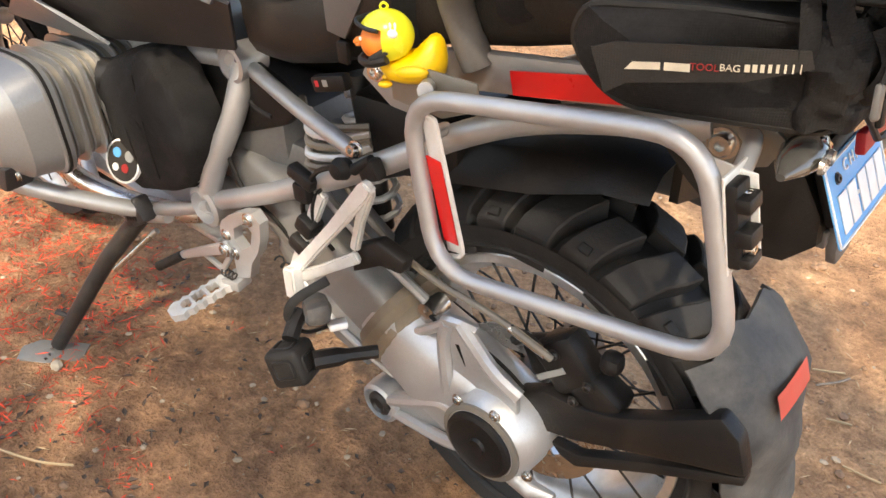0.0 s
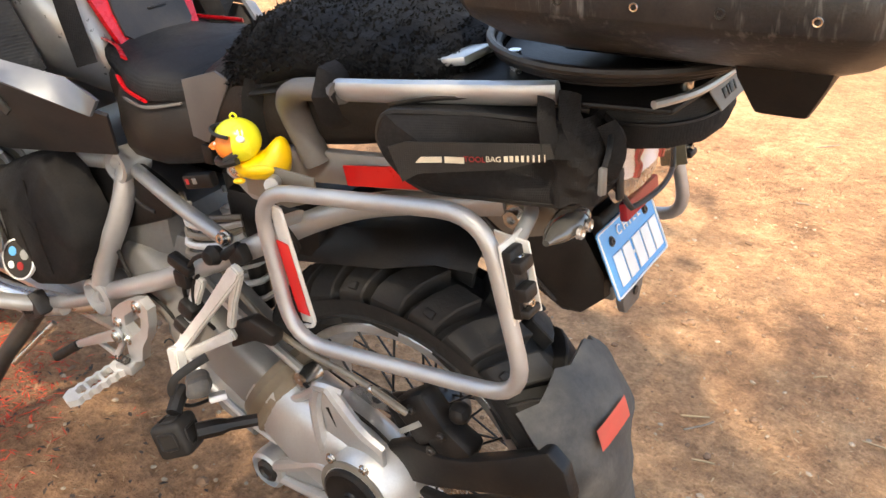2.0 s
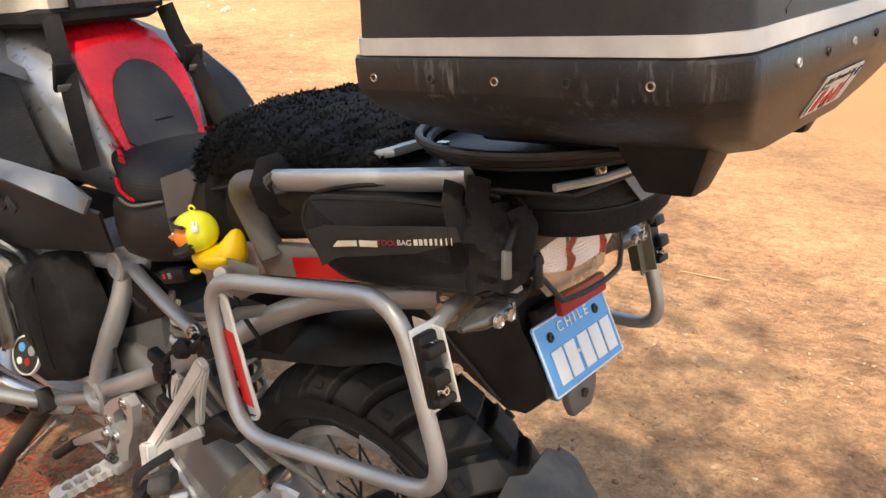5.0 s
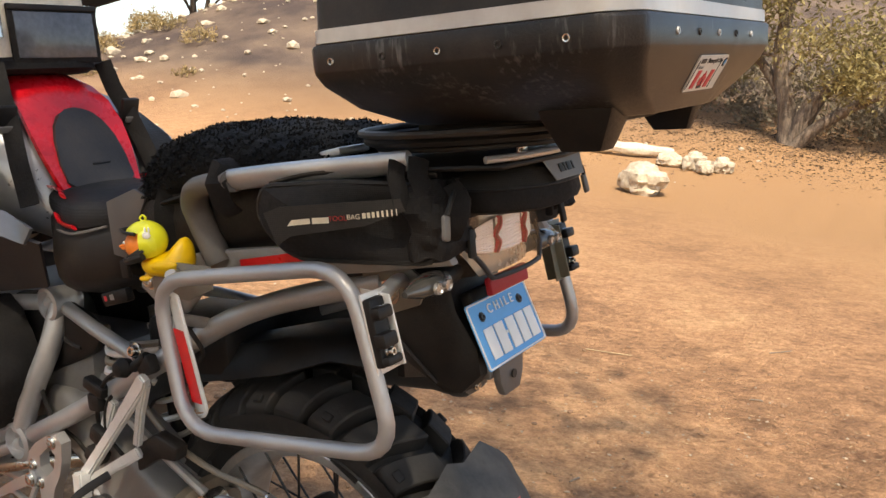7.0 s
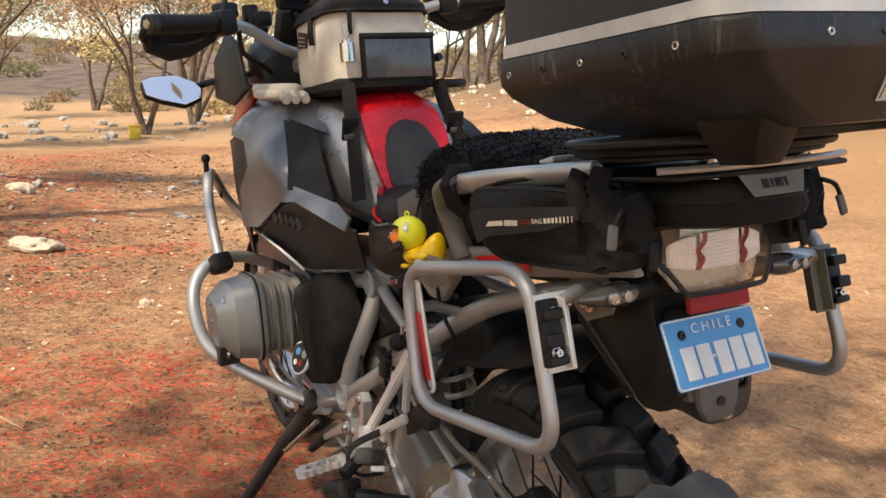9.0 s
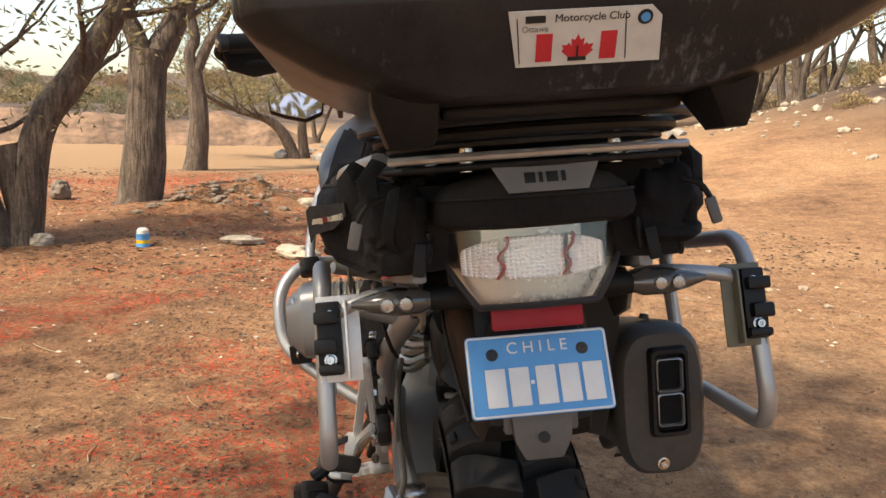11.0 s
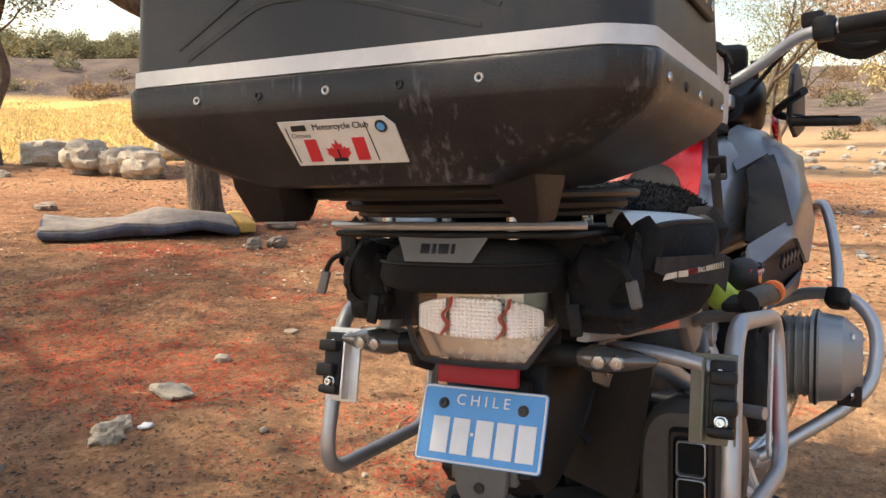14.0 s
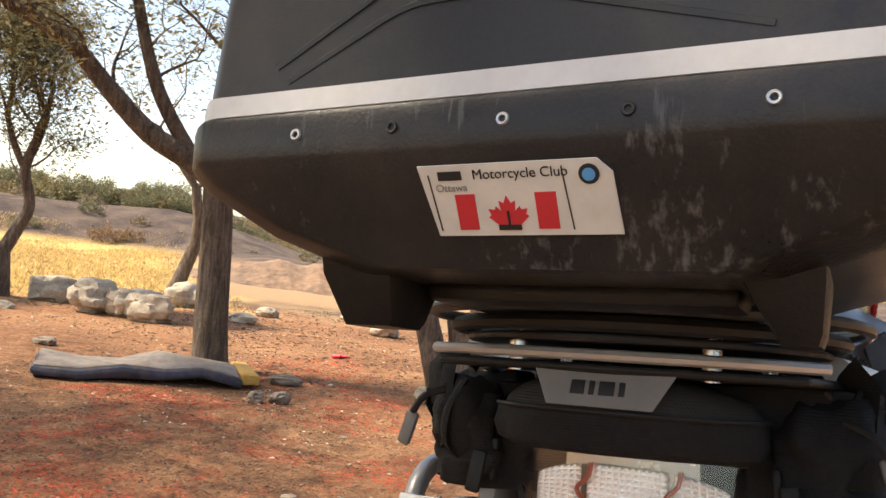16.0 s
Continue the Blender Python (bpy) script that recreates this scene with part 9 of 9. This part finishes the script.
part("pendant", join(rod((0.566, 0.108, 1.250), (0.566, 0.108, 1.212), 0.015, 18), rod((0.566, 0.108, 1.256), (0.566, 0.108, 1.250), 0.010, 14), tube(smooth_path([(0.566, 0.108, 1.256), (0.568, 0.114, 1.270), (0.571, 0.110, 1.296), (0.568, 0.102, 1.270)], 4, True), 0.0018, 6, closed=True)), "chrome", tkb, "small steel capsule on a clip")
part("lid_stud", lathe([(0, 0.004), (0.006, 0.003), (0.007, 0)], 12, pose(0.582, TY - 0.005, 1.336, 20, 0, 90)), "chrome", tkb)

gl = thing("gloves", "pair of cream work gloves folded on the tank", "gloves")
for k in range(2):
    part("palm", bumpy(refine(box((0.86 + 0.02 * k, 0.175 - 0.01 * k, 1.165 + 0.014 * k), (0.12, 0.07, 0.022), 0.009, (12, -4, 25 + 20 * k)), 2), 0.006, 30, k), "cream", gl)
    for j in range(3):
        part("finger", tube(smooth_path([(0.80 + 0.02 * k, 0.185 - 0.022 * j, 1.165), (0.76, 0.195 - 0.024 * j, 1.158), (0.725, 0.20 - 0.022 * j, 1.148)], 4), 0.010, 8), "cream", gl)

# ---- handlebar, turned to the left on its stop ----
hb = sub("handlebar", "silver handlebar with black grips and hand guards")
LE, RE = Vector((0.728, 0.455, 1.314)), Vector((0.865, -0.455, 1.395))
part("bar", tube(smooth_path([LE, (0.80, 0.33, 1.326), (0.865, 0.235, 1.322), (0.915, 0.15, 1.285), (0.95, 0.07, 1.268), (0.965, 0.0, 1.272), (0.965, -0.07, 1.282), (0.945, -0.16, 1.325), (0.905, -0.245, 1.375), (0.885, -0.33, 1.388), RE], 6), 0.0135, 12), "silver", hb)
for e, f in ((LE, (0.80, 0.325, 1.326)), (RE, (0.885, -0.33, 1.388))):
    f = Vector(f)
    d = (e - f).normalized()
    grip = part("grip", rod(f, e + d * 0.005, 0.0185, 18), "soft_rubber", hb, "black ribbed grip")
    part("end_weight", tube([e + d * 0.004, e + d * 0.022, e + d * 0.024], [0.020, 0.020, 0.012], 16), "dark_steel", hb)
    part("end_disc", tube([e + d * 0.0235, e + d * 0.0265], [0.010, 0.009], 14), "chrome", hb)
    part("switch_box", moved(box((0, 0, 0), (0.05, 0.045, 0.055), 0.012), frame_of(f - d * 0.03, d, (0, 0, 1))), "plastic", hb)
    part("switch_key", moved(box((0, -0.024 if e is LE else 0.0, 0.012), (0.014, 0.006, 0.010), 0.002), frame_of(f - d * 0.03, d, (0, 0, 1))), "flag", hb)
    fwd = Vector((1, 0, 0)) - d * d.x
    guard = loft([oval(p, fwd.normalized() * a, Vector((0, 0, b)), 12, 2.4) for p, a, b in ((e + d * 0.012 + fwd * 0.02, 0.02, 0.014), (e + fwd * 0.075 - d * 0.02 - Vector((0, 0, 0.01)), 0.018, 0.040), (e + fwd * 0.10 - d * 0.09 - Vector((0, 0, 0.015)), 0.016, 0.052), (f + fwd * 0.10 - Vector((0, 0, 0.015)), 0.014, 0.045), (f + fwd * 0.08 - d * 0.06, 0.012, 0.03))])
    part("hand_guard", guard, "plastic", hb, "black hand guard")
    part("guard_rod", tube(smooth_path([e + d * 0.015, e + d * 0.012 + fwd * 0.04 - Vector((0, 0, 0.02)), e + fwd * 0.08 - d * 0.05 - Vector((0, 0, 0.035)), f + fwd * 0.07 - Vector((0, 0, 0.035)), f - d * 0.05 + fwd * 0.02], 5), 0.008, 8), "plastic", hb)
    part("lever", tube(smooth_path([f - d * 0.02 + fwd * 0.03, f + fwd * 0.05 - Vector((0, 0, 0.008)), e + fwd * 0.055 - d * 0.02 - Vector((0, 0, 0.012))], 5), 0.006, 8), "dark_steel", hb)
    part("reservoir", moved(box((0, 0, 0), (0.05, 0.04, 0.035), 0.008), frame_of(f - d * 0.06 + fwd * 0.03 + Vector((0, 0, 0.03)), d, (0, 0, 1))), "plastic", hb)
part("top_clamp", join(box((0.96, 0, 1.245), (0.07, 0.20, 0.035), 0.010), rod((0.96, 0.03, 1.22), (0.96, 0.03, 1.29), 0.018), rod((0.96, -0.03, 1.22), (0.96, -0.03, 1.29), 0.018)), "silver", hb)
for s in (1, -1):
    mi = sub("mirror", "black-backed wing mirror")
    c = Vector((1.24, 0.357, 1.217)) if s > 0 else Vector((0.965, -0.300, 1.199))
    MM = frame_of(c, (0.05, -1.0, -0.10), (0.50, 0, 1)) if s > 0 else frame_of(c, (0.05, -1.0, -0.03), (1.0, 0, 0.10))
    outl = [(-0.082, 0.020), (-0.058, 0.034), (0.010, 0.046), (0.062, 0.028), (0.078, 0.008), (0.076, -0.022), (0.030, -0.048), (-0.030, -0.038), (-0.074, -0.024)]
    part("shell", prism(outl, 0.022, MM, 0.008), "plastic", mi)
    part("glass", prism([(u * 0.94, v * 0.93) for u, v in outl], 0.002, MM @ Matrix.Translation((0, -0.003, 0)), 0.0), "mirror", mi, "mirror glass", False)
    part("stem", tube(smooth_path([c + Vector((0.03, -0.05 * s, 0)), c + Vector((0.06, -0.11 * s, 0.02)), (1.10, 0.17, 1.24) if s > 0 else (0.87, s * 0.26, 1.25)], 5), 0.010, 8), "plastic", mi)
cow = sub("cockpit_cowl", "black plastic cockpit cowl with cables")
part("cowl", loft([oval(c, (0, a, 0), (0.25 * b, 0, b), 24, 3.0) for c, a, b in (((0.985, 0.03, 1.235), 0.15, 0.045), ((1.04, 0.02, 1.255), 0.17, 0.065), ((1.12, 0.01, 1.265), 0.17, 0.080), ((1.22, 0.0, 1.24), 0.15, 0.085))]), "plastic", cow)
for s in (1, -1):
    part("cowl_wing", prism([(0.97, 1.19), (1.02, 1.31), (1.10, 1.345), (1.24, 1.29), (1.26, 1.19), (1.10, 1.16)], s * 0.014, pose(0, s * 0.165, 0, 0, 0, s * 3), 0.005), "plastic", cow)
    part("clamp_cap", lathe([(0, 0.018), (0.014, 0.016), (0.018, 0.0), (0.018, -0.02)], 16, pose(0.955, s * 0.045, 1.298, 90, 0, 0)), "silver", cow)
for pts, r in (([(0.845, 0.26, 1.318), (0.90, 0.24, 1.27), (0.98, 0.16, 1.235), (1.08, 0.12, 1.20)], 0.006), ([(0.86, 0.245, 1.335), (0.93, 0.21, 1.355), (1.01, 0.14, 1.31), (1.06, 0.08, 1.24)], 0.0045), ([(0.90, -0.26, 1.38), (0.96, -0.20, 1.34), (1.03, -0.12, 1.26)], 0.0055), ([(0.82, 0.30, 1.345), (0.86, 0.27, 1.42), (0.91, 0.24, 1.475), (0.97, 0.22, 1.50)], 0.006)):
    part("cable", tube(smooth_path(pts, 5), r, 8), "soft_rubber", cow)
part("fluid_pot", lathe([(0, 0.03), (0.018, 0.028), (0.020, 0.0), (0.018, -0.03), (0, -0.03)], 18, pose(0.905, 0.215, 1.352, 90, 0, 0)), "plastic", cow)
part("lamp_switch", box((0.875, 0.195, 1.345), (0.03, 0.04, 0.035), 0.008, (0, 0, 20)), "plastic", cow)
dash = sub("instrument_panel", "black instrument cluster")
part("housing", box((1.06, 0.0, 1.345), (0.05, 0.24, 0.11), 0.02, (0, -25, 8)), "plastic", dash)
part("screen", box((1.034, 0.02, 1.350), (0.006, 0.14, 0.085), 0.003, (0, -25, 8)), "screen", dash)
nav = thing("navigation_unit", "black navigation unit on a mount above the bars", "navigation unit")
part("case", box((0.985, 0.060, 1.430), (0.03, 0.135, 0.095), 0.010, (0, -14, 12)), "plastic", nav)
part("screen", box((0.9685, 0.058, 1.426), (0.004, 0.112, 0.066), 0.002, (0, -14, 12)), "screen", nav)
part("sun_hood", box((0.955, 0.056, 1.476), (0.065, 0.140, 0.005), 0.002, (0, -10, 12)), "plastic", nav)
part("mount", tube([(1.0, 0.08, 1.38), (1.0, 0.04, 1.32), (0.97, 0.0, 1.29)], 0.012, 8), "plastic", nav)
shd = part("windshield", prism([(-0.20, -0.02), (-0.165, 0.16), (-0.12, 0.27), (0.12, 0.27), (0.165, 0.16), (0.20, -0.02)], 0.004, frame_of((1.10, 0, 1.37), (0.06, -1, 0), (-0.42, 0, 1)), 0.001), "shield", bike, "clear windshield")
shd.visible_shadow = False
for s in (1, -1):
    part("shield_arm", tube([(1.16, s * 0.13, 1.20), (1.13, s * 0.13, 1.30), (1.11, s * 0.13, 1.36)], 0.010, 8), "plastic", bike)
part("shield_clip", box((1.0, -0.155, 1.56), (0.02, 0.03, 0.07), 0.006), "plastic", bike)
part("headlamp", join(box((1.36, 0.02, 1.18), (0.14, 0.26, 0.16), 0.04), box((1.28, 0.0, 1.22), (0.25, 0.24, 0.10), 0.04)), "plastic", bike)
part("beak", loft([oval((x, 0.015, z), (0, w, 0), (0, 0, h), 18, 3) for x, z, w, h in ((1.25, 1.06, 0.13, 0.04), (1.40, 1.05, 0.11, 0.035), (1.60, 1.02, 0.07, 0.025), (1.72, 0.99, 0.03, 0.012))]), "red", bike, "red front beak")
for s in (1, -1):
    part("fork_leg", join(rod((1.08, s * 0.10 + 0.0, 1.23), (1.32, s * 0.105 + 0.01, 0.80), 0.023), rod((1.30, s * 0.105 + 0.01, 0.83), (1.508, s * 0.105 + 0.02, 0.449), 0.028)), "silver", bike)
ff = loft([[Vector((FA.x + r * math.cos(a), FA.y + 0.075 * v, FA.z + (r - 0.03 * abs(v) ** 3) * math.sin(a))) for v in (-1, -0.7, 0, 0.7, 1)] for a, r in ((radians(25 + 13 * k), 0.362) for k in range(11))], closed=False)
ff.normal_update()
bmesh.ops.solidify(ff, geom=list(ff.faces), thickness=0.004)
part("front_fender", ff, "plastic", bike)

# ---- toe bags on the crash bars ----
for s, bag_label in ((1, "black cloth bag tied to the crash bar with a round patch"), (-1, "black cloth bag with a loop strap, behind the cylinder")):
    toe = thing("crash_bar_bag", bag_label, "bag", group="crash bar bags")
    ol = [(0.845, 0.688), (0.690, 0.758), (0.615, 0.768), (0.578, 0.705), (0.562, 0.630), (0.605, 0.552), (0.690, 0.506), (0.765, 0.488), (0.835, 0.535), (0.882, 0.605)]
    rg = []
    for d, f in ((-0.050, 0.80), (-0.045, 0.97), (0.0, 1.0), (0.028, 0.96), (0.040, 0.82), (0.044, 0.4)):
        cx, cz = 0.745, 0.612
        rg.append([Vector((cx + (q_.x - cx) * f, s * (0.165 + d), cz + (q_.z - cz) * f)) for q_ in smooth_path([(x, 0, z) for x, z in ol], 4, True)])
    part("body", bumpy(bumpy(refine(loft(rg), 2), 0.012, 11, 1.0), 0.004, 36, 2.0), "cloth", toe, "", True, 70)
    for k in range(3):
        part("seam", tube(smooth_path([(0.80 - 0.07 * k, s * 0.207, 0.690 + 0.022 * k), (0.775 - 0.06 * k, s * 0.214, 0.63), (0.78 - 0.06 * k, s * 0.208, 0.55)], 5), 0.0016, 5), "soft_rubber", toe)
    if s < 0:
        part("loop_strap", tube(smooth_path([(0.60, -0.20, 0.745), (0.575, -0.215, 0.775), (0.57, -0.24, 0.780), (0.58, -0.245, 0.755), (0.60, -0.225, 0.738)], 5), 0.004, 6), "soft_rubber", toe)
        continue
    part("patch_ring", lathe([(0.0385, -0.004), (0.0385, 0.003), (0.0355, 0.004), (0.0355, -0.004)], 28, pose(0.752, 0.216, 0.560, 20, 0, 14), close=True), "white", toe, "white-rimmed round badge")
    part("patch", lathe([(0, 0.002), (0.035, 0.002), (0.035, -0.006)], 28, pose(0.752, 0.216, 0.560, 20, 0, 14)), "cloth_grey", toe)
    for k in range(4):
        part("patch_mark", lathe([(0.0, 0.0036), (0.010 - 0.001 * k, 0.0036), (0.010 - 0.001 * k, 0.0), (0, 0.0)], 9, pose(0.752, 0.216, 0.560, 20, 0, 14) @ Matrix.Translation(((-0.016, 0.0, 0.010), (0.012, 0.0, 0.014), (-0.006, 0.0, -0.012), (0.016, 0.0, -0.012))[k])), ("ink_grey", "blue", "print_red", "white")[k], toe)
    part("tie", tube(smooth_path([(0.79, 0.18, 0.69), (0.83, 0.21, 0.71), (0.865, 0.225, 0.69), (0.86, 0.225, 0.66), (0.81, 0.205, 0.665)], 5), 0.004, 6), "soft_rubber", toe)
    part("edge_tape", tube(smooth_path([(0.880, 0.190, 0.612), (0.862, 0.200, 0.575), (0.812, 0.206, 0.545), (0.775, 0.205, 0.55)], 4), 0.004, 6), "white", toe)
    for k in range(3):
        part("dash_mark", box((0.642 - 0.020 * k, 0.192, 0.712 - 0.040 * k), (0.006, 0.006, 0.012), 0.001, (0, 30, 0)), "white", toe)

# ---- rubber ducks ----
def duck(s, base, body, hat, label, shark):
    d = thing("rubber_duck", label, "toy", group="rubber ducks")
    m = Matrix.Translation(base)

    def egg(c, r, seg=24):
        b = bmesh.new()
        bmesh.ops.create_uvsphere(b, u_segments=seg, v_segments=16, radius=1.0)
        bmesh.ops.scale(b, vec=Vector(r), verts=b.verts)
        return moved(b, m @ Matrix.Translation(c))
    bd = egg((-0.018, -0.003 * s, 0.018), (0.037, 0.027, 0.017))
    for v in bd.verts:
        rel = v.co - Vector(base)
        if rel.x < -0.020:
            v.co.z += 1.1 * (-0.020 - rel.x) * max(0.0, min(1.0, (rel.z - 0.012) / 0.02))
        if rel.x > 0.010:
            v.co.z += 0.4 * (rel.x - 0.010)
    part("body", bd, body, d)
    part("wing", egg((-0.020, s * 0.0225, 0.021), (0.018, 0.005, 0.007)), body, d)
    part("neck", egg((0.008, 0, 0.040), (0.015, 0.015, 0.014)), body, d)
    part("head", egg((0.0125, 0, 0.048), (0.0240, 0.0235, 0.0215)), "beak", d, "orange face")
    hl = bmesh.new()
    bmesh.ops.create_uvsphere(hl, u_segments=36, v_segments=24, radius=1.0)
    bmesh.ops.delete(hl, geom=[v for v in hl.verts if (v.co.x > 0.02 + 0.25 * max(0.0, v.co.z) and v.co.z < 0.46) or v.co.z < -0.80 or (v.co.z < -0.45 and v.co.x > 0.05)], context="VERTS")
    bmesh.ops.scale(hl, vec=(0.0295, 0.0275, 0.0275), verts=hl.verts)
    hl.normal_update()
    bmesh.ops.solidify(hl, geom=list(hl.faces), thickness=0.002)
    h = part("helmet", moved(hl, m @ Matrix.Translation((0.008, 0, 0.053))), hat, d, "toy crash helmet")
    part("peak", moved(tube(smooth_path([(0.010, 0.0275, 0.0), (0.026, 0.020, 0.0), (0.0375, 0.0, 0.0), (0.026, -0.020, 0.0), (0.010, -0.0275, 0.0)], 4), 0.0030, 8, flat=0.8), m @ pose(0.001, 0, 0.0655, 0, -6, 0)), "ink", h)
    part("loop", moved(tube(smooth_path([(0, 0, 0), (0.004, 0, 0.004), (0, 0, 0.008), (-0.004, 0, 0.004)], 4, True), 0.0014, 6, closed=True), m @ Matrix.Translation((0.008, 0, 0.0795))), hat, h)
    part("beak", moved(join(box((0, 0, 0.002), (0.012, 0.014, 0.004), 0.0018, (0, 12, 0)), box((-0.001, 0, -0.002), (0.010, 0.012, 0.004), 0.0018)), m @ Matrix.Translation((0.0375, 0, 0.047))), "beak", d, "orange beak")
    for e in (1, -1):
        part("eye", egg((0.0330, e * 0.0120, 0.0540), (0.0018, 0.0018, 0.0022), 10), "white", d)
    part("chin_guard", moved(tube(smooth_path([(0.002, 0.0265, 0.002), (0.022, 0.021, -0.002), (0.0345, 0.0, -0.004), (0.022, -0.021, -0.002), (0.002, -0.0265, 0.002)], 4), 0.0062, 8, flat=0.7), m @ pose(0.002, 0, 0.0345, 0, 6, 0)), "ink", h)
    for e in (1, -1):
        part("chin_strap", moved(box((0, 0, 0), (0.022, 0.004, 0.008), 0.0015), m @ pose(0.013, e * 0.0240, 0.040, 0, 30, 0)), "ink", h)
        part("foot", egg((0.012, e * 0.010, 0.003), (0.008, 0.005, 0.004), 10), body, d)
    if shark:
        for k in range(5):
            part("tooth", prism([(0, 0), (0.004, 0), (0.002, -0.006)], 0.001 * s, m @ Matrix.Translation((0.020 - 0.005 * k, s * 0.0238, 0.064 - 0.001 * k)), 0), "white", h)
        part("mouth", prism([(0.022, 0.062), (-0.006, 0.060), (-0.004, 0.052), (0.018, 0.050)], 0.0006 * s, m @ Matrix.Translation((0, s * 0.0232, 0.004)), 0), "flag", h)
    else:
        part("rabbit_mark", join(moved(egg((-0.004, s * 0.0255, 0.0635), (0.0055, 0.0018, 0.0046), 12), Matrix()), egg((-0.007, s * 0.0235, 0.0705), (0.0014, 0.0014, 0.0042), 8), egg((-0.002, s * 0.0235, 0.0705), (0.0014, 0.0014, 0.0042), 8)), "white", h, "white rabbit mark")
    turn = Matrix.Translation(base) @ pose(0, 0, 0, 0, 0, 32 * s) @ Matrix.Translation(-Vector(base))
    d.matrix_world = BIKE @ turn
    return d


duck(1, (0.087, 0.205, 0.850), "duck", "helmet", "yellow rubber duck in a lime toy crash helmet", False)
duck(-1, (0.128, -0.215, 0.850), "lime", "ink", "lime rubber duck in a black toy helmet", True)

# ---- small gear ----
cube = thing("foam_camera_block", "small black foam-cased camera on the foot rest", "camera")
CB = pose(0.240, 0.306, 0.440, 10, 18, 25)
part("block", moved(box((0, 0, 0), (0.056, 0.050, 0.056), 0.009, seg=3), CB), "soft_rubber", cube)
for c_, r_ in (((0, 0.0255, 0.002), (0, 0, 0)), ((0, 0, 0.0285), (-90, 0, 0)), ((-0.0285, 0, 0), (0, 0, 90))):
    part("window_rim", moved(tube(rounded([(-0.015, 0, -0.013), (0.015, 0, -0.013), (0.015, 0, 0.013), (-0.015, 0, 0.013)], 0.005, 3, True), 0.0022, 6, closed=True), CB @ pose(*c_, *r_)), "plastic", cube)
part("stem", tube([(0.245, 0.300, 0.475), (0.255, 0.280, 0.485), (0.262, 0.262, 0.49)], 0.012, 8), "plastic", cube)
part("tail", tube(smooth_path([(0.215, 0.290, 0.445), (0.19, 0.25, 0.44), (0.165, 0.215, 0.435)], 4), [0.014] * 4 + [0.010] * 5, 8), "plastic", cube)
tool = thing("folding_saw", "black folding tool with an orange collar strapped on the rack", "tool")
part("handle", tube(smooth_path([(0.09, -0.262, 0.884), (0.02, -0.258, 0.888), (-0.06, -0.248, 0.890)], 4), 0.016, 10, flat=0.7), "plastic", tool)
part("collar", tube([(0.115, -0.263, 0.883), (0.090, -0.262, 0.884)], 0.017, 12), "orange", tool)
part("tip", tube([(0.165, -0.266, 0.880), (0.115, -0.263, 0.883)], [0.008, 0.015], 10), "plastic", tool)
part("sleeve", box((0.03, -0.235, 0.876), (0.17, 0.05, 0.014), 0.006, (0, 3, 3)), "cloth", tool)
tag = thing("lighter", "small boxed gadget tucked under the seat", "gadget")
part("case", box((0.245, 0.163, 0.800), (0.055, 0.016, 0.022), 0.004, (0, 12, 8)), "plastic", tag)
part("label_bar", box((0.262, 0.1725, 0.798), (0.007, 0.002, 0.009), 0.0005, (0, 12, 8)), "flag", tag)
part("label_bar", box((0.248, 0.1715, 0.801), (0.008, 0.002, 0.009), 0.0005, (0, 12, 8)), "ink_grey", tag)
